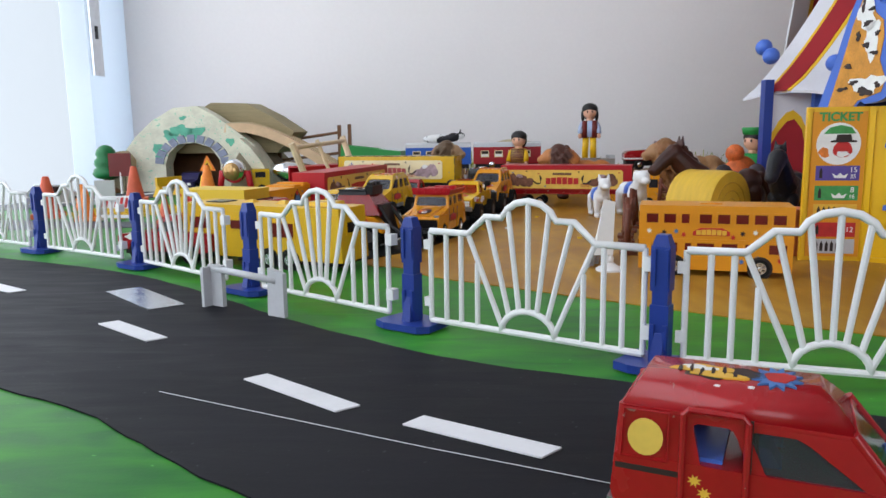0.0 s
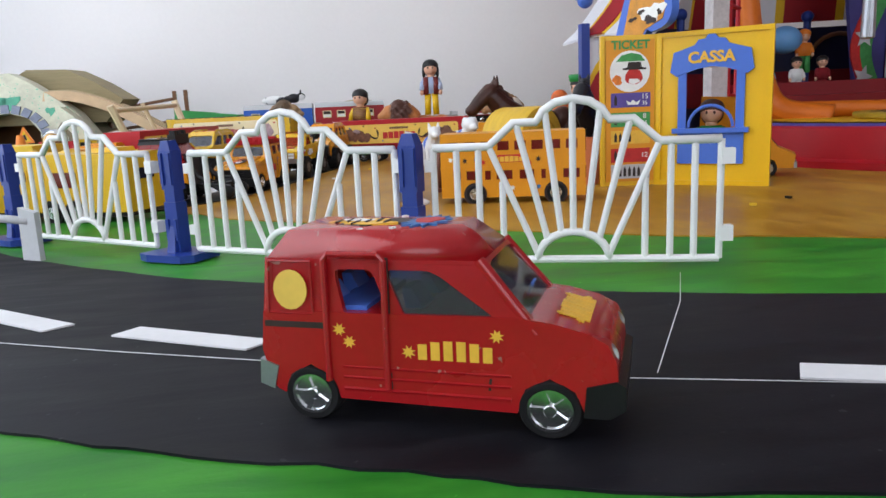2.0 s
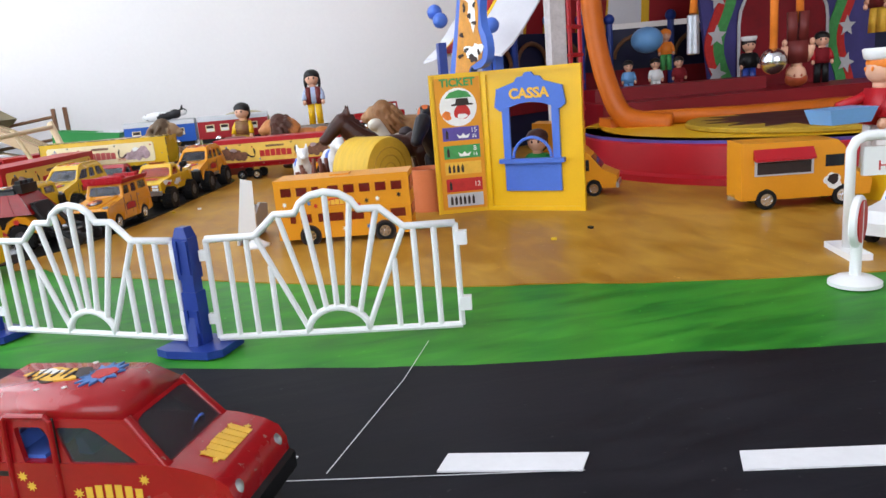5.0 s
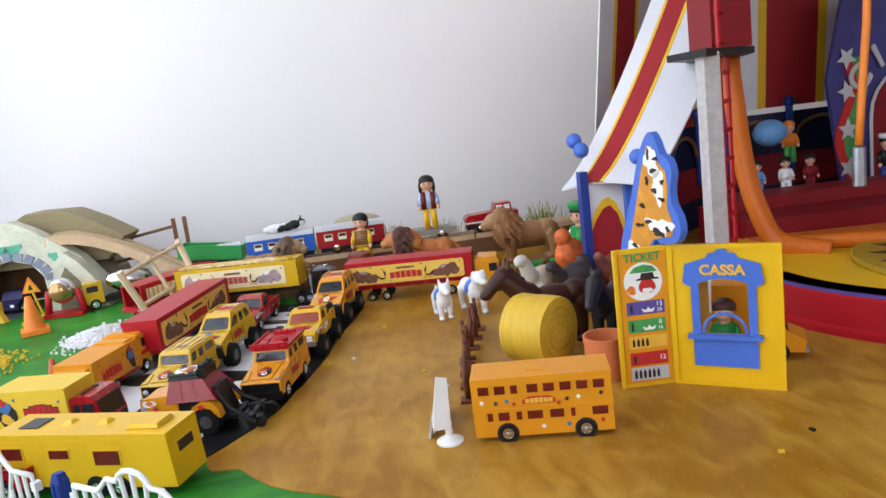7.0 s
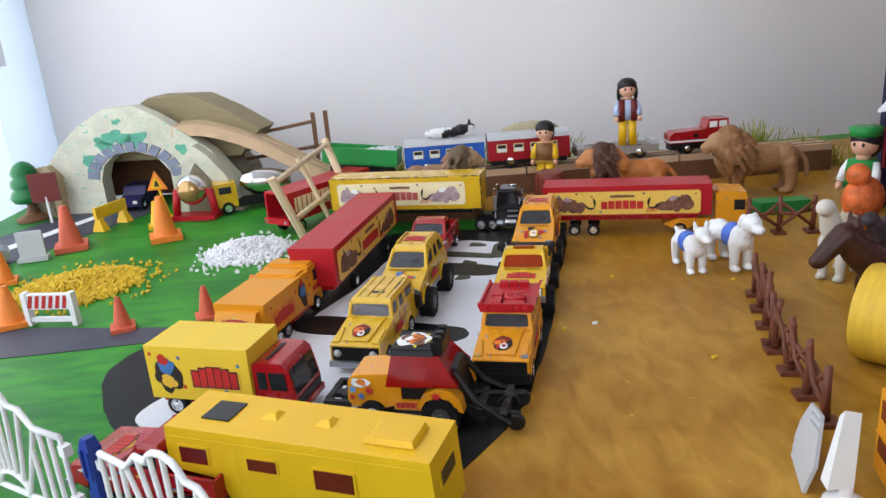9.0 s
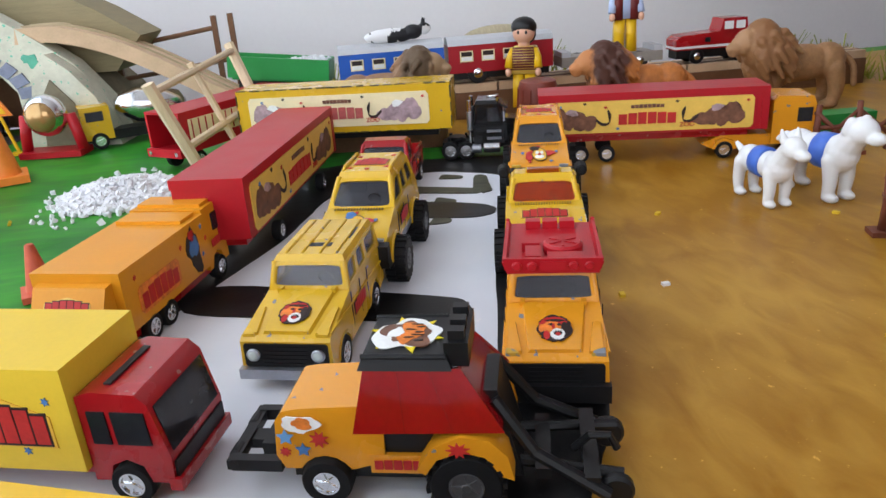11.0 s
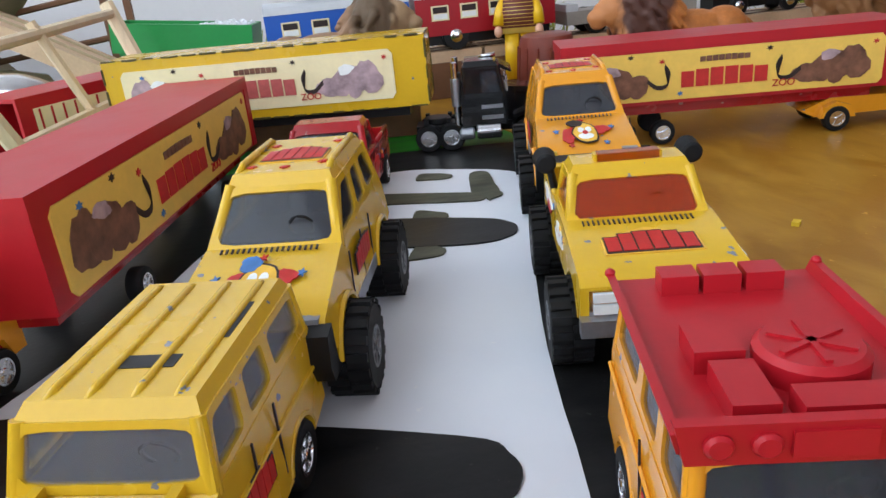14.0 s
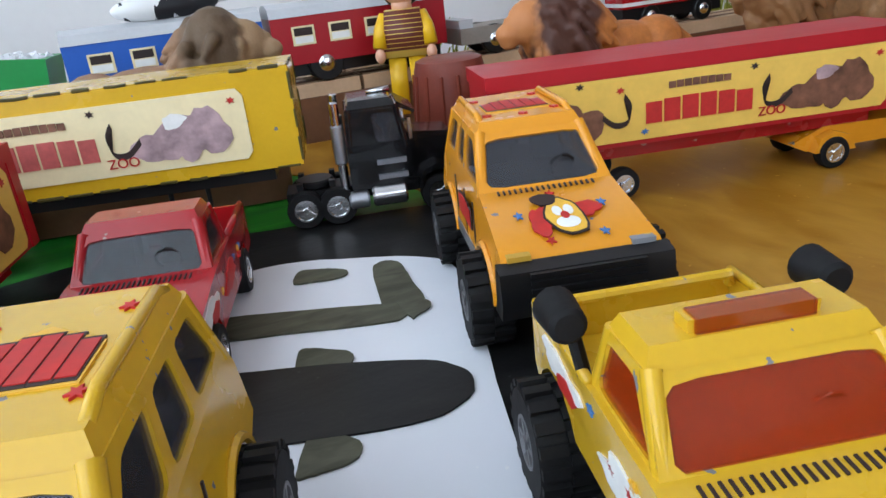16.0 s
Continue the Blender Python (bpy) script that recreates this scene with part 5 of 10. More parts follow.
def caravan(x, y, turn):
    v = thing("caravan", pose(x, y, 0.0004, 0, 0, turn), "long yellow toy caravan with dark windows and tandem wheels", "toy caravan")
    L, W, H = 63, 16, 40.5
    # the front end hangs over the towing car
    prof = [(L, 6), (L - 2, H - 1), (-L + 1, H), (-L, 22), (-L + 4, 19.5), (-L + 26, 17.5), (-L + 30, 6)]
    part("body", prism(B(), prof, -W, W, 1.4), YELLOW_SMOOTH, v, "", "edges")
    r, l = sides(-L, L, W, 6, H)
    for q, us in ((r, ((0.06, 0.17, 0.52, 0.74), (0.33, 0.44, 0.54, 0.70), (0.58, 0.72, 0.42, 0.68))), (l, ((0.08, 0.2, 0.5, 0.74), (0.4, 0.55, 0.5, 0.74), (0.7, 0.82, 0.5, 0.74)))):
        for a, b, c, d in us:
            fr = part("window", plate(B(), q, rect(a - 0.008, b + 0.008, c - 0.03, d + 0.03), 0.5, 0.6), YELLOW_SMOOTH, v)
            part("pane", plate(B(), q, rect(a, b, c, d), 0.7, 0.4), RED_WINDOW, fr)
        part("seam", plate(B(), q, rect(0.01, 0.985, 0.865, 0.872), 0.2, 0.3), PALE_YELLOW, v)
        part("door_seam", plate(B(), q, rect(0.28, 0.283, 0.28, 0.85), 0.2, 0.3), PALE_YELLOW, v)
    end = [(L, -W, 6), (L, W, 6), (L - 2, W, H - 1), (L - 2, -W, H - 1)]
    w = part("window", plate(B(), end, rect(0.22, 0.78, 0.5, 0.76), 0.5, 0.6), YELLOW_SMOOTH, v)
    part("pane", plate(B(), end, rect(0.26, 0.74, 0.54, 0.73), 0.7, 0.4), WINDOW, w)
    part("skylight", box(B(), -L + 14, -L + 28, -7, 8, H - 0.4, H + 0.5, 0.2), WINDSCREEN, v, "grey roof window")
    for cx, cy in ((-18, 3), (8, 3)):
        part("roof_vent", hexa(B(), [(cx - 4, cy - 5, H - 0.5), (cx + 4, cy - 5, H - 0.5), (cx + 4, cy + 3, H - 0.5), (cx - 4, cy + 3, H - 0.5), (cx - 1.5, cy - 2, H + 1.6), (cx + 2, cy - 2, H + 1.6), (cx + 2, cy + 1, H + 1.6), (cx - 1.5, cy + 1, H + 1.6)], 0.3), YELLOW_SMOOTH, v)
    part("roof_box", hexa(B(), [(30, -9, H - 0.5), (52, -9, H - 0.5), (52, 8, H - 0.5), (30, 8, H - 0.5), (33, -8, H + 2.2), (51, -8, H + 2.2), (51, 7, H + 2.2), (33, 7, H + 2.2)], 0.5), YELLOW_SMOOTH, v)
    part("chassis", box(B(), -20, L - 5, -W + 3, W - 3, 3, 8, 0.5), BLACK, v)
    for cx in (8, 24):
        for s in (-1, 1):
            part("arch", cyl(B(), (cx, s * (W - 0.3), 5.8), 7.4, 1.4, "y", 24), BLACK, v)
    wheels(v, 5.8, 4.6, (8, 24), W - 1.2, 0, None, 5)
    return v


caravan(-0.0800, 0.4910, -23.3)


def box_truck(x, y, turn):
    v = thing("box_truck", pose(x, y, 0.0018, 0, 0, turn), "toy lorry with a red cab and printed yellow box", "toy lorry")
    box_body(v, -43, 19, 17, 11, 42, PALE_YELLOW, "yellow box")
    part("chassis", box(B(), -41, 36, -11, 11, 6, 11.5, 0.6), RED, v)
    prof = [(19.5, 7), (24, 7), (25.5, 12), (30, 14), (34.5, 12), (36, 7), (42.5, 7), (43, 15), (39.5, 31), (36.5, 34), (24, 34.5), (19.5, 33)]
    part("cab", prism(B(), prof, -15, 15, 1.0), RED, v, "", "edges")
    fr = [(43, -15, 15), (43, 15, 15), (39.5, 15, 31), (39.5, -15, 31)]
    part("windscreen", plate(B(), fr, rect(0.06, 0.94, 0.08, 0.92), 0.45, 0.6), WINDOW, v)
    part("grille", box(B(), 42, 43.6, -14, 14, 8, 13.5, 0.4), BLACK, v)
    part("bumper", box(B(), 41, 44.6, -15.4, 15.4, 5, 8.6, 0.6), RED, v)
    for s in (-1, 1):
        q = [(20, s * 15, 7), (43, s * 15, 7), (40, s * 15, 33), (20, s * 15, 33)]
        q = q if s < 0 else [q[1], q[0], q[3], q[2]]
        f = (lambda p: p) if s < 0 else (lambda p: [(1 - a, c) for a, c in p][::-1])
        part("side_window", plate(B(), q, f([(0.42, 0.46), (0.86, 0.46), (0.88, 0.84), (0.42, 0.84)]), 0.45, 0.6), WINDOW, v)
        part("side_window", plate(B(), q, f(rect(0.1, 0.34, 0.46, 0.84)), 0.45, 0.6), WINDOW, v)
    part("roof_groove", box(B(), 26, 28, -11, 9, 34, 34.9, 0.1), BLACK, v)
    for q in sides(-43, 19, 17, 11, 42):
        brand(v, q, 0.44, 0.88, 0.28, 0.55, 0.12, None, 6, GOLD)
        part("print", plate(B(), q, blob(0.2, 0.42, 0.12, 0.32, 7, 24, 0.35), 0.3), PRINT_DARK, v)
        part("print", plate(B(), q, blob(0.2, 0.62, 0.07, 0.16, 8, 16, 0.3), 0.4), PRINT_BLUE, v)
        part("print", plate(B(), q, blob(0.17, 0.75, 0.05, 0.1, 9, 16, 0.3), 0.45), PRINT_RED, v)
        part("print", plate(B(), q, blob(0.2, 0.34, 0.08, 0.12, 10, 16, 0.3), 0.4), GOLD, v)
        for i, (a, c) in enumerate(((0.33, 0.8), (0.05, 0.85), (0.9, 0.7), (0.35, 0.25), (0.75, 0.2))):
            part("star", plate(B(), q, star(a, c, 0.022, 0.045, 6), 0.3), (PRINT_BLUE, PRINT_RED)[i % 2], v)
    wheels(v, 6.2, 5.0, (-30, 30), 13.2, 0, None, 5)


box_truck(-0.1315, 0.5865, -19)


def orange_truck(x, y, turn):
    v = thing("camper_truck", pose(x, y, 0.0014, 0, 0, turn), "orange toy lorry with red base and sloping printed end", "toy lorry")
    box_body(v, -40, 26, 18, 10, 34.5, ORANGE_BOX, "orange box")
    prof = [(26.2, 7), (29, 7), (31, 12), (35, 14), (39, 12), (41, 7), (45.5, 7), (45.5, 33), (44, 36), (26.2, 36)]
    part("cab", prism(B(), prof, -17, 17, 1.0), ORANGE_BOX, v, "", "edges")
    part("roof_step", box(B(), 30, 42, -15, 15, 35.5, 37.5, 0.5), ORANGE_BOX, v)
    part("roof_step", box(B(), 12, 24, -15, 15, 34, 36, 0.5), ORANGE_BOX, v)
    part("chassis", box(B(), -44, 40, -15, 15, 5, 10.5, 0.6), RED, v)
    part("windscreen", box(B(), 45.2, 46, -14, 14, 20, 32, 0.3), WINDOW, v)
    sl = prism(B(), [(-40.2, 17), (-40.2, 31), (-44, 30.5), (-51, 17.5)], -14.5, 14.5, 0.8)
    part("end_fairing", sl, ORANGE_BOX, v, "sloping orange fairing", "edges")
    part("end_base", prism(B(), [(-40.2, 6), (-40.2, 16.6), (-52, 16.6), (-54, 14), (-54, 6)], -16, 16, 0.8), RED, v, "red base", "edges")
    q = [(-51, 14.5, 17.5), (-51, -14.5, 17.5), (-44, -14.5, 30.5), (-44, 14.5, 30.5)]
    brand(v, q, 0.2, 0.8, 0.3, 0.62, 0.1, None, 6, LABEL)
    for s, q in zip((-1, 1), sides(-40, 46, 17.3, 7, 34)):
        f = (lambda a: a) if s < 0 else (lambda a: 1 - a)
        lo = lambda a, b: (min(f(a), f(b)), max(f(a), f(b)))
        a, b = lo(0.10, 0.46)
        part("plaque", plate(B(), q, rect(a, b, 0.24, 0.66, 0.02, 3), 1.0, 0.4), PRINT_ORANGE, v)
        part("lettering", bars(B(), q, a + 0.02, b - 0.02, 0.3, 0.52, 6, 0.1, 1.2), PRINT_RED, v)
        part("print", plate(B(), q, blob(f(0.62), 0.55, 0.06, 0.36, 17, 24, 0.35), 1.0, 0.4), PRINT_DARK, v)
        part("print", plate(B(), q, blob(f(0.62), 0.62, 0.04, 0.18, 18, 18, 0.3), 1.2, 0.4), PRINT_BLUE, v)
        part("print", plate(B(), q, blob(f(0.61), 0.82, 0.03, 0.08, 19, 18, 0.3), 1.2, 0.4), PRINT_RED, v)
        a, b = lo(0.86, 0.95)
        part("side_window", plate(B(), q, rect(a, b, 0.62, 0.92), 0.3, 0.6), WINDOW, v)
        a, b = lo(0.82, 0.97)
        part("lettering", bars(B(), q, a, b, 0.36, 0.48, 6, 0.02, 0.3), PRINT_RED, v)
        for i, (c, d) in enumerate(((0.1, 0.82), (0.72, 0.85), (0.5, 0.75), (0.7, 0.4), (0.75, 0.62))):
            part("star", plate(B(), q, star(f(c), d, 0.014, 0.045, 6), 1.0, 0.4), (PRINT_RED, PRINT_BLUE)[i % 2], v)
    wheels(v, 5.6, 4.8, (-25, -12.5, 35), 15.6, 0, None, 5)


orange_truck(-0.1283, 0.692, 70.5)


def trailer(name, x, y, turn, L, W, z0, z1, body_mat, face_mat, print_mat, label, roof_mat=None, label_gap=(0.05, 0.95, 0.1, 0.86), front=True, z=0.0014, ax=(-46, -30), r=5.4, faded=False):
    """A long toy trailer with printed sides: two groups of beasts, the brand's bars and a short word."""
    v = thing(name, pose(x, y, z, 0, 0, turn), label, "toy trailer")
    box_body(v, -L, L, W, z0, z1, body_mat, "", 1.2)
    if roof_mat:
        part("roof", box(B(), -L - 0.5, L + 0.5, -W - 0.5, W + 0.5, z1 - 4.2, z1 + 0.5, 1.2), roof_mat, v)
        part("end_cap", box(B(), L - 4, L + 0.6, -W - 0.4, W + 0.4, z0, z1 - 3, 0.6), roof_mat, v)
    a, b, c, d = label_gap
    for q in sides(-L, L, W, z0, z1):
        part("side_label", plate(B(), q, rect(a, b, c, d, 0.012, 6), 0.6, 0.8), face_mat, v)
        s = b - a
        hq = [on(q, a, c, 0.6), on(q, b, c, 0.6), on(q, b, d, 0.6), on(q, a, d, 0.6)]
        beasts(v, hq, 0.03, 0.27, 0.12, 0.85, 3, False, print_mat)
        beasts(v, hq, 0.72, 0.96, 0.12, 0.85, 13, True, print_mat)
        part("lettering", bars(B(), hq, 0.36, 0.64, 0.24, 0.56, 6, 0.06), PRINT_FADED if faded else PRINT_RED, v)
        part("lettering", bars(B(), hq, 0.42, 0.58, 0.74, 0.84, 8, 0.02), PRINT_BROWN, v)
        for i, (e, f) in enumerate(((0.08, 0.85), (0.3, 0.8), (0.64, 0.9), (0.36, 0.12), (0.97, 0.85), (0.2, 0.93))):
            part("star", plate(B(), hq, star(e, f, 0.012, 0.055, 6), 0.3), (PRINT_BLUE, PRINT_RED, PRINT_DARK)[i % 3], v)
        o, ux, uz = on(hq, 0.69, 0.17, 0.35), (Vector(hq[1]) - Vector(hq[0])).normalized(), Vector((0, 0, 1))
        m = Matrix((ux, uz, ux.cross(uz))).transposed().to_4x4()
        m.translation = o * 0.001
        words("lettering", "ZOO", 4.2, m, PRINT_RED, v)
    part("chassis", box(B(), -L + 6, L - 10, -W + 5, W - 5, z0 - 5, z0 + 0.5, 0.6), BLACK if not roof_mat else RED, v)
    if ax:
        wheels(v, r, 4.6, ax, W - 2.6, 0, None, 5)
    return v


# the yellow trailer with its black tractor
trailer("trailer", -0.0250, 0.9140, -16.4, 75, 16, 24, 55.5, YELLOW, CREAM, PRINT_MAUVE, "yellow toy trailer with a pale printed label, black chassis", None, (0.055, 0.90, 0.14, 0.84), ax=None, faded=True)
yt = bpy.data.objects["trailer"]
SCUFF = mat("dark_edge_paint", (0.07, 0.055, 0.012), 0.5, 0, 0.4, 150)
erng = random.Random(77)
for a, b in (((-75, -16, 55.6), (75, -16, 55.6)), ((75, -16, 24), (75, -16, 55.5)), ((75, -16, 55.6), (75, 16, 55.6)), ((-75, -16, 24), (75, -16, 24)), ((-75, -16, 24), (-75, -16, 55.5)), ((75, 16, 24), (75, 16, 55.5))):
    a, b = Vector(a), Vector(b)
    n_ = max(3, int((b - a).length / 9))
    for k in range(n_):
        if erng.random() < 0.93:
            t0, t1 = (k + erng.uniform(0, 0.2)) / n_, (k + erng.uniform(0.7, 1.0)) / n_
            part("edge_stroke", rod(B(), [tuple(a.lerp(b, t0)), tuple(a.lerp(b, (t0 + t1) / 2) + Vector((0, -0.1, erng.uniform(-0.25, 0.1)))), tuple(a.lerp(b, t1))], erng.uniform(0.35, 0.6), 6), SCUFF, yt)
sk = thing("trailer_axles", pose(-0.0250, 0.9140, 0.0014, 0, 0, -16.4), "black axles and legs under the yellow trailer", "toy axle")
part("leg", rod(B(), [(-60, -9, 24), (-60, -9, 9), (-40, -9, 9), (-40, -9, 24)], 1.0), BLACK, sk)
part("leg", rod(B(), [(30, -9, 24), (30, -9, 12), (42, -9, 12), (42, -9, 24)], 1.0), BLACK, sk)
wheels(sk, 6.5, 5, (-52, -36), 12, 0, None, 5)

tr = thing("truck_tractor", pose(0.0755, 0.8855, 0.0014, 0, 0, -16.4), "black toy truck tractor with chromed tanks and grille", "toy lorry")
GLOSS_BLACK = mat("glossy_black_enamel", (0.007, 0.007, 0.008), 0.18, 0, 0.2, 80, 0.1, 600, 0.4)
# sleeper and cab: walls with real window openings
greenhouse(tr, GLOSS_BLACK, SMOKE, 25, 38, 5.5, 3.0, -15, -14, 11.6, 10.8, [(0.0, 0.40, None, ""), (0.40, 1.0, [(0.10, 0.10), (0.88, 0.10), (0.80, 0.84), (0.10, 0.84)], "side_window")],
           rect(0.08, 0.92, 0.16, 0.86), rect(0.3, 0.7, 0.4, 0.8), 2.6, 1.6, BROWN_WOOD)
part("lower_cab", box(B(), -15.4, 6, -11.8, 11.8, 11, 26, 1.2), GLOSS_BLACK, tr, "", "edges")
part("bonnet", prism(B(), [(5.5, 12), (21, 12), (22, 22), (20, 26.5), (5.5, 28)], -8, 8, 1.6), GLOSS_BLACK, tr, "", "edges")
part("sun_visor", prism(B(), [(3.0, 37), (8.5, 34.5), (8.8, 35.4), (3.0, 39)], -10.5, 10.5, 0.3), GLOSS_BLACK, tr)
part("chassis", box(B(), -38, 22, -6.5, 6.5, 7, 11.5, 0.6), BLACK, tr)
part("fifth_wheel", cyl(B(), (-28, 0, 13.2), 6.5, 2.6, "z", 20, None, 0.5), BLACK, tr, "", "edges")
part("grille", box(B(), 21.4, 22.6, -6.6, 6.6, 12.5, 24.5, 0.4), CHROME, tr)
part("front_bumper", box(B(), 21, 24, -11.5, 11.5, 5.5, 10, 0.9), CHROME, tr)
for s in (-1, 1):
    part("fuel_tank", cyl(B(), (-3, s * 10.8, 8.2), 3.8, 12, "x", 18, None, 0.8), CHROME, tr, "dulled chrome tank", "edges")
    part("air_tank", cyl(B(), (-13.5, s * 10.8, 7.6), 3.0, 7, "x", 18, None, 0.8), STEEL, tr, "", "edges")
    st_ = part("exhaust_pipe", cyl(B(), (-17.6, s * 9.6, 26), 1.5, 30, "z", 14, None, 0.3), CHROME, tr, "", "edges")
    part("heat_shield", cyl(B(), (-17.6, s * 9.6, 27), 2.2, 13, "z", 14, None, 0.4), STEEL, st_, "", "edges")
    for z0 in (14, 19):
        part("step", box(B(), -6, 4, s * 12.2 - 0.9, s * 12.2 + 0.9, z0, z0 + 1.6, 0.3), STEEL, tr)
    part("mirror", box(B(), 5.5, 6.6, s * 14.2 - 1.2, s * 14.2 + 1.2, 27, 34, 0.4), CHROME, tr)
    part("mirror_arm", rod(B(), [(4, s * 11.2, 33), (6, s * 14.2, 33)], 0.4, 6), CHROME, tr)
    part("mudguard", prism(B(), [(7, 9), (9, 15), (14, 17), (19, 15), (21, 10), (19.5, 10), (18, 13.6), (14, 15.2), (10, 13.6), (8.4, 9)], s * 10.5 - 2.6, s * 10.5 + 2.6, 0.5), GLOSS_BLACK, tr, "", "edges")
    part("headlight", cyl(B(), (20.5, s * 9.6, 17.5), 1.8, 3, "x", 14, None, 0.4), CHROME, tr, "", "edges")
    for x0 in (-33, -22):
        part("frame_rib", box(B(), x0 - 1, x0 + 1, s * 7 - 1.5, s * 7 + 1.5, 9, 15, 0.3), BLACK, tr)
part("air_horn", rod(B(), [(-6, 3, 41), (2, 3, 41.4)], 0.6, 8, 1, 0, 1.2), CHROME, tr, "", True)
wheels(tr, 6.4, 5, (-32, -21, 14), 9.6, 0, None, 5)

# the red and yellow trailer with its orange cab
trailer("trailer", 0.1695, 0.8440, -16.3, 72, 15.5, 18.5, 45.5, RED_PLASTIC, LABEL, PRINT_BROWN, "red toy trailer with yellow printed sides", RED_PLASTIC, (0.02, 0.94, 0.06, 0.83), ax=(-45, -28), z=0.0006)
cb = thing("truck_tractor", pose(0.251, 0.8200, 0.0006, 0, 0, -16.3), "orange toy truck tractor with dark side window", "toy lorry")
part("cab", prism(B(), [(-9, 8), (18, 8), (19, 12), (19, 28), (15, 38), (-6, 39), (-9, 36)], -14, 14, 1.2), ORANGE, cb, "", "edges")
part("chassis", prism(B(), [(-52, 9), (-40, 14), (-8, 14), (-8, 7), (-46, 6)], -11, 11, 0.6), ORANGE, cb, "", "edges")
for s in (-1, 1):
    part("side_window", box(B(), 6, 15, s * 14 - 0.4, s * 14 + 0.4, 22, 31, 0.3), WINDOW, cb)
    part("mudguard", prism(B(), [(-45, 6), (-43, 11), (-38, 13), (-32, 11), (-30, 6)], s * 13 - 2, s * 13 + 2, 0.4), ORANGE, cb)
wheels(cb, 5.6, 4.8, (-38, 6), 13.2, 0, None, 5)

# the long red trailer beside the parking lot
trailer("trailer", -0.0777, 0.804, 74.0, 84, 17.2, 17, 46, RED_PLASTIC, LABEL, PRINT_BROWN, "red toy trailer with orange printed sides on an orange chassis", RED_PLASTIC, (0.04, 0.96, 0.04, 0.84), ax=(-40, 48))


def wheel_loader(x, y, turn):
    """A forestry tractor: rounded bonnet, flared red cab panels under a black roof, front frame, rear hoist."""
    v = thing("loader_tractor", pose(x, y, 0.0018, 0, 0, turn), "orange toy tractor with red cab, front frame and black hoist", "toy tractor")
    hood = [(6, 12)] + wheel_gap(20, 6.6, 6.8, 10) + [(31, 10), (33, 14), (32.4, 24), (30.5, 26.6), (26, 27.4), (8, 28.4), (6, 27)]
    part("bonnet", shell(hood, 12.5, 18, 0.12, 2.0), ORANGE, v, "", "edges")
    part("bonnet_collar", hexa(B(), [(4, -13, 13), (9, -13, 13), (9, 13, 13), (4, 13, 13), (4, -11.4, 30), (8, -11.4, 29.4), (8, 11.4, 29.4), (4, 11.4, 30)], 1.4), ORANGE, v, "", "edges")
    part("sill", box(B(), -10, 8, -13, 13, 9.5, 15, 1.2), ORANGE, v, "", "edges")
    part("chassis", box(B(), -26, 30, -9, 9, 5, 11, 0.8), BLACK, v)
    part("cab_floor", hexa(B(), [(-22, -11.5, 13), (5, -11.5, 13), (5, 11.5, 13), (-22, 11.5, 13), (-22, -12, 26), (4, -12, 26), (4, 12, 26), (-22, 12, 26)], 1.0), BLACK, v, "dark cab interior")
    red = glass("red_glass", (0.30, 0.004, 0.006), 0.10, 0.86)
    lo, hi = ((-27, 17.0, 25.2), (10.5, 17.0, 24.2)), ((-16.5, 11.4, 39.5), (7.6, 11.4, 39.5))
    for s in (-1, 1):
        a, b, c, d = [Vector((p[0], s * p[1], p[2])) for p in (lo[0], lo[1], hi[1], hi[0])]
        q = [a, b, c, d] if s < 0 else [b, a, d, c]
        pn = part("side_panel", plate(B(), q, rect(0, 1, 0, 1), 0.0, 1.0), red, v, "flared translucent red panel")
        for u in (0.30, 0.62):
            part("panel_rib", plate(B(), q, rect(u, u + 0.05, 0.02, 0.96), 0.35, 0.5), red, pn)
    for xl, xh, sg in ((10.5, 7.6, 1), (-26.5, -16.5, -1)):
        a, b, c, d = Vector((xl, -16.5 * sg, 25)), Vector((xl, 16.5 * sg, 25)), Vector((xh, 11.2 * sg, 39.5)), Vector((xh, -11.2 * sg, 39.5))
        part("end_panel", plate(B(), [a, b, c, d], rect(0.02, 0.98, 0, 1), -0.1, 0.9), red, v)
    part("roof", hexa(B(), [(-14.5, -11.8, 39), (9, -11.8, 39), (9, 11.8, 39), (-14.5, 11.8, 39), (-13, -10.2, 42.6), (7.6, -10.2, 42.6), (7.6, 10.2, 42.6), (-13, 10.2, 42.6)], 1.0), BLACK, v, "black roof", "edges")
    for k in (-1, 1):
        part("roof_edge", rod(B(), [(-13, k * 10.6, 42.4), (8, k * 10.6, 42.4)], 0.7, 8), BLACK, v)
    part("lamp_bracket", box(B(), -18.5, -12.5, -9.5, 9.5, 39, 45.5, 1.0), BLACK, v, "black lamp bracket", "edges")
    for yy in (-6.5, 0.5, 6.5):
        part("bracket_lug", box(B(), -17.5, -13.5, yy - 1.6, yy + 1.6, 45, 48, 0.6), BLACK, v)
    q = [(7.6, -10, 42.7), (7.6, 10, 42.7), (-11.5, 10, 42.7), (-11.5, -10, 42.7)]
    part("emblem", plate(B(), q, star(0.5, 0.5, 0.50, 0.52, 6, 0.45), 0.3), mat("lemon_print", (0.80, 0.62, 0.02), 0.5, 0, 0.1, 200), v)
    part("emblem", plate(B(), q, blob(0.5, 0.5, 0.40, 0.42, 5, 40, 0.22), 0.42), PRINT_WHITE, v)
    part("emblem", plate(B(), q, blob(0.5, 0.52, 0.31, 0.32, 15, 40, 0.35), 0.54), PRINT_BROWN, v)
    part("emblem", plate(B(), q, blob(0.48, 0.55, 0.23, 0.20, 16, 30, 0.35), 0.66), PRINT_ORANGE, v)
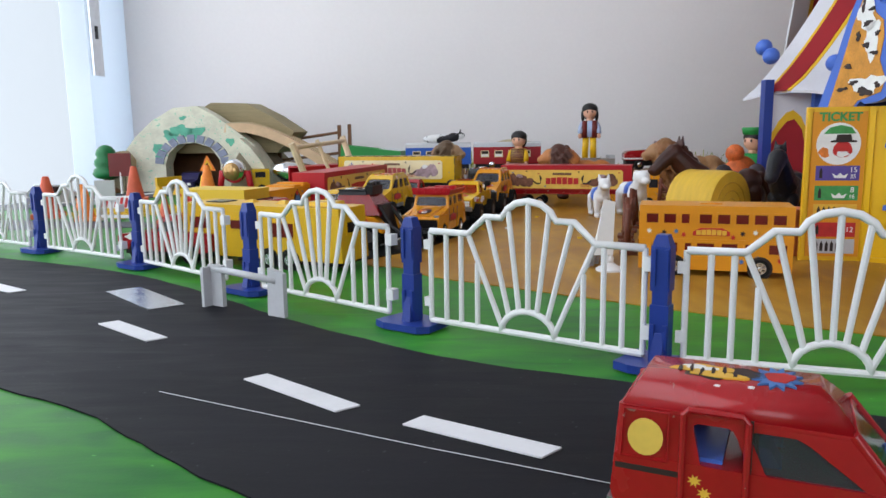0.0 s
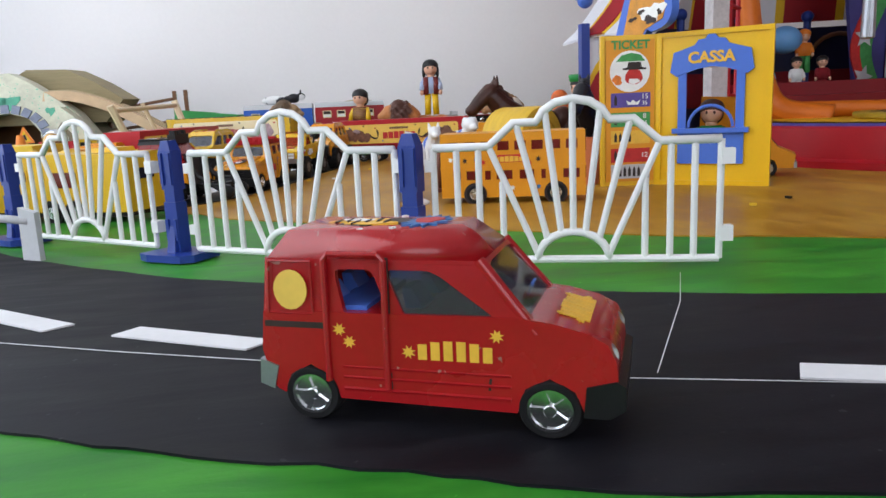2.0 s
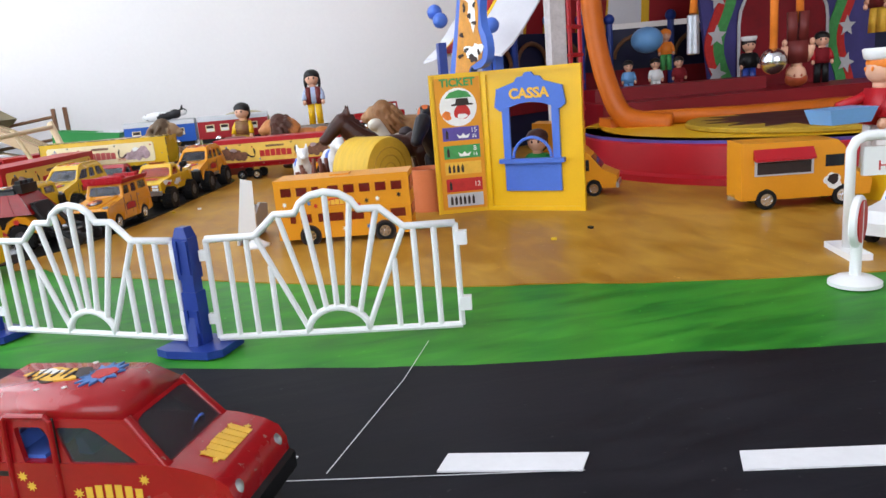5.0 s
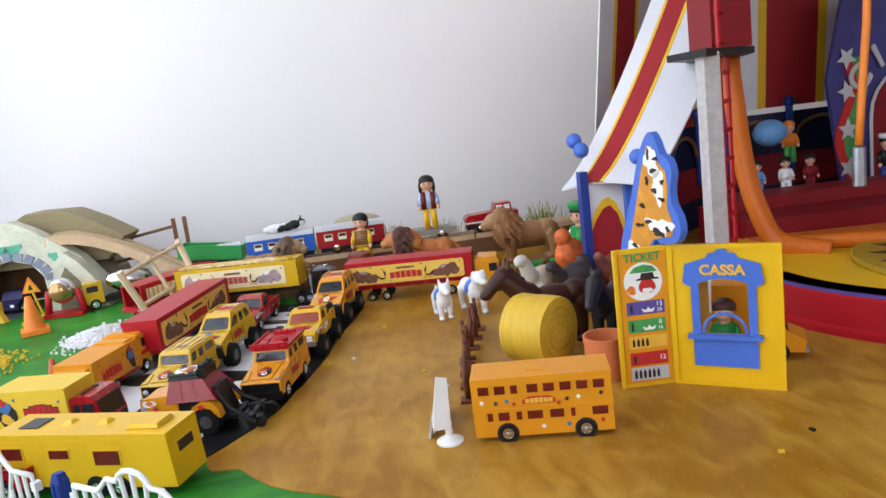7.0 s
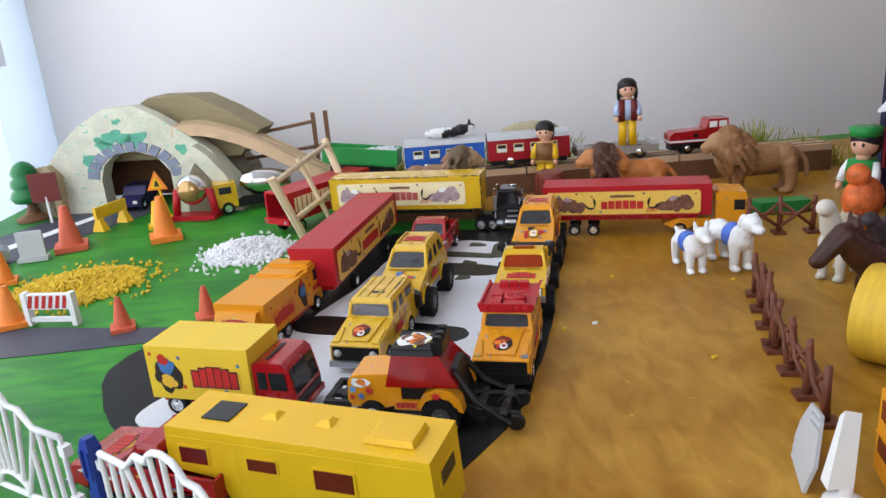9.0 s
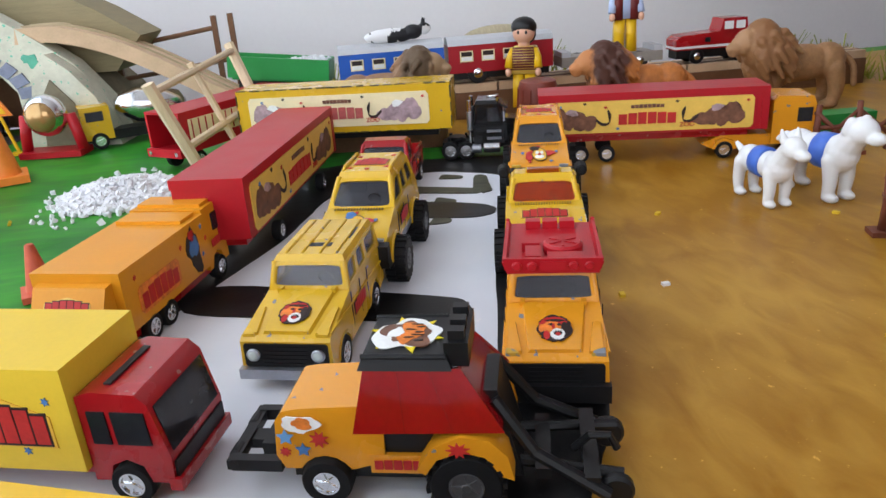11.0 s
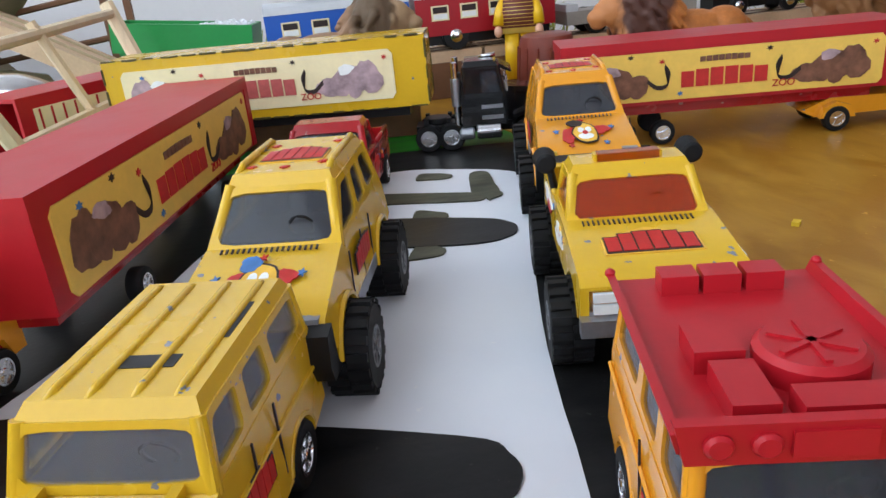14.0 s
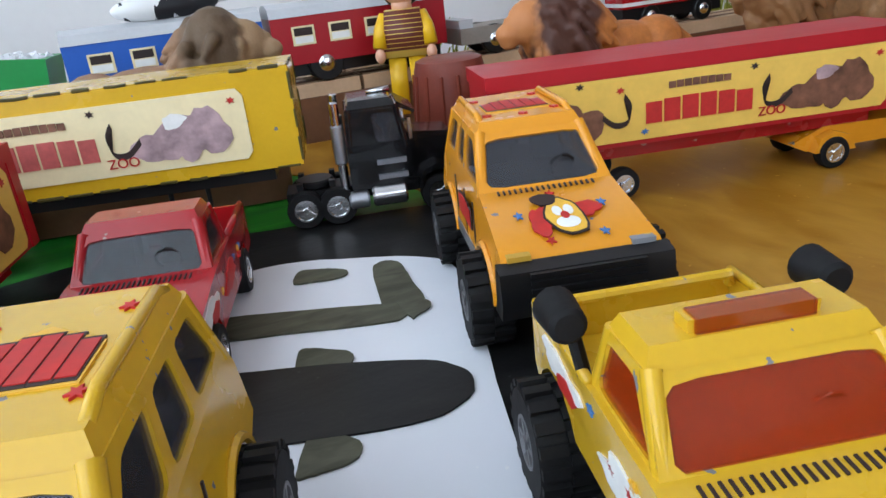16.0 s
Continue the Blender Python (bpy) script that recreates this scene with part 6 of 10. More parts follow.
    part("emblem", plate(B(), q, blob(0.50, 0.36, 0.12, 0.10, 17, 20, 0.3), 0.78), PRINT_WHITE, v)
    for k in range(7):
        part("emblem", plate(B(), q, blob(0.28 + 0.07 * k, 0.62 + 0.08 * math.sin(k * 2.3), 0.016, 0.07, 70 + k, 12, 0.4), 0.8), PRINT_DARK, v)
    for s in (-1, 1):
        guard = [(-29, 12), (-27.5, 19), (-23, 23.5), (-16, 24.5), (-9, 21), (-5, 14.5), (-7, 13), (-10, 17.5), (-16, 20.0), (-22, 18.6), (-26, 13)]
        part("mudguard", prism(B(), guard, s * 13.5 - 4.5, s * 13.5 + 4.5, 1.0), ORANGE, v, "", "edges")
        q = sides(6, 33, 12.6, 10, 28)[0 if s < 0 else 1]
        f = (lambda a: a) if s < 0 else (lambda a: 1 - a)
        for a, c, m, k in ((0.55, 0.52, PRINT_RED, 0.10), (0.72, 0.34, PRINT_BLUE, 0.08), (0.88, 0.55, SKY_BLUE, 0.09), (0.90, 0.30, PRINT_RED, 0.06)):
            part("star", plate(B(), q, star(f(a), c, k, k * 1.5, 8 if m is PRINT_RED else 5, 0.5), 0.4), m, v)
        part("emblem", plate(B(), q, blob(f(0.72), 0.76, 0.17, 0.15, 4), 0.1), PRINT_WHITE, v)
        part("emblem", plate(B(), q, blob(f(0.70), 0.78, 0.10, 0.09, 5), 0.3), PRINT_ORANGE, v)
        qq = sides(-9, 8, 13.1, 9.5, 15)[0 if s < 0 else 1]
        part("lettering", bars(B(), qq, 0.06, 0.94, 0.25, 0.72, 6, 0.05, 0.4), PRINT_RED, v)
        part("star", plate(B(), sides(-29, -5, 18.0, 12, 24)[0 if s < 0 else 1], star(0.56 if s < 0 else 0.44, 0.72, 0.13, 0.2, 9, 0.5), 0.3), PRINT_RED, v)
    # front frame
    for s in (-1, 1):
        part("frame_rail", box(B(), 32, 46, s * 11.5 - 1.4, s * 11.5 + 1.4, 9, 12.5, 0.6), BLACK, v)
        part("roller", cyl(B(), (46, s * 7, 10.8), 1.9, 5, "y", 12, None, 0.4), BLACK, v)
    part("cross_bar", box(B(), 44, 47, -13, 13, 9.4, 12.2, 0.6), BLACK, v)
    part("frame_block", box(B(), 31, 40, -5, 5, 8, 12, 0.7), BLACK, v)
    part("frame_block", box(B(), 39, 45, -2.6, 2.6, 8.6, 11.5, 0.5), BLACK, v)
    # rear hoist
    part("hoist_post", hexa(B(), [(-31, -11, 8), (-24, -11, 8), (-24, 11, 8), (-31, 11, 8), (-25, -9, 32), (-21, -9, 32), (-21, 9, 32), (-25, 9, 32)], 0.8), BLACK, v)
    for y0, tip in ((-12, -15), (12, 15)):
        part("hoist_arm", rod(B(), [(-24, y0 * 0.8, 30), (-34, y0, 16), (-52, tip, 6)], 1.7, 8), BLACK, v)
        part("hoist_arm", rod(B(), [(-30, y0 * 0.6, 10), (-56, tip * 0.7, 9)], 1.5, 8), BLACK, v)
        part("hoist_wheel", cyl(B(), (-54, tip * 0.8, 5.4), 4.6, 3.4, "y", 18, None, 0.8), BLACK, v, "", "edges")
    for x0, w in ((-36, 12), (-48, 15)):
        part("hoist_beam", box(B(), x0 - 2, x0 + 2, -w, w, 8, 11, 0.7), BLACK, v)
    part("hoist_hook", rod(B(), [(-44, 2, 10), (-48, 3, 15), (-53, 3, 15), (-55, 3, 11)], 1.1, 8), BLACK, v)
    t, k = wheel_meshes(9.4, 7.4, 4.6, 16, 5)
    wheel_pair(v, t, k, [(-17, s * 14.5, 9.4) for s in (-1, 1)], lambda y: y)
    t, k = wheel_meshes(6.8, 5.5, 3.7, 0, 5)
    wheel_pair(v, t, k, [(20, s * 11.8, 6.8) for s in (-1, 1)], lambda y: y)


wheel_loader(-0.0335, 0.5560, 163)


def double_decker(x, y, turn):
    v = thing("double_decker_bus", pose(x, y, 0.0006, 0, 0, turn), "orange die-cast double-decker bus with red windows and printed stars", "toy bus")
    L, W, H = 42, 14.5, 41
    part("body", box(B(), -L, L, -W, W, 3.5, H, 2.2), ORANGE_BOX, v, "", "edges")
    part("belt", box(B(), -L - 0.4, L + 0.4, -W - 0.4, W + 0.4, 20.6, 21.6, 0.3), ORANGE_BOX, v)
    for n_side, q in enumerate(sides(-L, L, W, 3.5, H)):
        f = (lambda a: a) if n_side == 0 else (lambda a: 1 - a)
        for i in range(8):
            a = 0.05 + i * 0.117
            wd = 0.078 if i not in (2,) else 0.05
            u0, u1 = sorted((f(a), f(a + wd)))
            w = part("window", plate(B(), q, rect(u0 - 0.01, u1 + 0.01, 0.70, 0.90), 0.35, 0.5), ORANGE_BOX, v)
            part("pane", plate(B(), q, rect(u0, u1, 0.73, 0.87), 0.5, 0.3), RED_WINDOW, w)
        for a, b in ((0.1, 0.14), (0.18, 0.26), (0.31, 0.35), (0.39, 0.5), (0.55, 0.65), (0.7, 0.73), (0.85, 0.96)):
            u0, u1 = sorted((f(a), f(b)))
            w = part("window", plate(B(), q, rect(u0 - 0.01, u1 + 0.01, 0.25, 0.45), 0.35, 0.5), ORANGE_BOX, v)
            part("pane", plate(B(), q, rect(u0, u1, 0.28, 0.42), 0.5, 0.3), RED_WINDOW, w)
        u0, u1 = sorted((f(0.36), f(0.60)))
        part("plaque", plate(B(), q, [(u0, 0.54), (u1, 0.54), (u1, 0.6), (u0 + (u1 - u0) * 0.8, 0.66), (u0 + (u1 - u0) * 0.2, 0.66), (u0, 0.6)], 0.3), PRINT_RED, v)
        part("lettering", bars(B(), q, u0 + 0.02, u1 - 0.02, 0.55, 0.62, 6, 0.02, 0.45), GOLD, v)
        for i, (a, c) in enumerate(((0.07, 0.6), (0.17, 0.58), (0.25, 0.6), (0.3, 0.55), (0.68, 0.58), (0.76, 0.6), (0.92, 0.64), (0.78, 0.2), (0.92, 0.18), (0.3, 0.1), (0.5, 0.14), (0.1, 0.38), (0.68, 0.15), (0.62, 0.52))):
            part("star", plate(B(), q, star(f(a), c, 0.02, 0.05, 6), 0.3), (PRINT_WHITE, PRINT_DARK, PRINT_BLUE, PRINT_RED, PRINT_DARK)[i % 5], v)
    for s in (-1, 1):
        e = [(s * L, s * -W, 3.5), (s * L, s * W, 3.5), (s * L, s * W, H), (s * L, s * -W, H)]
        part("window", plate(B(), e, rect(0.12, 0.88, 0.68, 0.9), 0.5, 0.5), RED_WINDOW, v)
        part("window", plate(B(), e, rect(0.12, 0.88, 0.26, 0.46), 0.5, 0.5), RED_WINDOW, v)
    part("roof_hatch", box(B(), -8, 4, -5, 5, H - 0.3, H + 0.8, 0.3), ORANGE_BOX, v)
    for cx in (-22, 25):
        for s in (-1, 1):
            part("arch", cyl(B(), (cx, s * (W - 0.2), 5.5), 6.8, 1.2, "y", 24), PRINT_DARK, v)
    wheels(v, 5.6, 4.0, (-22, 25), W - 1.1, 0, None, 6)


double_decker(0.194, 0.443, -16.5)


def post_van(x, y, turn):
    """The red van: tall rounded body, open sliding door, blue seats, emblems."""
    v = thing("van", pose(x, y, 0.0006, 0, 0, turn) @ Matrix.Diagonal((0.955, 1.0, 0.9, 1)), "scratched red die-cast van with an open side door, blue seats", "toy car")
    W = 13.5
    low = [(-32, 7.5), (-31, 6.4), (-29.5, 5.6), (-28, 9.8), (-23.5, 12.2), (-19, 9.8), (-17.5, 5.2), (17.5, 4.8), (19, 9.8), (23.5, 12.2), (28, 9.8), (29.5, 6), (34.0, 6.5), (35.6, 10), (35.2, 16.0), (33.6, 19.4), (30.0, 21.4), (24, 23.0), (18, 23.8), (-33.2, 23.4), (-33.9, 15)]
    part("body", shell(low, W, 17, 0.03, 2.6), RED, v, "", "edges")
    panes = [(0.0, 0.30, None, ""), (0.30, 0.515, [(0.10, 0.08), (0.90, 0.08), (0.90, 0.84), (0.10, 0.84)], ""),
             (0.515, 1.0, [(0.07, 0.08), (0.76, 0.08), (0.70, 0.30), (0.54, 0.74), (0.46, 0.84), (0.07, 0.84)], "side_window")]
    greenhouse(v, RED, SMOKE, 21.5, 34.4, 22.0, 11.4, -33.4, -32.6, W - 0.5, W - 1.7, panes, rect(0.06, 0.94, 0.06, 0.94), rect(0.14, 0.86, 0.16, 0.84), 5.2, 3.0, MID_BLUE, 3.6)
    part("dashboard", box(B(), 14, 20, -W + 2.5, W - 2.5, 19, 23.5, 1.0), MID_BLUE, v, "blue dashboard")
    part("bench", box(B(), -20, -12, -W + 2.5, W - 2.5, 18, 24.5, 1.0), MID_BLUE, v, "blue rear bench")
    hq = [(32.5, -W + 1, 20.4), (32.5, W - 1, 20.4), (22, W - 1, 23.4), (22, -W + 1, 23.4)]
    part("lettering", bars(B(), hq, 0.22, 0.78, 0.25, 0.72, 6, 0.12, 0.6), GOLD, v)
    for i, (a, c) in enumerate(((0.2, 0.4), (0.8, 0.4), (0.25, 0.75), (0.75, 0.75))):
        part("star", plate(B(), hq, star(a, c, 0.05, 0.08), 0.6), GOLD, v)
    for s in (-1, 1):
        f = (lambda a: (a + 36) / 72) if s < 0 else (lambda a: 1 - (a + 36) / 72)
        g = lambda z: (z - 4) / 36
        zz = lambda pts: [(f(a), g(b)) for a, b in (pts if s < 0 else pts[::-1])]
        q = [(-36, -W, 4), (36, -W, 4), (36, -W + 1.2, 40), (-36, -W + 1.2, 40)] if s < 0 else [(36, W, 4), (-36, W, 4), (-36, W - 1.2, 40), (36, W - 1.2, 40)]
        part("door_frame", rod(B(), [tuple(on(q, a, b, 0.3)) for a, b in zz([(-19.6, 9), (-19.6, 34.4), (-18.6, 35.6), (-8.4, 35.6), (-7.4, 34.4), (-7.4, 8)])], 0.7, 8), RED, v)
        part("door_seam", plate(B(), q, zz([(-7.1, 8), (-6.5, 8), (-6.5, 35), (-7.1, 35)]), 0.25), PRINT_DARK, v)
        part("door_seam", plate(B(), q, zz([(12.2, 9), (12.7, 9), (14.2, 22), (13.7, 22)]), 0.25), PRINT_DARK, v)
        part("sliding_rail", plate(B(), q, zz([(-33, 20), (-20, 20), (-20, 21.3), (-33, 21.3)]), 0.35), PRINT_DARK, v)
        part("side_emblem", plate(B(), q, [(f(-27 + 3.6 * math.cos(t)) , g(28 + 4.2 * math.sin(t))) for t in [s * -2 * math.pi * k / 20 for k in range(20)]], 0.35), LABEL, v)
        rr = zz([(-32, 23), (-22.5, 23), (-22.5, 34), (-31.5, 34)])
        part("panel_groove", rod(B(), [tuple(on(q, a, b, 0.1)) for a, b in rr], 0.35, 5, closed=True), RED, v)
        part("lettering", bars(B(), q, *sorted((f(-1.5), f(13.5))), g(14.6), g(17.6), 6, 0.035, 0.4, 0.3), GOLD, v)
        for a, b in ((-15, 17.5), (-3, 16), (14, 20), (-17, 20)):
            part("star", plate(B(), q, star(f(a), g(b), 0.02, 0.04, 8, 0.5), 0.35), GOLD, v)
        for z in (7.5, 10, 12.2):
            part("moulding", rod(B(), [tuple(on(q, a, b, 0.1)) for a, b in zz([(-16.5, z), (16.5, z)])], 0.4, 5), RED, v)
        hl = part("headlight", ball(B(), (31.4, s * (W - 3.6), 16.2), 3.4, (1.15, 0.95, 0.95), 18), STEEL, v, "faceted clear headlight", True)
        part("lens", ball(B(), (32.2, s * (W - 3.4), 16.2), 2.7, (1.2, 0.95, 0.95), 16), HEADLAMP, hl, "", True)
    part("front_bumper", prism(B(), [(29.5, 5), (34, 5), (36.8, 7), (36.8, 11.5), (35.2, 12.5), (30, 11)], -W - 0.4, W + 0.4, 0.8), BLACK, v, "black front bumper", "edges")
    part("rear_bumper", prism(B(), [(-34.8, 7.5), (-31.8, 6.4), (-30.5, 11.5), (-34.4, 13)], -W - 0.3, W + 0.3, 1.2), STEEL, v, "worn silver rear bumper", "edges")
    roof = [(-30, -10.5, 39), (2, -10.5, 39.9), (2, 10.5, 39.9), (-30, 10.5, 39)]
    part("print", plate(B(), roof, blob(0.45, 0.55, 0.28, 0.22, 4, 40, 0.45), 0.35, 0.5), PRINT_DARK, v)
    part("print", plate(B(), roof, blob(0.42, 0.55, 0.23, 0.15, 5, 40, 0.5), 0.5, 0.5), GOLD, v)
    part("print", plate(B(), roof, star(0.84, 0.55, 0.16, 0.34, 12, 0.6), 0.35, 0.5), PRINT_BLUE, v)
    part("print", plate(B(), roof, blob(0.86, 0.55, 0.08, 0.16, 8), 0.5, 0.5), PRINT_RED, v)
    part("print", plate(B(), roof, blob(0.36, 0.62, 0.10, 0.07, 9, 30, 0.5), 0.62, 0.4), PRINT_WHITE, v)
    for k in range(6):
        part("print", plate(B(), roof, blob(0.24 + 0.07 * k, 0.55 + 0.05 * math.sin(k * 2.1), 0.012, 0.10, 60 + k, 14, 0.4), 0.68, 0.4), PRINT_DARK, v)
    for a, b in ((0.1, 0.2), (0.5, 0.15), (0.12, 0.85), (0.62, 0.88), (0.7, 0.2)):
        part("star", plate(B(), roof, star(a, b, 0.022, 0.035, 6), 0.4, 0.4), PRINT_WHITE, v)
    wheels(v, 5.9, 4.6, (-23.5, 23.5), W - 1.9, 0, 4.4, 5)


post_van(0.1055, 0.1495, -25.2)


# ---- ticket booth ----
bt = thing("ticket_booth", pose(0.2985, 0.4735, 0.0006), "folding yellow plastic ticket booth with a blue cash window", "toy booth")


def booth_wing(name, a, b, H, material):
    """A wing of the booth standing between two places on the ground; gives its outer face."""
    a, b = Vector((*a, 0)), Vector((*b, 0))
    d = (b - a).normalized() * 1.0
    nrm = Vector((d.y, -d.x, 0))
    bk = -nrm * 2.2
    bm = hexa(B(), [a, b, b + bk, a + bk, a + Vector((0, 0, H)), b + Vector((0, 0, H)), b + bk + Vector((0, 0, H)), a + bk + Vector((0, 0, H))], 0.5)
    part(name, bm, material, bt)
    return [a, b, b + Vector((0, 0, H)), a + Vector((0, 0, H))], d, nrm


fq, fd, fn = booth_wing("price_wing", (-36, 5.5), (-0.5, -0.5), 97, YELLOW_SMOOTH)
part("price_board", plate(B(), fq, rect(0.10, 0.97, 0.03, 0.97), 0.8, 0.6), ORANGE_BOX, bt, "orange price board")
hinge = rod(B(), [(0, -0.2, 0), (0, -0.2, 97)], 1.1, 8)
part("hinge", hinge, YELLOW_SMOOTH, bt)
part("frame_rib", plate(B(), fq, rect(0.0, 0.06, 0.0, 1.0), 1.6, 1.6), YELLOW_SMOOTH, bt)


def face_pose(q, u, v, out):
    a, b, c, d = [Vector(p) for p in q]
    ux, uz = (b - a).normalized(), Vector((0, 0, 1))
    m = Matrix((ux, uz, ux.cross(uz))).transposed().to_4x4()
    m.translation = on(q, u, v, out) * 0.001
    return m


words("lettering", "TICKET", 7.4, face_pose(fq, 0.54, 0.935, 0.95), PRINT_GREEN, bt, 0.2, "green lettering", 0.25)
part("sign_disc", plate(B(), fq, disc(0.53, 0.765, 0.36, 0.135, 28), 1.1), PRINT_WHITE, bt, "white round picture panel")
part("print", plate(B(), fq, [(0.28, 0.83), (0.8, 0.83), (0.72, 0.87), (0.55, 0.885), (0.38, 0.87)], 1.3), PRINT_GREEN, bt)
part("print", plate(B(), fq, blob(0.6, 0.73, 0.15, 0.055, 3, 20, 0.1), 1.3), PRINT_RED, bt)
part("print", plate(B(), fq, [(0.4, 0.775), (0.82, 0.775), (0.82, 0.785), (0.74, 0.79), (0.72, 0.825), (0.5, 0.825), (0.48, 0.79), (0.4, 0.785)], 1.45), PRINT_DARK, bt)
part("print", plate(B(), fq, blob(0.6, 0.70, 0.09, 0.02, 4), 1.5), PRINT_WHITE, bt)
part("print", plate(B(), fq, blob(0.3, 0.71, 0.09, 0.03, 5), 1.3), PRINT_ORANGE, bt)
for k, (m_, lo, top, big, small) in enumerate(((PRINT_PURPLE, 0.53, 0.625, "15", "35"), (PRINT_GREEN, 0.40, 0.495, "8", "16"), (GOLD, 0.285, 0.375, "", ""), (PRINT_RED, 0.16, 0.255, "12", ""), (GREY_PLASTIC, 0.05, 0.145, "", ""))):
    part("price_panel", plate(B(), fq, rect(0.19, 0.90, lo, top), 1.1), m_, bt)
    if big:
        words("lettering", big, 4.6, face_pose(fq, 0.8, (lo + top) / 2 + (0.02 if small else 0), 1.2), PRINT_WHITE, bt)
    if small:
        words("lettering", small, 3.6, face_pose(fq, 0.8, lo + 0.025, 1.2), PRINT_WHITE, bt)
    n_ = (1, 1, 4, 1, 6)[k]
    for i in range(n_):
        u = 0.25 + i * 0.085
        part("print", plate(B(), fq, [(u, lo + 0.015), (u + 0.05, lo + 0.015), (u + 0.05, top - 0.035), (u + 0.025, top - 0.012), (u, top - 0.035)], 1.25), PRINT_DARK, bt)
    if small:
        part("print", plate(B(), fq, [(0.5, lo + 0.015), (0.68, lo + 0.015), (0.72, lo + 0.045), (0.64, lo + 0.03), (0.59, lo + 0.05), (0.54, lo + 0.03), (0.46, lo + 0.045)], 1.25), PRINT_WHITE, bt)

# cash wing with a real opening
ca, cb_ = Vector((0.5, -0.5, 0)), Vector((54, -45, 0))
cd = (cb_ - ca).normalized()
cn = Vector((cd.y, -cd.x, 0))
CW = (cb_ - ca).length
cq = [ca, cb_, cb_ + Vector((0, 0, 97)), ca + Vector((0, 0, 97))]


def wing_block(bm, u0, u1, z0, z1, t0=-2.2, t1=0.0, bevel=0.3):
    p = lambda u, t, z: ca + cd * u + cn * t + Vector((0, 0, z))
    return hexa(bm, [p(u0, t1, z0), p(u1, t1, z0), p(u1, t0, z0), p(u0, t0, z0), p(u0, t1, z1), p(u1, t1, z1), p(u1, t0, z1), p(u0, t0, z1)], bevel)


bm = B()
o0, o1, oz0, oz1 = 17, 51, 36, 74
for a in ((0, o0, 0, 97), (o1, CW, 0, 97), (o0, o1, 0, oz0), (o0, o1, oz1, 97)):
    wing_block(bm, *a, bevel=0)
part("cash_wing", bm, YELLOW_SMOOTH, bt)
for a in ((0, 3, 0, 97), (CW - 3, CW, 0, 97), (3, CW - 3, 94, 97), (3, CW - 3, 0, 3)):
    part("frame_rib", wing_block(B(), *a, t0=-0.2, t1=1.5), YELLOW_SMOOTH, bt)
part("window_frame", wing_block(B(), o0 - 3, o0 + 2, oz0, oz1, 0, 2.2), MID_BLUE, bt)
part("window_frame", wing_block(B(), o1 - 2, o1 + 3, oz0, oz1, 0, 2.2), MID_BLUE, bt)
U = lambda u: u / CW
Z = lambda z: z / 97
part("window_head", plate(B(), cq, [(U(9), Z(72)), (U(13), Z(69)), (U(18), Z(71)), (U(26), Z(73.5)), (U(34), Z(74.5)), (U(42), Z(73.5)), (U(50), Z(71)), (U(55), Z(69)), (U(59), Z(72)), (U(57), Z(84)), (U(44), Z(88)), (U(42), Z(91)), (U(38), Z(91.5)), (U(36), Z(94)),
                                    (U(32), Z(94)), (U(30), Z(91.5)), (U(26), Z(91)), (U(24), Z(88)), (U(11), Z(84))], 2.6, 2.8), MID_BLUE, bt, "blue scrolled window head")
words("lettering", "CASSA", 9.4, face_pose(cq, U(34), Z(80), 2.8), GOLD, bt, 0.5, "raised yellow lettering", 0.3)
part("counter", wing_block(B(), o0 - 6, o1 + 6, oz0 - 2.5, oz0 + 0.5, 0, 5.0), MID_BLUE, bt, "blue counter shelf")
part("counter_panel", wing_block(B(), o0 - 3, o1 + 3, 14, oz0 - 2.5, 0, 1.8), MID_BLUE, bt)
arc = [tuple(ca + cd * (34 + 13.5 * math.cos(a)) + cn * 1.2 + Vector((0, 0, 37 + 13.5 * math.sin(a)))) for a in [math.pi * i / 12 for i in range(13)]]
part("counter_arch", rod(B(), arc, 1.1, 6), MID_BLUE, bt)

# tall tiger board standing behind the booth and leaning over its top
tb = thing("tiger_board", pose(0.2965, 0.4795, 0.0006, 0, 0, -85), "blue cut-out board with an orange and white tiger painting", "sign board")
out = [(-50, 0), (-3, 0), (-3, 60), (-2, 97.6), (6, 98.5), (18, 99.5), (27, 103), (31, 110), (29, 119), (23, 126), (22, 136), (25, 146), (21, 155), (13, 158), (9, 166), (3, 172), (-3, 170), (-10, 162), (-18, 148), (-27, 128), (-38, 108), (-48, 86), (-51, 50)]
part("board", prism(B(), [(p.x, p.z) for p in spline([(x, 0, z) for x, z in out], 2, True)], -2.5, 2.5, 0.8), MID_BLUE, tb, "", "edges")
tq = [(-50, -2.5, 0), (32, -2.5, 0), (32, -2.5, 175), (-50, -2.5, 175)]
TIGER_GOLD = mat("tiger_gold", (0.62, 0.27, 0.035), 0.45, 0, 0.3, 90)
part("painting", plate(B(), tq, [(0.10, 0.42), (0.22, 0.55), (0.36, 0.70), (0.48, 0.84), (0.58, 0.93), (0.66, 0.93), (0.74, 0.87), (0.83, 0.84), (0.85, 0.78), (0.82, 0.71), (0.90, 0.64), (0.86, 0.60), (0.6, 0.575), (0.42, 0.5), (0.3, 0.4)], 0.4), TIGER_GOLD, tb, "golden tiger head")
part("painting", plate(B(), tq, blob(0.64, 0.87, 0.11, 0.05, 5, 24, 0.4), 0.6), PRINT_WHITE, tb)
part("painting", plate(B(), tq, blob(0.72, 0.78, 0.09, 0.055, 6, 24, 0.4), 0.6), PRINT_WHITE, tb)
part("painting", plate(B(), tq, blob(0.70, 0.63, 0.16, 0.035, 8, 24, 0.5), 0.6), PRINT_WHITE, tb)
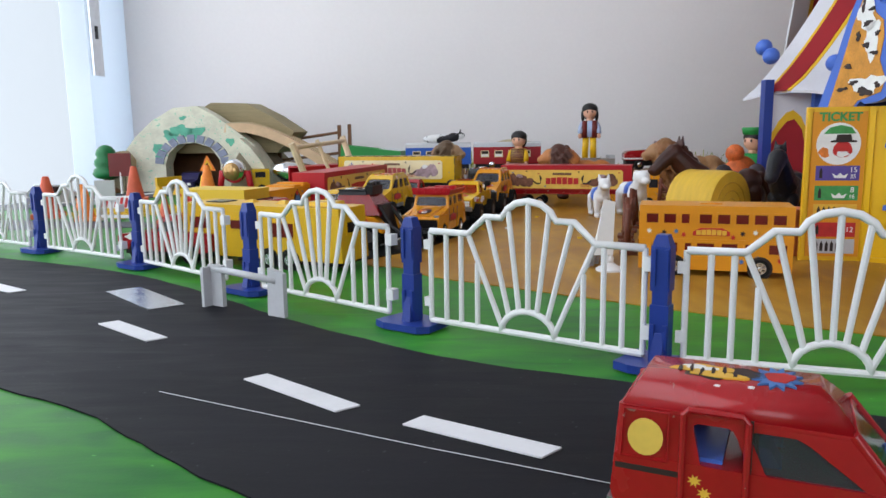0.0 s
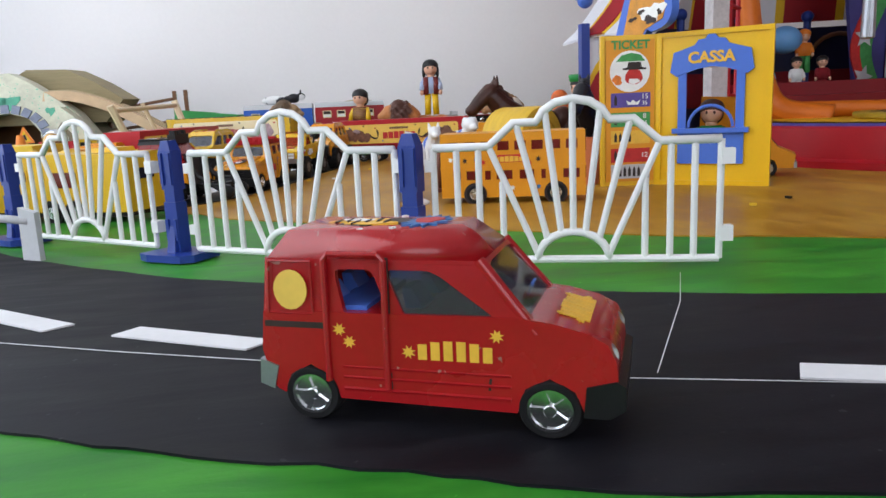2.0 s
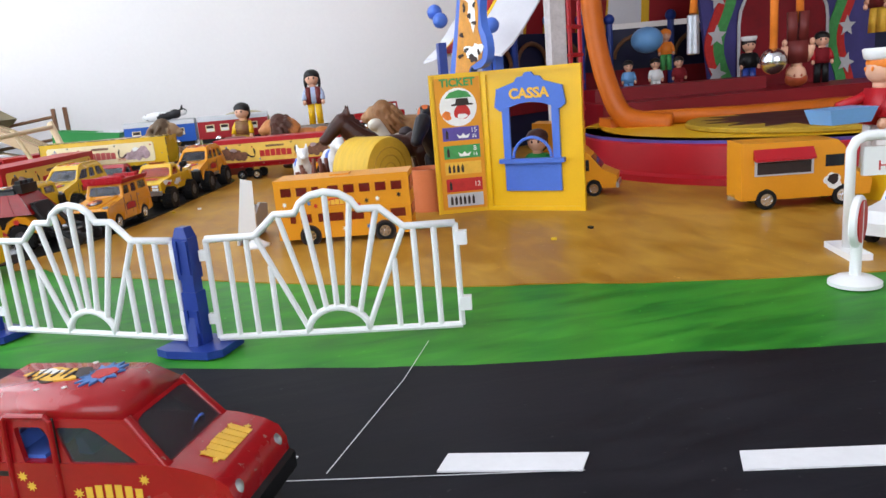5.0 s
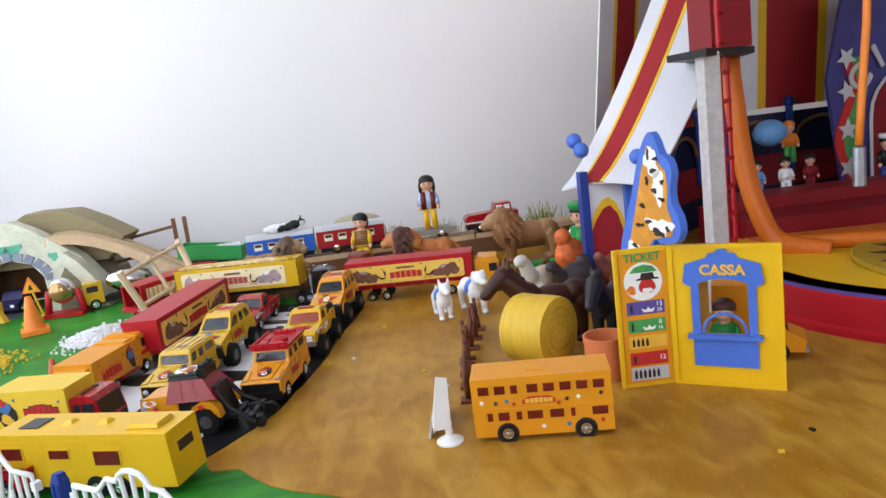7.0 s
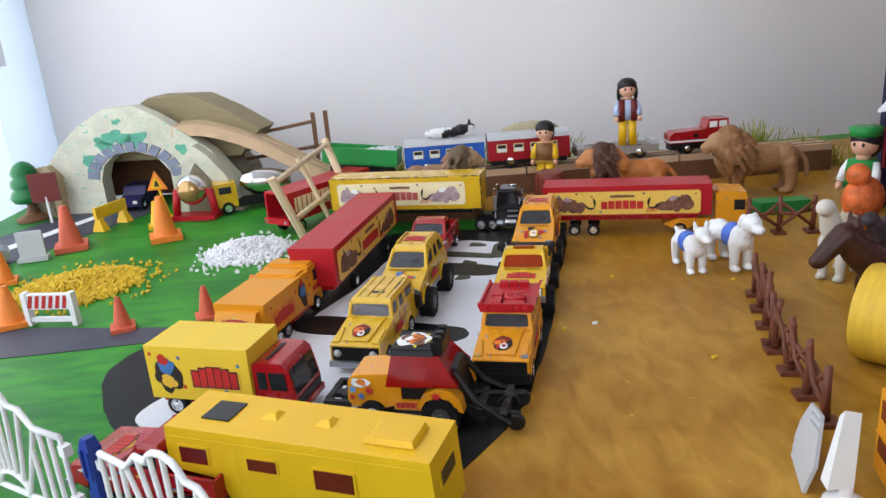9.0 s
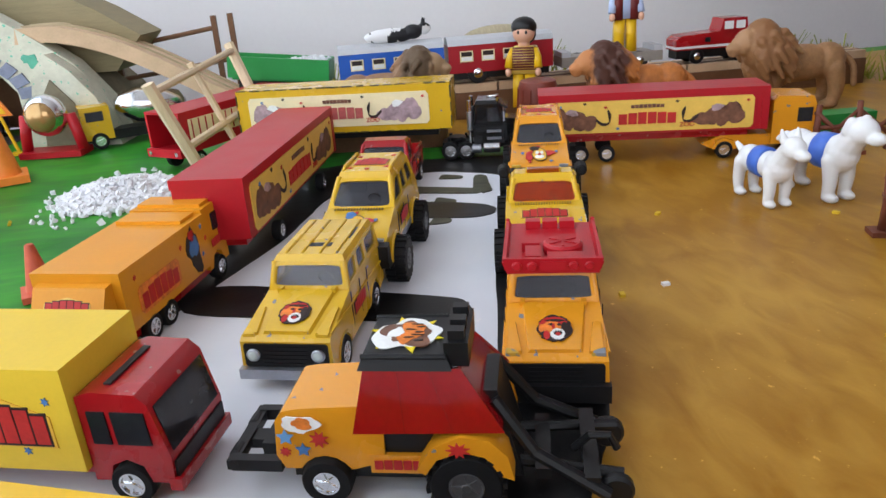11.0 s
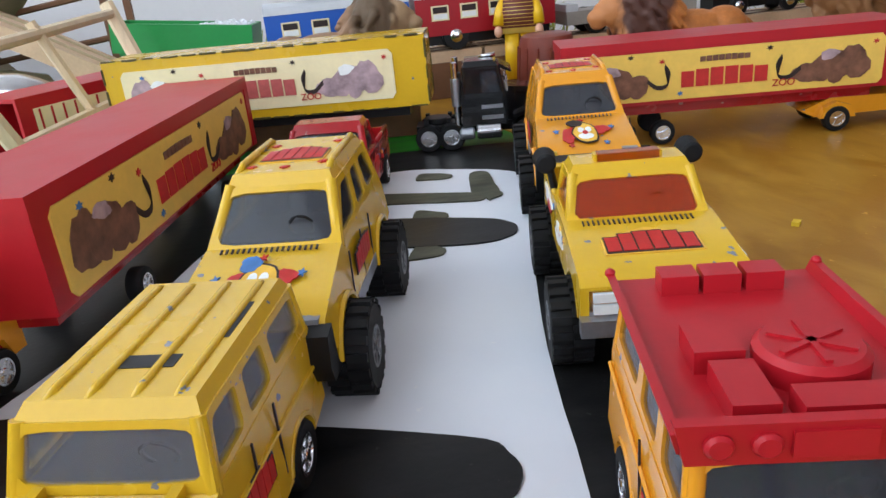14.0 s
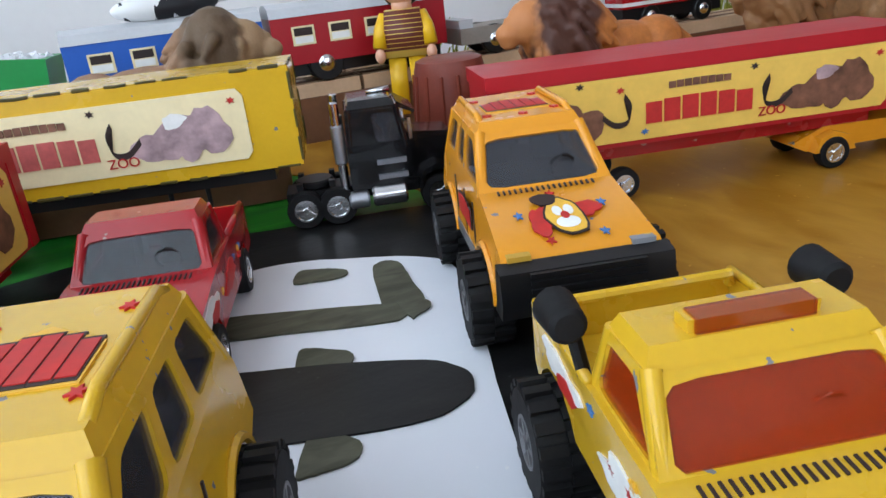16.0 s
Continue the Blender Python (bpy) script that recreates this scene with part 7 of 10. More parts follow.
part("painting", plate(B(), tq, blob(0.28, 0.50, 0.10, 0.05, 7, 20, 0.4), 0.6), PRINT_WHITE, tb)
for i, (u, v, a, b) in enumerate(((0.60, 0.90, 0.02, 0.02), (0.70, 0.885, 0.03, 0.008), (0.66, 0.84, 0.05, 0.009), (0.78, 0.80, 0.03, 0.008), (0.66, 0.765, 0.05, 0.008), (0.76, 0.735, 0.04, 0.008), (0.56, 0.80, 0.03, 0.014),
                                  (0.46, 0.70, 0.05, 0.008), (0.40, 0.62, 0.06, 0.008), (0.68, 0.605, 0.09, 0.014), (0.82, 0.625, 0.03, 0.01), (0.54, 0.64, 0.05, 0.008), (0.26, 0.47, 0.06, 0.01), (0.30, 0.53, 0.05, 0.008))):
    part("painting", plate(B(), tq, blob(u, v, a, b, 20 + i, 14, 0.5), 0.9), PRINT_DARK, tb)
part("painting", plate(B(), tq, [(0.03, 0.05), (0.30, 0.05), (0.34, 0.36), (0.20, 0.42), (0.06, 0.40)], 0.5), BLUE, tb, "dark blue starry field")
for k, (u, v) in enumerate(((0.10, 0.34), (0.2, 0.28), (0.1, 0.2), (0.24, 0.16), (0.13, 0.1))):
    part("star", plate(B(), tq, star(u, v, 0.035, 0.017, 5, 0.45), 0.8), GOLD if k % 2 else PRINT_WHITE, tb)


# ---- the circus ----
STAGE = (0.635, 0.575)
st = thing("circus_stage", pose(STAGE[0], STAGE[1], 0.0006), "round red plastic circus ring with a yellow floor and orange rim", "toy stage")
R = 207
wedge = [radians(a) for a in range(150, 392, 6)]
bm = B()
prof = [(R - 16, 0), (R, 0), (R, 5), (R - 5, 7), (R - 7, 29), (R - 10, 31), (R - 16, 31)]
rings = [[bm.verts.new((r * math.cos(a), r * math.sin(a), z)) for r, z in prof] for a in wedge]
for a, b in zip(rings, rings[1:]):
    for k in range(len(prof)):
        bm.faces.new((a[k], b[k], b[(k + 1) % len(prof)], a[(k + 1) % len(prof)]))
bm.faces.new(rings[0])
bm.faces.new(rings[-1][::-1])
part("ring_wall", bm, RED_PLASTIC, st, "curved red ring wall", "edges")
bm = B()
rings = [[bm.verts.new((r * math.cos(a), r * math.sin(a), z)) for r, z in ((R - 30, 27), (R - 9, 27), (R - 9, 32.5), (R - 30, 32.5))] for a in wedge]
for a, b in zip(rings, rings[1:]):
    for k in range(4):
        bm.faces.new((a[k], b[k], b[(k + 1) % 4], a[(k + 1) % 4]))
part("ring_rim", bm, PRINT_PURPLE, st, "grey-violet rim line", "edges")
part("floor_disc", cyl(B(), (0, 0, 16), R - 12, 33, "z", 64), YELLOW_SMOOTH, st, "yellow ring floor")
part("centre_disc", cyl(B(), (-25, -55, 35), 105, 4.5, "z", 56, None, 1.0), mat("painted_disc", (0.42, 0.27, 0.02), 0.5, 0, 0.3, 40, 0.1, 300), st, "painted round mat with a dark sun")
bm = prism(B(), [(-25 + x, -55 + y) for x, y in star(0, 0, 92, 92, 17, 0.72)], 37, 37.6, 0, plane="xy")
part("dark_sun", bm, mat("dark_sun_print", (0.05, 0.012, 0.01), 0.55, 0, 0.4, 50), st)
part("sill", prism(B(), [(-150, 75), (200, -15), (205, 20), (-145, 110)], 32, 41, 1.5, plane="xy"), ARM_ORANGE, st, "orange sill behind the ring", "edges")
part("back_step", prism(B(), [(-130, 130), (270, 60), (290, 160), (-110, 260)], 0, 52, 1.5, plane="xy"), DEEP_RED, st, "red raised step", "edges")
part("seat_bench", prism(B(), [(-110, 190), (90, 155), (100, 200), (-100, 240)], 52, 66, 1.5, plane="xy"), DEEP_RED, st, "red bench", "edges")

# back walls of the tent: red and white stripes above, dark arches below
tent = thing("circus_tent", pose(0, 0, 0.0006), "large toy circus tent with red and white striped walls, blue frames", "toy tent")


def tent_wall(p, q, z0, z1, n, lean, order):
    """Upright stripes between two places, leaning inward at the top."""
    p, q = Vector((*p, 0)) * 1000, Vector((*q, 0)) * 1000
    d = q - p
    nrm = Vector((d.y, -d.x, 0)).normalized()
    u = 0.0
    for i in range(n):
        for w, m in order:
            du = w / n
            a, b = p + d * u, p + d * (u + du)
            t = nrm * lean
            bk = -nrm * 2
            bm = hexa(B(), [a + Vector((0, 0, z0)), b + Vector((0, 0, z0)), b + bk + Vector((0, 0, z0)), a + bk + Vector((0, 0, z0)),
                            a + t + Vector((0, 0, z1)), b + t + Vector((0, 0, z1)), b + bk + t + Vector((0, 0, z1)), a + bk + t + Vector((0, 0, z1))])
            part("stripe", bm, m, tent)
            u += du


CANVAS_WHITE = mat("white_canvas", (0.66, 0.65, 0.69), 0.6, 0, 0.06, 30, 0.1, 400)
CANVAS_RED = mat("red_canvas", (0.32, 0.012, 0.018), 0.6, 0, 0.1, 30, 0.1, 400)
CANVAS_YELLOW = mat("yellow_canvas", (0.76, 0.45, 0.02), 0.6, 0, 0.08, 30, 0.1, 400)
order = ((0.36, CANVAS_WHITE), (0.08, CANVAS_YELLOW), (0.48, CANVAS_RED), (0.08, CANVAS_YELLOW))
tent_wall((0.400, 0.832), (0.66, 1.00), 140, 420, 4, 40, order)
tent_wall((0.66, 1.00), (1.35, 0.82), 150, 420, 5, 40, order)
part("lower_wall", prism(B(), [(400, 832), (660, 1000), (1350, 820), (1350, 824), (660, 1005), (398, 836)], 0, 142, 0, plane="xy"), mat("navy_panel", (0.009, 0.011, 0.045), 0.5, 0, 0.2, 40), tent, "dark blue lower wall")
part("lower_band", prism(B(), [(402, 830), (660, 996), (1350, 816), (1350, 819), (660, 999), (401, 833)], 40, 84, 0, plane="xy"), DARK_RED, tent, "dark red band")
pp, pq, pr = Vector((402, 830, 0)), Vector((660, 996, 0)), Vector((1350, 816, 0))
for a, b, n_ in ((pp, pq, 4), (pq, pr, 8)):
    for i in range(n_):
        c = a.lerp(b, (i + 0.5) / n_) + Vector((0, -4, 0))
        d = (b - a).normalized()
        w = (b - a).length / n_ * 0.42
        arc = [tuple(c + d * w * math.cos(t) + Vector((0, 0, 100 + w * 0.85 * math.sin(t)))) for t in [math.pi * k / 10 for k in range(11)]]
        part("arch_trim", rod(B(), arc, 3.0, 6), BROWN_WOOD, tent, "brown arch over a dark window")
        if i == 0 and a is pp:
            continue
        e = a.lerp(b, i / n_) + Vector((0, -6, 0))
        part("wall_post", rod(B(), [tuple(e + Vector((0, 0, 60))), tuple(e + Vector((0, 0, 150)))], 5, 8), BLUE, tent)
        part("post_knob", ball(B(), tuple(e + Vector((0, 0, 156))), 8), BLUE, tent, "", True)

# added sheet above the view, blocks light so the tent's inside stays dark
part("roof_canvas", prism(B(), [(440, 430), (1350, 330), (1350, 815), (660, 990), (430, 840)], 440, 444, 0, plane="xy"), CANVAS_RED, tent, "unseen red canvas added above the ring to shade it")

# entrance arch with curtain
ex, ey = 835, 845
part("gate_board", prism(B(), [(ex - 105, 40), (ex + 150, 40), (ex + 150, 300), (ex - 95, 300), (ex - 125, 180)], ey - 2, ey + 4, 1.0), mat("violet_board", (0.055, 0.05, 0.20), 0.5, 0, 0.25, 30), tent, "violet painted entrance board")
cpts = [(ex - 68, 45)] + [(ex - 68 + 136 * (1 - math.cos(t)) / 2, 130 + 62 * math.sin(t)) for t in [math.pi * k / 12 for k in range(13)]] + [(ex + 68, 45)]
part("curtain", prism(B(), cpts, ey - 5, ey - 2, 0), DARK_RED, tent, "dark red curtain opening")
part("gate_arch", rod(B(), [(x, ey - 6, z) for x, z in cpts], 2.2, 6), GREY_PLASTIC, tent, "pale arch edge")
for k, ch in enumerate("CIRCUS"):
    t = math.pi * (0.86 - 0.145 * k)
    words("lettering", ch, 42, mm(ex + 92 * math.cos(t), ey - 7, 150 + 66 * math.sin(t), 90, 0, 0) @ pose(0, 0, 0, 0, 0, math.degrees(t) * 0.7 - 63), GREY_PLASTIC, tent, 1.0, "pale entrance lettering", 0.8)
for s in (-1, 1):
    band = [(ex + s * 88 + 10 * math.sin(z / 22.0), z) for z in range(45, 215, 10)]
    bm = B()
    for (x0, z0), (x1, z1) in zip(band, band[1:]):
        hexa(bm, [(x0 - 9, ey - 4, z0), (x0 + 9, ey - 4, z0), (x0 + 9, ey - 2.2, z0), (x0 - 9, ey - 2.2, z0), (x1 - 9, ey - 4, z1), (x1 + 9, ey - 4, z1), (x1 + 9, ey - 2.2, z1), (x1 - 9, ey - 2.2, z1)])
    part("scroll", bm, PRINT_GREEN, tent, "green wavy scroll")
    bm = B()
    for (x0, z0), (x1, z1) in zip(band, band[1:]):
        hexa(bm, [(x0 - s * 0 + s * 13 - 6, ey - 4.4, z0), (x0 + s * 13 + 6, ey - 4.4, z0), (x0 + s * 13 + 6, ey - 2.2, z0), (x0 + s * 13 - 6, ey - 2.2, z0), (x1 + s * 13 - 6, ey - 4.4, z1), (x1 + s * 13 + 6, ey - 4.4, z1), (x1 + s * 13 + 6, ey - 2.2, z1), (x1 + s * 13 - 6, ey - 2.2, z1)])
    part("scroll", bm, PRINT_RED, tent, "red wavy scroll")
    for k, z in enumerate((70, 118, 165, 205)):
        bq = [(ex + s * 100 - 20, ey - 5, z - 20), (ex + s * 100 + 20, ey - 5, z - 20), (ex + s * 100 + 20, ey - 5, z + 20), (ex + s * 100 - 20, ey - 5, z + 20)]
        part("star", plate(B(), bq, star(0.5, 0.5, 0.36, 0.36, 5, 0.45, 0.3 * k), 0.6, 0.5), GREY_PLASTIC, tent, "pale star")

# left gable: canopy, striped panel, posts with balls
part("flame_panel", prism(B(), [(335, 0), (373, 0), (373, 118), (335, 118)], 702, 706, 0.8), CANVAS_WHITE, tent, "white side panel")
fp = [(335, 702, 0), (373, 702, 0), (373, 702, 118), (335, 702, 118)]
part("flame", plate(B(), fp, [(0.02, 0.0), (0.98, 0.0), (0.98, 0.60), (0.9, 0.70), (0.75, 0.80), (0.55, 0.85), (0.38, 0.83), (0.2, 0.76), (0.1, 0.70), (0.02, 0.66)], 0.5), CANVAS_YELLOW, tent)
part("flame", plate(B(), fp, [(0.04, 0.0), (0.92, 0.0), (0.90, 0.55), (0.78, 0.70), (0.58, 0.78), (0.40, 0.76), (0.2, 0.68), (0.04, 0.58)], 0.9), CANVAS_RED, tent)
for x, y in ((332, 704), (376, 700), (385, 690)):
    part("frame_post", box(B(), x - 4, x + 4, y - 5, y + 5, 0, 128, 1.0), BLUE if x < 350 else MID_BLUE, tent)


def canopy_strip(u0, u1, material, lift=0.0, name="canopy"):
    """A strip of the hanging canopy that sweeps up from the gable's eaves."""
    rows = 16
    bm = B()
    lo, hi = [], []
    for side in (0, 1):
        for i in range(rows + 1):
            t = i / rows
            for u in (u0, u1):
                # eaves edge from (300, 720) to (352, 655); rises in a hollow curve to the ridge
                x = 317 + 62 * u + 215 * t
                y = 722 - 62 * u + (70 - 8 * u) * t
                z = 112 + 6 * math.sin(math.pi * u) + 330 * t ** 1.25
                bm.verts.new((x, y, z + lift - side * 2.4))
    bm.verts.ensure_lookup_table()
    V = bm.verts
    n2 = 2 * (rows + 1)
    for i in range(rows):
        a = 2 * i
        bm.faces.new((V[a], V[a + 1], V[a + 3], V[a + 2]))
        bm.faces.new((V[n2 + a + 2], V[n2 + a + 3], V[n2 + a + 1], V[n2 + a]))
        bm.faces.new((V[a], V[a + 2], V[n2 + a + 2], V[n2 + a]))
        bm.faces.new((V[a + 1], V[n2 + a + 1], V[n2 + a + 3], V[a + 3]))
    bm.faces.new((V[0], V[n2], V[n2 + 1], V[1]))
    bm.faces.new((V[n2 - 2], V[n2 - 1], V[2 * n2 - 1], V[2 * n2 - 2]))
    return part(name, bm, material, tent, "", "edges")


for k in range(8):
    canopy_strip(k / 8, (k + 1) / 8, CANVAS_WHITE)
canopy_strip(0.20, 0.50, CANVAS_YELLOW, 0.8)
canopy_strip(0.24, 0.46, CANVAS_RED, 1.6)
for x, y, z in ((330, 712, 158), (332, 700, 149), (372, 664, 139)):
    part("canopy_knob", ball(B(), (x, y, z), 7.5, seg=16), MID_BLUE, tent, "blue ball", True)

# tower: pale column, red ladder, orange curved arm, black platform
tower = thing("acrobat_tower", pose(0, 0, 0.0006), "toy acrobat tower with a red ladder, orange arm, black platform", "toy tower")
part("column", prism(B(), [(400, 588), (414, 588), (416, 602), (400, 602)], 0, 222, 1.0, plane="xy"), mat("speckled_stone", (0.50, 0.46, 0.46), 0.6, 0, 0.2, 150, 0.3, 500), tower, "speckled grey column")
for x in (428, 446):
    part("ladder_rail", rod(B(), [(x, 612 + (x - 428), 20), (x, 612 + (x - 428), 300)], 2.2, 6), RED_PLASTIC, tower)
for i in range(11):
    part("rung", rod(B(), [(425, 609, 30 + 25 * i), (449, 633, 30 + 25 * i)], 2.0, 6), RED_PLASTIC, tower)
arm = spline([(528, 610, 33), (497, 640, 42), (484, 652, 75), (478, 662, 120), (476, 668, 170), (480, 680, 222), (500, 700, 300)], 5)
part("orange_arm", rod(B(), [tuple(p) for p in arm], 11, 8, 0.6), ARM_ORANGE, tower, "curved orange arm", True)
part("orange_base", rod(B(), [(497, 640, 40), (600, 600, 38), (760, 560, 38)], 7.5, 8, 0.8), ARM_ORANGE, tower, "orange base bar", True)
part("platform", prism(B(), [(395, 575), (480, 640), (520, 720), (470, 730), (395, 640)], 219, 225, 1.0, plane="xy"), BLACK, tower, "black platform")
part("red_tower", box(B(), 428, 466, 622, 660, 225, 330, 1.0), DEEP_RED, tower)

# trapezes
tz = thing("trapeze", pose(0.527, 0.572, 0.100), "orange trapeze with a grey grip hanging over the ring", "toy trapeze")
part("strap", rod(B(), [(0, 0, 32), (4, 2, 60), (14, 6, 130), (22, 8, 250)], 3.2, 8), CONE_ORANGE, tz, "", True)
part("grip", cyl(B(), (0, 0, 14), 5.5, 34, "z", 14, 5, 1.0), STEEL, tz)
tz = thing("trapeze", pose(0.575, 0.528, 0.086), "orange trapeze with a silver ball hanging over the ring", "toy trapeze")
part("strap", rod(B(), [(0, 0, 0), (0, 0, 60), (-2, 2, 240)], 3.2, 8), CONE_ORANGE, tz, "", True)
part("strap", rod(B(), [(34, 10, 30), (32, 9, 60), (24, 8, 240)], 3.2, 8), CONE_ORANGE, tz, "", True)
part("ball", ball(B(), (0, 0, 0), 11, seg=18), CHROME, tz, "silver ball", True)


# ---- toy figures, each one plain moulded piece ----
def figure(name, m, legs, shirt, arms, hair, label, hat=None, vest=None, scale=1.0, pose_arm=0, long_hair=False):
    """A jointed toy figure of about 75 mm: legs, body, arms, head with moulded hair."""
    mats = [legs, shirt, arms, SKIN, hair, hat or hair, vest or shirt]
    bm = B()
    for s in (-1, 1):
        o = hexa(B(), [(-4.5, s * 5.6 - 4, 0), (6.0, s * 5.6 - 4, 0), (6.0, s * 5.6 + 4, 0), (-4.5, s * 5.6 + 4, 0), (-5, s * 4.8 - 4.2, 30), (5, s * 4.8 - 4.2, 30), (5, s * 4.8 + 4.2, 30), (-5, s * 4.8 + 4.2, 30)], 1.6)
        merge(bm, o, None, 0)
    merge(bm, hexa(B(), [(-6.5, -11, 28), (6.5, -11, 28), (6.5, 11, 28), (-6.5, 11, 28), (-5.5, -8.6, 50), (5.5, -8.6, 50), (5.5, 8.6, 50), (-5.5, 8.6, 50)], 2.6), None, 1)
    if vest:
        for s in (-1, 1):
            merge(bm, hexa(B(), [(-6.9, s * 7.5 - 4.2, 27), (7.1, s * 7.5 - 4.2, 27), (7.1, s * 7.5 + 4.2, 27), (-6.9, s * 7.5 + 4.2, 27), (-5.9, s * 6.5 - 3.2, 50), (6.0, s * 6.5 - 3.2, 50), (6.0, s * 6.5 + 3.2, 50), (-5.9, s * 6.5 + 3.2, 50)], 1.5), None, 6)
    for s in (-1, 1):
        reach = pose_arm if s < 0 else 0
        rod(bm, [(0, s * 8.6, 47.5), (3 + reach * 4, s * 11.5, 41 + reach * 2), (6 + reach * 14, s * 12.5, 33 + reach * 6)], 3.4, 8, 1.0, 2)
        ball(bm, (7 + reach * 17, s * 12.6, 29.5 + reach * 7), 3.3, (1, 0.8, 1.1), 10, None, 3)
    cyl(bm, (0, 0, 52), 5, 5, "z", 14, None, 0, 3)
    ball(bm, (0, 0, 61), 9.4, (1, 1, 0.98), 18, None, 3)
    ball(bm, (-1.2, 0, 65.2), 10.3, (0.98, 1.05, 0.82), 18, None, 4)
    ball(bm, (-4.6, 0, 60.0), 8.6, (0.8, 1.14, 1.15), 16, None, 4)
    if hat is None and long_hair:
        for s in (-1, 1):
            ball(bm, (0.5, s * 9.2, 57.0), 3.6, (0.8, 0.7, 2.4), 10, None, 4)
    elif hat:
        cyl(bm, (0, 0, 70.5), 10.2, 7, "z", 20, 11.8, 1.0, 5)
    for s in (-1, 1):
        ball(bm, (8.7, s * 3.2, 61.8), 1.1, (0.6, 1, 1.4), 8, None, 4)
    ob = tagged(part(name, bm, mats, None, "", True), label, "toy figure")
    ob.matrix_world = m @ Matrix.Diagonal((scale, scale, scale, 1))
    return ob


CHECKED = mat("checked_waistcoat", (0.74, 0.44, 0.012), 0.4, 0, 0.06, 60)
ck = CHECKED.node_tree.nodes.new("ShaderNodeTexBrick")
ck.offset, ck.inputs["Scale"].default_value, ck.inputs["Mortar Size"].default_value = 0.0, 230, 0.04
ck.inputs["Row Height"].default_value, ck.inputs["Brick Width"].default_value = 0.5, 0.5
for k_ in ("Color1", "Color2"):
    ck.inputs[k_].default_value = (0.13, 0.03, 0.02, 1)
ck.inputs["Mortar"].default_value = (0.70, 0.50, 0.10, 1)
cm_, cc_ = CHECKED.node_tree.nodes.new("ShaderNodeMapping"), CHECKED.node_tree.nodes.new("ShaderNodeTexCoord")
cm_.inputs["Rotation"].default_value = (radians(90), 0, radians(90))
CHECKED.node_tree.links.new(cc_.outputs["Object"], cm_.inputs[0])
CHECKED.node_tree.links.new(cm_.outputs[0], ck.inputs["Vector"])
CHECKED.node_tree.links.new(ck.outputs["Color"], CHECKED.node_tree.nodes["Principled BSDF"].inputs["Base Color"])
PALE_BLUE = mat("pale_blue_shirt", (0.42, 0.50, 0.70), 0.45, 0, 0.1, 80)
figure("figurine", pose(0.227, 1.017, 0.0475, 0, 0, -100), YELLOW_SMOOTH, PALE_BLUE, PALE_BLUE, HAIR, "plastic figurine with black hair, maroon waistcoat, yellow trousers", None, MAROON, long_hair=True)
figure("figurine", pose(0.129, 0.995, 0.012, 0, 0, -115), YELLOW_SMOOTH, CHECKED, YELLOW_SMOOTH, HAIR, "plastic figurine in yellow with a patterned brown waistcoat", None, None)
figure("figurine", pose(0.742, 0.785, 0.053, 0, 0, -110), BLUE, BLACK, BLACK, HAIR, "plastic bandsman figurine with a white cap in the tent", WHITE, scale=0.82)
figure("figurine", pose(0.80, 0.73, 0.053, 0, 0, -120), BLACK, DARK_RED, RED_PLASTIC, HAIR, "plastic figurine in a dark red coat behind the ring", scale=0.8)
figure("figurine", pose(0.86, 0.71, 0.105, 0, 0, -170), GOLD, MAROON, SKIN, mat("brown_hair", (0.09, 0.03, 0.02), 0.4, 0, 0.2, 90), "plastic figurine in maroon with brown hair", scale=1.0)
figure("figurine", pose(0.518, 0.357, 0.0175, 0, 0, 170), WHITE, RED_PLASTIC, RED_PLASTIC, CONE_ORANGE, "plastic usher figurine with red jacket and white cap", WHITE, pose_arm=1)
figure("figurine", pose(0.60, 0.53, 0.125, 180, 0, -120), MAROON, MAROON, SKIN, mat("ginger_hair", (0.35, 0.06, 0.02), 0.4, 0, 0.2, 90), "plastic acrobat figurine hanging head down from the trapeze", scale=0.85)
for k, (x, y, c) in enumerate(((0.607, 0.838, SKY_BLUE), (0.642, 0.833, WHITE), (0.672, 0.828, DARK_RED))):
    figure("figurine", pose(x, y, 0.052, 0, 0, -110), c, c, c, HAIR, ("blue", "white", "dark red")[k] + " plastic spectator figurine sitting on the bench", scale=0.62)
figure("figurine", pose(0.70, 0.905, 0.080, 0, 0, -110), PRINT_GREEN, CONE_ORANGE, CONE_ORANGE, CONE_ORANGE, "plastic figurine in orange and green beside a blue balloon", scale=0.75)
bl = tagged(part("balloon", ball(B(), (0, 0, 0), 22, (1, 0.9, 0.8), 18), SKY_BLUE, None, "", True), "light blue balloon at the back of the tent", "balloon")
bl.matrix_world = pose(0.672, 0.905, 0.122)
tray = thing("tray", pose(0.487, 0.355, 0.049), "light blue plastic tray held by the usher figurine", "toy tray")
bm = hexa(B(), [(-14, -9, 0), (14, -9, 0), (14, 9, 0), (-14, 9, 0), (-17, -11, 9), (17, -11, 9), (17, 11, 9), (-17, 11, 9)], 0.8)
part("basin", bm, SKY_BLUE, tray)
pb = tagged(part("crate", box(B(), -16, 16, -16, 16, 0, 17, 1.5), YELLOW_SMOOTH, None), "yellow plastic crate under the usher figurine", "toy crate")
pb.matrix_world = pose(0.520, 0.357, 0.0006, 0, 0, 10)

figure("figurine", pose(0.336, 0.470, 0.0006, 0, 0, -125), MAROON, GREEN, GREEN, mat("cashier_hair", (0.06, 0.02, 0.015), 0.4, 0, 0.2, 90), "plastic cashier figurine in a green shirt behind the cash window", scale=0.74)


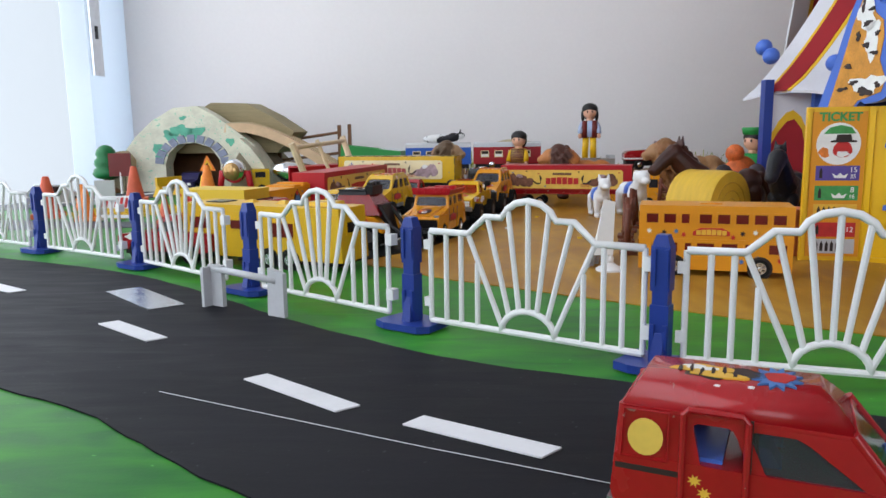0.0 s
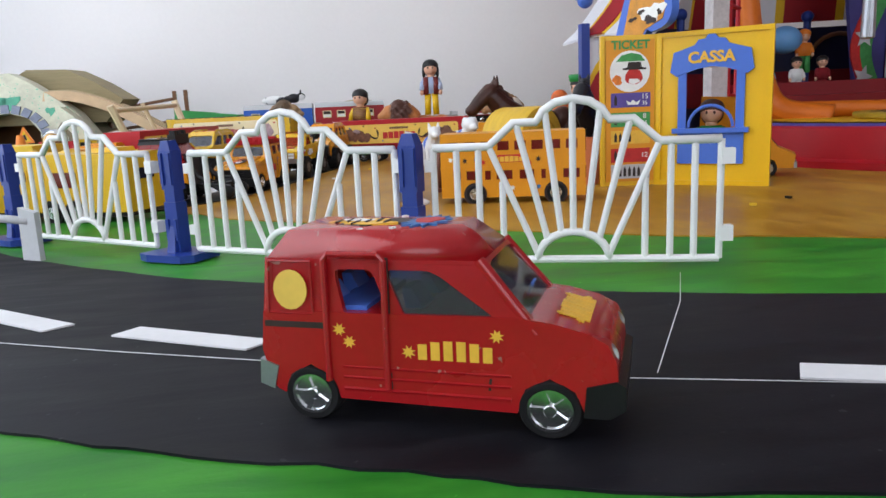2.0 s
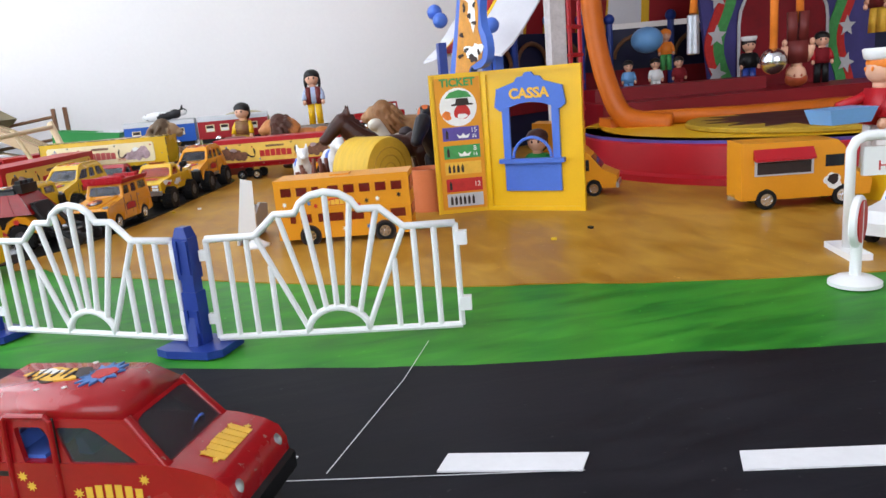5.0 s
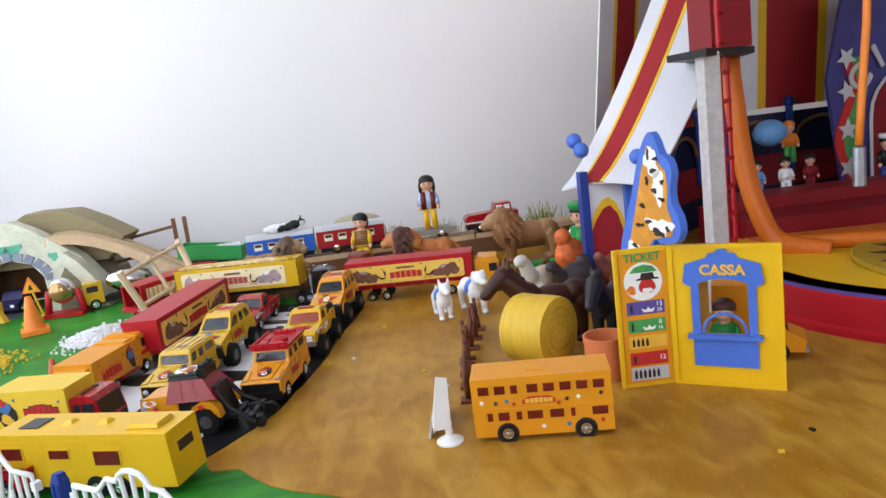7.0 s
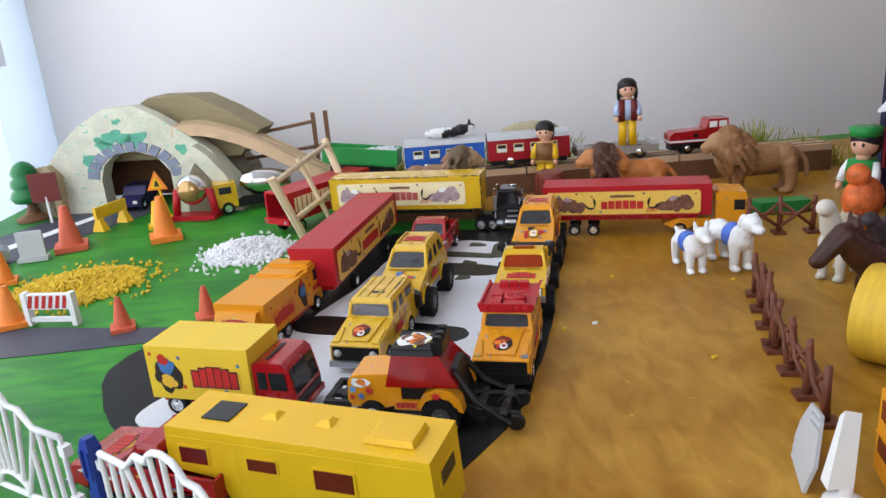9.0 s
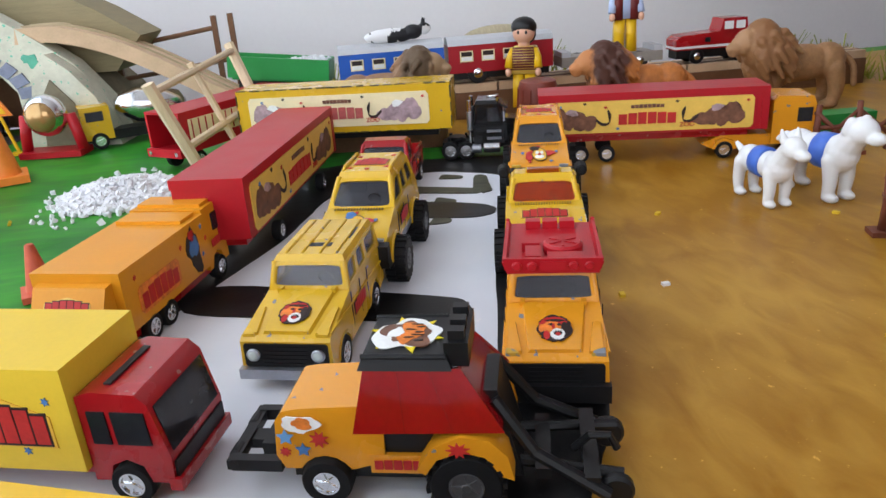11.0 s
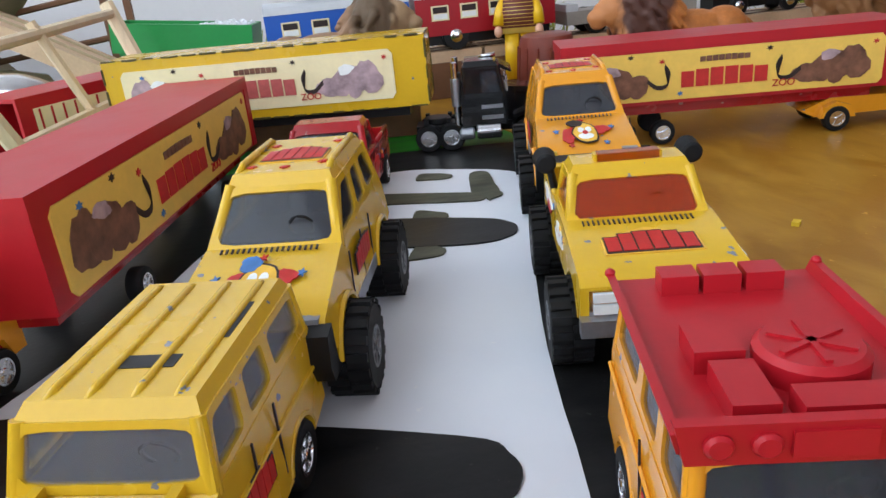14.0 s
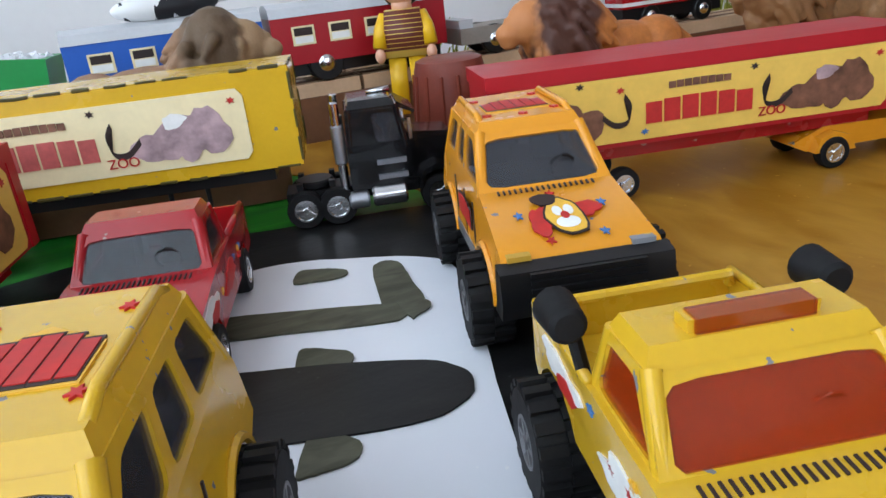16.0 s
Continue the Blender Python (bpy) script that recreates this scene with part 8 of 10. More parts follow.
# ---- toy animals, each one plain moulded piece ----
def beast(name, m, shapes, material, label, voxel=0.9, category="toy animal"):
    """Moulded from balls (x, y, z, r, sx, sy, sz) and limbs [(x, y, z, r), ...], fused into one skin."""
    bm = B()
    for s in shapes:
        if isinstance(s, list):
            pts = spline([p[:3] for p in s], 3)
            rs = [s[0][3] + (s[-1][3] - s[0][3]) * i / (len(pts) - 1) for i in range(len(pts))]
            for p, r in zip(pts, rs):
                ball(bm, tuple(p), r, seg=10)
            rod(bm, [tuple(p) for p in pts], s[0][3], 10, 1.0, 0, s[-1][3])
        else:
            x, y, z, r, sx, sy, sz = s
            ball(bm, (x, y, z), r, (sx, sy, sz), 16)
    ob = part(name, bm, material, None, "", True)
    ob.matrix_world = m
    md = ob.modifiers.new("skin", "REMESH")
    md.mode, md.voxel_size, md.use_smooth_shade = "VOXEL", voxel * 0.001, True
    sm = ob.modifiers.new("soften", "SMOOTH")
    sm.factor, sm.iterations = 0.5, 4
    return tagged(ob, label, category)


def legs(x0, x1, w, z, r0, r1, lean=3):
    out = []
    for x, d in ((x0, -lean), (x1, lean)):
        for s in (-1, 1):
            out.append([(x, s * w, z, r0), (x + d, s * w, z * 0.5, (r0 + r1) / 2), (x + d * 0.4, s * w, r1, r1)])
            out.append((x + d * 0.4 + r1 * 0.7, s * w, r1 * 0.75, r1 * 1.2, 1.5, 1.0, 0.75))
    return out


def mane(x, y, z, r, n, seed):
    rng = random.Random(seed)
    out = []
    for i in range(n):
        a, b = rng.uniform(0, 6.28), rng.uniform(-0.9, 0.9)
        d = Vector((math.sin(b), math.cos(b) * math.cos(a), math.cos(b) * math.sin(a)))
        p = Vector((x, y, z)) + d * r * rng.uniform(0.75, 1.0)
        q = p + d * r * 0.18 + Vector((-r * 0.3, 0, -r * 0.45))
        out.append([(*p, r * 0.17), (*q, r * 0.08)])
    return out


LION = two_tone("lion_hide", (0.36, 0.19, 0.085), (0.25, 0.115, 0.045), "X", 0.012, 0.008, 0.55, 260, 0.8, (0.40, 0.22, 0.11), 0.042)
LION_RED = two_tone("red_lion_hide", (0.44, 0.15, 0.035), (0.075, 0.028, 0.018), "X", 0.016, 0.006, 0.5, 260, 0.7, (0.50, 0.20, 0.07), 0.041)
LION_DULL = two_tone("dull_lion_hide", (0.26, 0.15, 0.085), (0.11, 0.07, 0.04), "X", 0.016, 0.008, 0.6, 260, 0.8, (0.34, 0.22, 0.12), 0.040)
HORSE_BROWN = mat("bay_horse", (0.045, 0.014, 0.009), 0.38, 0, 0.35, 60, 0.2, 300)
HORSE_BLACK = mat("black_horse", (0.014, 0.014, 0.018), 0.38, 0, 0.3, 60, 0.2, 300)


def lion(x, y, z, turn, size, material, label, lying=False, seed=1):
    h = 14 if lying else 34
    shp = [(0, 0, h, 14, 2.1, 0.85, 1.0), (-22, 0, h + 1, 13, 1.1, 0.9, 1.0), (20, 0, h + 4, 15, 1.0, 0.95, 1.1),
           (41, 0, h + 18, 9.6, 1.05, 0.92, 1.05), (50, 0, h + 14.5, 5.6, 1.25, 0.95, 0.85), (51, 0, h + 11.0, 4.0, 1.1, 0.9, 0.8), (48, 0, h + 20, 2.6, 2.0, 0.9, 0.8), (45, 4, h + 21.5, 2.4, 1, 1, 0.8), (45, -4, h + 21.5, 2.4, 1, 1, 0.8), (30, 0, h + 15, 17, 0.85, 0.95, 1.15), (24, 0, h + 6, 15, 0.9, 0.9, 1.2)]
    shp += mane(27, 0, h + 12, 19, 120, seed)
    for s in (-1, 1):
        shp.append((34, s * 8, h + 28, 3.2, 0.7, 1, 1))
    if lying:
        shp += [[(22, -10, 9, 6), (38, -11, 5, 4.5), (50, -10, 4, 4.5)], [(22, 10, 9, 6), (38, 11, 5, 4.5), (50, 10, 4, 4.5)], [(-24, -11, 10, 8), (-12, -14, 5, 5), (-4, -14, 4, 4)], [(-24, 11, 10, 8), (-12, 14, 5, 5), (-4, 14, 4, 4)]]
    else:
        shp += legs(-25, 20, 7, h - 4, 7.5, 4.2, 3)
    shp.append([(-34, 0, h + 5, 2.6), (-42, 3, h - 4, 2.0), (-43, 5, h - 18, 2.4)])
    return beast("lion_figurine", pose(x, y, z, 0, 0, turn) @ Matrix.Diagonal((size, size, size, 1)), shp, material, label)


lion(0.338, 0.930, 0.0006, 176, 1.08, LION, "large brown moulded lion figurine with a shaggy mane", False, 2)
lion(0.203, 0.928, 0.0006, 174, 1.0, LION_RED, "reddish lion figurine with a dark mane behind the trailer", False, 3)
lion(0.006, 0.955, 0.0306, -12, 0.92, LION_DULL, "dull brown lion figurine lying on a block behind the trailer", True, 4)
lb_ = tagged(part("lion_block", box(B(), -48, 52, -17, 17, 0, 30, 1.2), BROWN_WOOD, None), "brown wooden block under the lying lion", "wood block")
lb_.matrix_world = pose(0.000, 0.955, 0.0006, 0, 0, -12)


def horse(x, y, turn, size, material, label):
    shp = [(0, 0, 48, 14, 2.0, 0.85, 1.0), (-24, 0, 50, 13, 1.0, 0.85, 1.05), (22, 0, 51, 12.5, 1.0, 0.85, 1.1)]
    shp += [[(24, 0, 55, 13), (38, 0, 66, 11), (48, 0, 77, 8.5)], [(49, 0, 79, 8.6), (58, 0, 72, 7), (67, 0, 63, 5.4)], (67, 0, 63, 6, 1.1, 0.9, 0.9)]
    for s in (-1, 1):
        shp.append([(43, s * 3.4, 86, 2.4), (43, s * 4, 94, 0.9)])
    shp += [[(24 + 5 * i, 0, 66 + 5.5 * i, 3.4), (21 + 5 * i, 1, 60 + 5.5 * i, 1.6)] for i in range(5)]
    shp += legs(-27, 23, 7, 42, 7.0, 3.4, 2)
    shp.append([(-36, 0, 56, 4.5), (-45, 0, 40, 4.0), (-45, 0, 18, 1.4)])
    return beast("horse_figurine", pose(x, y, 0.0006, 0, 0, turn) @ Matrix.Diagonal((size, size, size, 1)), shp, material, label)


horse(0.254, 0.592, 186, 0.84, HORSE_BROWN, "glossy dark brown horse figurine beside the hay roll")
horse(0.292, 0.560, 232, 0.80, HORSE_BLACK, "black horse figurine beside the ticket booth")
# group of smaller animals by the tent
beast("goat_figurine", pose(0.278, 0.690, 0.0006, 0, 0, 215), [(0, 0, 34, 12, 1.7, 0.9, 1.0), [(18, 0, 40, 8), (26, 0, 54, 6)], (30, 0, 57, 6.5, 1.3, 0.9, 0.9), *legs(-14, 12, 6, 28, 5, 3, 1)], two_tone("goat_hide", (0.60, 0.50, 0.36), (0.62, 0.58, 0.50), "X", 0.01, 0.01), "cream and white goat figurine in the animal group")
beast("camel_figurine", pose(0.308, 0.676, 0.0006, 0, 0, 200) @ Matrix.Diagonal((0.8, 0.8, 0.8, 1)), [(0, 0, 42, 17, 1.5, 1.0, 1.0), (-10, 0, 56, 10, 1, 0.9, 1), [(22, 0, 44, 9), (32, 0, 58, 6)], (36, 0, 60, 7, 1.3, 0.9, 0.9), *legs(-16, 14, 8, 32, 7, 4, 1)], mat("dark_grey_hide", (0.045, 0.035, 0.04), 0.5, 0, 0.5, 90, 0.3), "dark grey ape-like figurine in the animal group")
beast("bird_figurine", pose(0.326, 0.742, 0.0006, 0, 0, 200), [(0, 0, 40, 15, 1.2, 0.9, 1.2), (8, 0, 60, 9, 1, 1, 1), *legs(-6, 6, 6, 28, 4, 3, 0)], mat("orange_feathers", (0.62, 0.13, 0.03), 0.5, 0, 0.5, 120, 0.3), "orange and red bird figurine in the animal group")
beast("pony_figurine", pose(0.352, 0.692, 0.0006, 0, 0, 215) @ Matrix.Diagonal((0.85, 0.85, 0.85, 1)), [(0, 0, 38, 16, 1.6, 0.9, 1.0), [(20, 0, 42, 9), (30, 0, 56, 6)], *legs(-16, 14, 7, 30, 6, 3, 1)], mat("rosy_brown_hide", (0.22, 0.075, 0.06), 0.5, 0, 0.3, 90, 0.2), "rosy brown animal figurine in the animal group")
figure("figurine", pose(0.362, 0.80, 0.0006, 0, 0, -150), WHITE, GREEN, WHITE, HAIR, "plastic figurine in green with a wide green hat", GREEN, scale=1.15)


def dog(x, y, turn, size, label, coat, up=True):
    shp = [(0, 0, 24, 9, 1.9, 0.85, 0.95), (14, 0, 25, 9.5, 1.0, 0.9, 1.05), (-14, 0, 24, 8.5, 1.1, 0.9, 1.0), [(16, 0, 28, 7.5), (22, 0, 36, 6.5)], (25, 0, 38.5, 7.4, 1.1, 0.95, 0.95), (33, 0, 36, 4.4, 1.35, 0.95, 0.8)]
    for s in (-1, 1):
        shp.append([(22, s * 4.6, 43, 2.6), (20, s * 5.4, 49 if up else 38, 1.0 if up else 2.4)])
    shp += legs(-16, 13, 5.4, 22, 4.6, 2.9, 1.5)
    shp.append([(-24, 0, 27, 2.6), (-30, 0, 30 if up else 24, 1.6)])
    d = beast("dog_figurine", pose(x, y, 0.0006, 0, 0, turn) @ Matrix.Diagonal((size, size, size, 1)), shp, WHITE, label, 0.7)
    c = tagged(part("dog_coat", lathe(B(), [(8.6, -5), (9.2, -4.4), (9.4, 0), (9.5, 4.4), (8.8, 5)], 28), MID_BLUE, None, "", True), "blue printed blanket worn by a white dog figurine", "toy blanket")
    c.matrix_world = pose(x, y, 0.0006, 0, 0, turn) @ Matrix.Diagonal((size, size, size, 1)) @ mm(coat, 0, 24.4, 0, 90, 0) @ Matrix.Diagonal((1.03, 0.93, 1, 1))
    return d


dog(0.1845, 0.733, -88, 0.86, "white shepherd dog figurine with a blue blanket", -2)
dog(0.2165, 0.733, -82, 1.02, "white hound figurine with a blue blanket and brown ear", 5, False)


# ---- hay, tub, rustic fence, standard with a flag ----
hay = thing("hay_roll", pose(0.230, 0.5565, 0.0006, 0, 0, -52), "yellow plastic hay roll lying on the sand", "toy hay roll")
bm = B()
o = lathe(B(), [(24, -19), (26.5, -18.6), (27.3, -16), (27.0, -6), (27.3, 5), (27.2, 16), (26.5, 18.6), (24, 19)], 40)
merge(bm, o, Matrix.Translation((0, 0, 27.3)) @ pose(0, 0, 0, 0, 90, 0))
part("roll", bm, mat("straw_yellow", (0.64, 0.40, 0.035), 0.5, 0, 0.14, 60, 0.8, 500, 0, None, (6, 1, 1)), hay, "", "edges")
for k in range(3):
    pts = [(19.1, (6 + 6 * k + a * 0.5) * math.cos(a), 27.3 + (6 + 6 * k + a * 0.5) * math.sin(a)) for a in [0.35 * i for i in range(18)]]
    part("spiral_ridge", rod(B(), pts, 0.5, 5), mat("dark_straw", (0.50, 0.29, 0.025), 0.5, 0, 0.14, 60, 0.5), hay)
tub = thing("tub", pose(0.2635, 0.507, 0.0006), "faded orange plastic tub behind the bus", "toy tub")
part("wall", lathe(B(), [(13.5, 0), (14.5, 0), (15.5, 29), (15.8, 31), (14, 31), (13, 2)], 30), mat("faded_orange", (0.66, 0.20, 0.08), 0.45, 0, 0.08, 50, 0.1), tub, "", "edges")
rng = random.Random(8)


def rustic_fence(p, q, n):
    f = thing("rustic_fence", pose(p[0], p[1], 0.0006, 0, 0, math.degrees(math.atan2(q[1] - p[1], q[0] - p[0]))), "reddish-brown plastic rustic fence of crossed branches", "toy fence", "rustic fences")
    L = math.hypot(q[0] - p[0], q[1] - p[1]) * 1000
    for i in range(n + 1):
        x = L * i / n
        part("post", rod(B(), [(x, 0, 0), (x + rng.uniform(-2, 2), rng.uniform(-1, 1), 16), (x + rng.uniform(-2, 2), rng.uniform(-2, 2), 34 + rng.uniform(-3, 4))], 2.6, 7, 1, 0, 1.8), RUST_BROWN, f, "", True)
        part("foot", box(B(), x - 5, x + 5, -6, 6, 0, 2.5, 1.0), RUST_BROWN, f)
        if i < n:
            for z0, z1 in ((6, 28), (28, 6), (18, 20)):
                part("branch", rod(B(), [(x, rng.uniform(-2, 2), z0), (x + L / n * 0.5, rng.uniform(-2, 2), (z0 + z1) / 2 + rng.uniform(-2, 2)), (x + L / n, rng.uniform(-2, 2), z1)], 1.7, 6, 1, 0, 1.3), RUST_BROWN, f, "", True)


rustic_fence((0.160, 0.508), (0.176, 0.585), 3)
rustic_fence((0.178, 0.592), (0.205, 0.668), 3)
rustic_fence((0.262, 0.800), (0.315, 0.790), 2)
lw = tagged(part("green_plank", prism(B(), [(-26, -8), (20, -9), (26, 0), (20, 9), (-26, 8)], 0, 12, 1.5, plane="xy"), GREEN, None), "bright green plastic plank on the sand", "toy plank")
lw.matrix_world = pose(0.322, 0.858, 0.0006, 0, 0, 175)
fs = thing("standard", pose(0.135, 0.4515, 0.0006), "white toy standard with a furled banner on a round foot", "toy banner")
part("foot", lathe(B(), [(8.5, 0), (8.5, 1.2), (5, 3), (2.4, 5)], 20), WHITE, fs, "", "edges")
part("pole", lathe(B(), [(2.2, 4), (2.6, 8), (1.8, 9), (2.4, 13), (1.8, 14), (2.2, 24), (1.4, 34), (0.6, 40)], 12), WHITE, fs, "", True)
part("banner", hexa(B(), [(-10, -3, 10), (1, -3, 10), (1, 2, 12), (-10, 2, 12), (-4.5, -1, 44), (2.5, -1, 42), (2.5, 2, 40), (-4.5, 2, 40)], 0.5), WHITE, fs)
for k in range(3):
    pn = tagged(part("stacked_panel", prism(B(), [(-14, 0), (14, 0), (15, 10), (10, 22), (-6, 25), (-15, 14)], -0.8, 0.8, 0.4), GREY_PLASTIC, None), "pale grey plastic panel leaning by the bus", "toy panel", "leaning panels")
    pn.matrix_world = pose(0.128 + 0.004 * k, 0.474 + 0.006 * k, 0.0006, 14, 0, 70)


# ---- vehicles by the ring, hospital sign ----
def food_truck(x, y, turn):
    v = thing("food_truck", pose(x, y, 0.0006, 0, 0, turn), "yellow die-cast snack truck with a red awning", "toy truck")
    part("body", prism(B(), [(-38, 6), (-29, 6), (-27.5, 11), (-23, 13), (-18.5, 11), (-17, 6), (16, 6), (18, 11), (22, 13), (26, 11), (27.5, 6), (38, 6), (39, 15), (30, 20), (22, 36), (18, 40), (-38, 41)], -14, 14, 1.0), ORANGE_BOX, v, "", "edges")
    for q, s in zip(sides(-38, 39, 14, 6, 41), (0, 1)):
        f = (lambda a, b: (a, b)) if s == 0 else (lambda a, b: (1 - b, 1 - a))
        w = part("hatch", plate(B(), q, rect(*f(0.10, 0.55), 0.42, 0.86), 0.4, 0.6), GREY_PLASTIC, v, "serving hatch plate, its opening only coloured dark")
        # dark plate in place of the shade inside the open hatch
        part("hatch_gap", plate(B(), q, rect(*f(0.12, 0.53), 0.45, 0.66), 0.7, 0.4), PRINT_DARK, w)
        part("side_window", plate(B(), q, rect(*f(0.64, 0.78), 0.52, 0.72), 0.4, 0.6), WINDOW, v)
        part("emblem", plate(B(), q, blob(0.70 if s == 0 else 0.3, 0.26, 0.07, 0.13, 5), 0.5, 0.6), PRINT_WHITE, v)
        part("emblem", plate(B(), q, blob(0.70 if s == 0 else 0.3, 0.30, 0.045, 0.08, 6), 0.7, 0.6), PRINT_DARK, v)
    part("awning", hexa(B(), [(-31, -19, 30), (4, -19, 30), (4, -14, 31), (-31, -14, 31), (-31, -19, 31.5), (4, -19, 31.5), (4, -14, 37), (-31, -14, 37)], 0.4), RED_PLASTIC, v, "red awning")
    part("tow_hook", box(B(), -42, -38, -2, 2, 5, 8, 0.5), CHROME, v)
    wheels(v, 6.2, 4.8, (-23, 22), 12.6, 0, None, 5)


food_truck(0.466, 0.366, -18)
cv = thing("camper_van", pose(0.374, 0.494, 0.0006, 0, 0, -32), "yellow die-cast camper van parked behind the ticket booth", "toy car")
part("body", prism(B(), [(-30, 6), (-23, 6), (-21, 11), (-17, 12.5), (-13, 11), (-11, 6), (10, 6), (12, 11), (16, 12.5), (20, 11), (22, 6), (32, 6), (33, 15), (22, 20), (14, 30), (8, 36), (8, 54), (-28, 56)], -13, 13, 1.0), ORANGE_BOX, cv, "", "edges")
part("windscreen", plate(B(), [(22, -13, 20), (22, 13, 20), (14, 13, 30), (14, -13, 30)], rect(0.08, 0.92, 0.08, 0.95), 0.4, 0.6), WINDOW, cv)
for s in (-1, 1):
    part("side_window", box(B(), 4, 13, s * 13 - 0.4, s * 13 + 0.4, 19, 27, 0.3), WINDOW, cv)
part("bumper", box(B(), 32, 34, -13, 13, 6, 10, 0.6), STEEL, cv)
wheels(cv, 5.8, 4.6, (-17, 16), 11.8, 0, None, 5)

hs = thing("hospital_sign", pose(0.403, 0.256, 0.0006, 0, 0, -20), "white plastic frame with a hospital sign board", "toy sign")
part("foot", box(B(), -5, 5, -15, 13, 0, 3, 1.0), WHITE, hs)
part("frame", rod(B(), [(0, 0, 3), (0, 0, 48), (2, 0, 52), (6, 0, 54), (44, 0, 54), (48, 0, 52), (50, 0, 48), (50, 0, 3)], 2.4, 8), WHITE, hs, "", True)
part("foot", box(B(), 45, 55, -15, 13, 0, 3, 1.0), WHITE, hs)
bd = part("board", box(B(), 5, 46, -1.5, 1.5, 36, 49, 0.6), WHITE, hs, "white name board")
words("lettering", "HOSPITAL", 6.4, mm(25.5, -1.7, 40.2, 90, 0, 0), PRINT_RED, hs, 0.15)
part("cross", box(B(), 24, 27, -1.8, -1.2, 45, 46, 0.1), PRINT_RED, hs)
part("cross", box(B(), 25, 26, -1.8, -1.2, 44, 47.4, 0.1), PRINT_RED, hs)
rs = thing("road_sign", pose(0.3705, 0.2165, 0.0006, 0, 0, 36), "round white and red toy road sign on a disc foot", "toy sign")
part("foot", lathe(B(), [(10, 0), (10, 1.5), (7, 3.2), (2.6, 4)], 24), WHITE, rs, "", "edges")
part("pole", cyl(B(), (0, 0, 18), 2.2, 32, "z", 12), WHITE, rs, "", "edges")
part("disc", cyl(B(), (0, 0, 26), 10.5, 3, "y", 28, None, 0.6), WHITE, rs, "", "edges")
part("face", cyl(B(), (0, -1.7, 26), 8.5, 0.6, "y", 28), PRINT_RED, rs)
am = thing("ambulance_car", pose(0.452, 0.262, 0.0006, 0, 0, -160), "white toy rescue car with blue windows behind the hospital sign", "toy car")
part("body", prism(B(), [(-34, 6), (34, 6), (35, 12), (30, 17), (12, 19), (2, 29), (-26, 29), (-34, 19)], -14, 14, 1.2), WHITE, am, "", "edges")
part("windscreen", plate(B(), [(12, -14, 19), (12, 14, 19), (2, 14, 29), (2, -14, 29)], rect(0.06, 0.94, 0.06, 0.94), 0.5, 0.6), MID_BLUE, am)
for q in sides(-34, 34, 14, 6, 19):
    part("stripe", plate(B(), q, rect(0.06, 0.9, 0.5, 0.66), 0.4), PRINT_RED, am)
for q in sides(-26, 2, 14, 19, 28):
    part("side_window", plate(B(), q, rect(0.1, 0.95, 0.1, 0.85), 0.4), WINDOW, am)
wheels(am, 6, 4.6, (-22, 22), 12.6, 0, None, 5)


# ---- small road barrier by the fence ----
rb = thing("road_barrier", pose(-0.062, 0.3585, 0.0006, 0, 0, -33), "grey plastic road barrier with a crossbar on two plates", "toy barrier")
part("plate", box(B(), -26, -16, -1.2, 1.2, 0, 21, 0.6), GREY_PLASTIC, rb)
part("plate", prism(B(), [(16, 0), (27, 0), (27, 21), (17, 23)], -1.2, 1.2, 0.6), GREY_PLASTIC, rb)
part("crossbar", rod(B(), [(-24, 0, 19), (22, 0, 17)], 1.8, 8), GREY_PLASTIC, rb, "", True)
part("wing", box(B(), -26, -24, -6, 1, 0, 20, 0.5), GREY_PLASTIC, rb)
th = tagged(part("thread", rod(B(), [(0.150, 0.150, 0.0016), (0.18, 0.20, 0.0014), (0.196, 0.232, 0.0012)], 0.00014, 5), TAPE, None, "", True, 1), "thin white thread lying across the road", "thread")
th = tagged(part("thread", rod(B(), [(-0.06, 0.245, 0.0010), (0.03, 0.20, 0.0010), (0.12, 0.158, 0.0010), (0.21, 0.128, 0.0010)], 0.00012, 5), TAPE, None, "", True, 1), "thin pale thread lying along the road", "thread")


# ---- the train on its track behind ----
def train_y(x):
    return 1.048 - 0.05 * x


tk = thing("track_board", pose(0.19, train_y(0.19), 0.0006, 0, 0, -2.9), "long wooden toy railway track raised on a board", "toy track")
part("board", box(B(), -250, 270, -24, 22, 0, 23, 0.8), BROWN_WOOD, tk, "brown board")
for k in range(3):
    part("track", box(B(), -250 + 174 * k, -78 + 174 * k, -22, 14, 23, 30, 1.0), WOOD, tk)
    for y0 in (-13, 3):
        part("groove", box(B(), -249 + 174 * k, -79 + 174 * k, y0 - 2.4, y0 + 2.4, 29.6, 30.25, 0.1), BROWN_WOOD, tk)


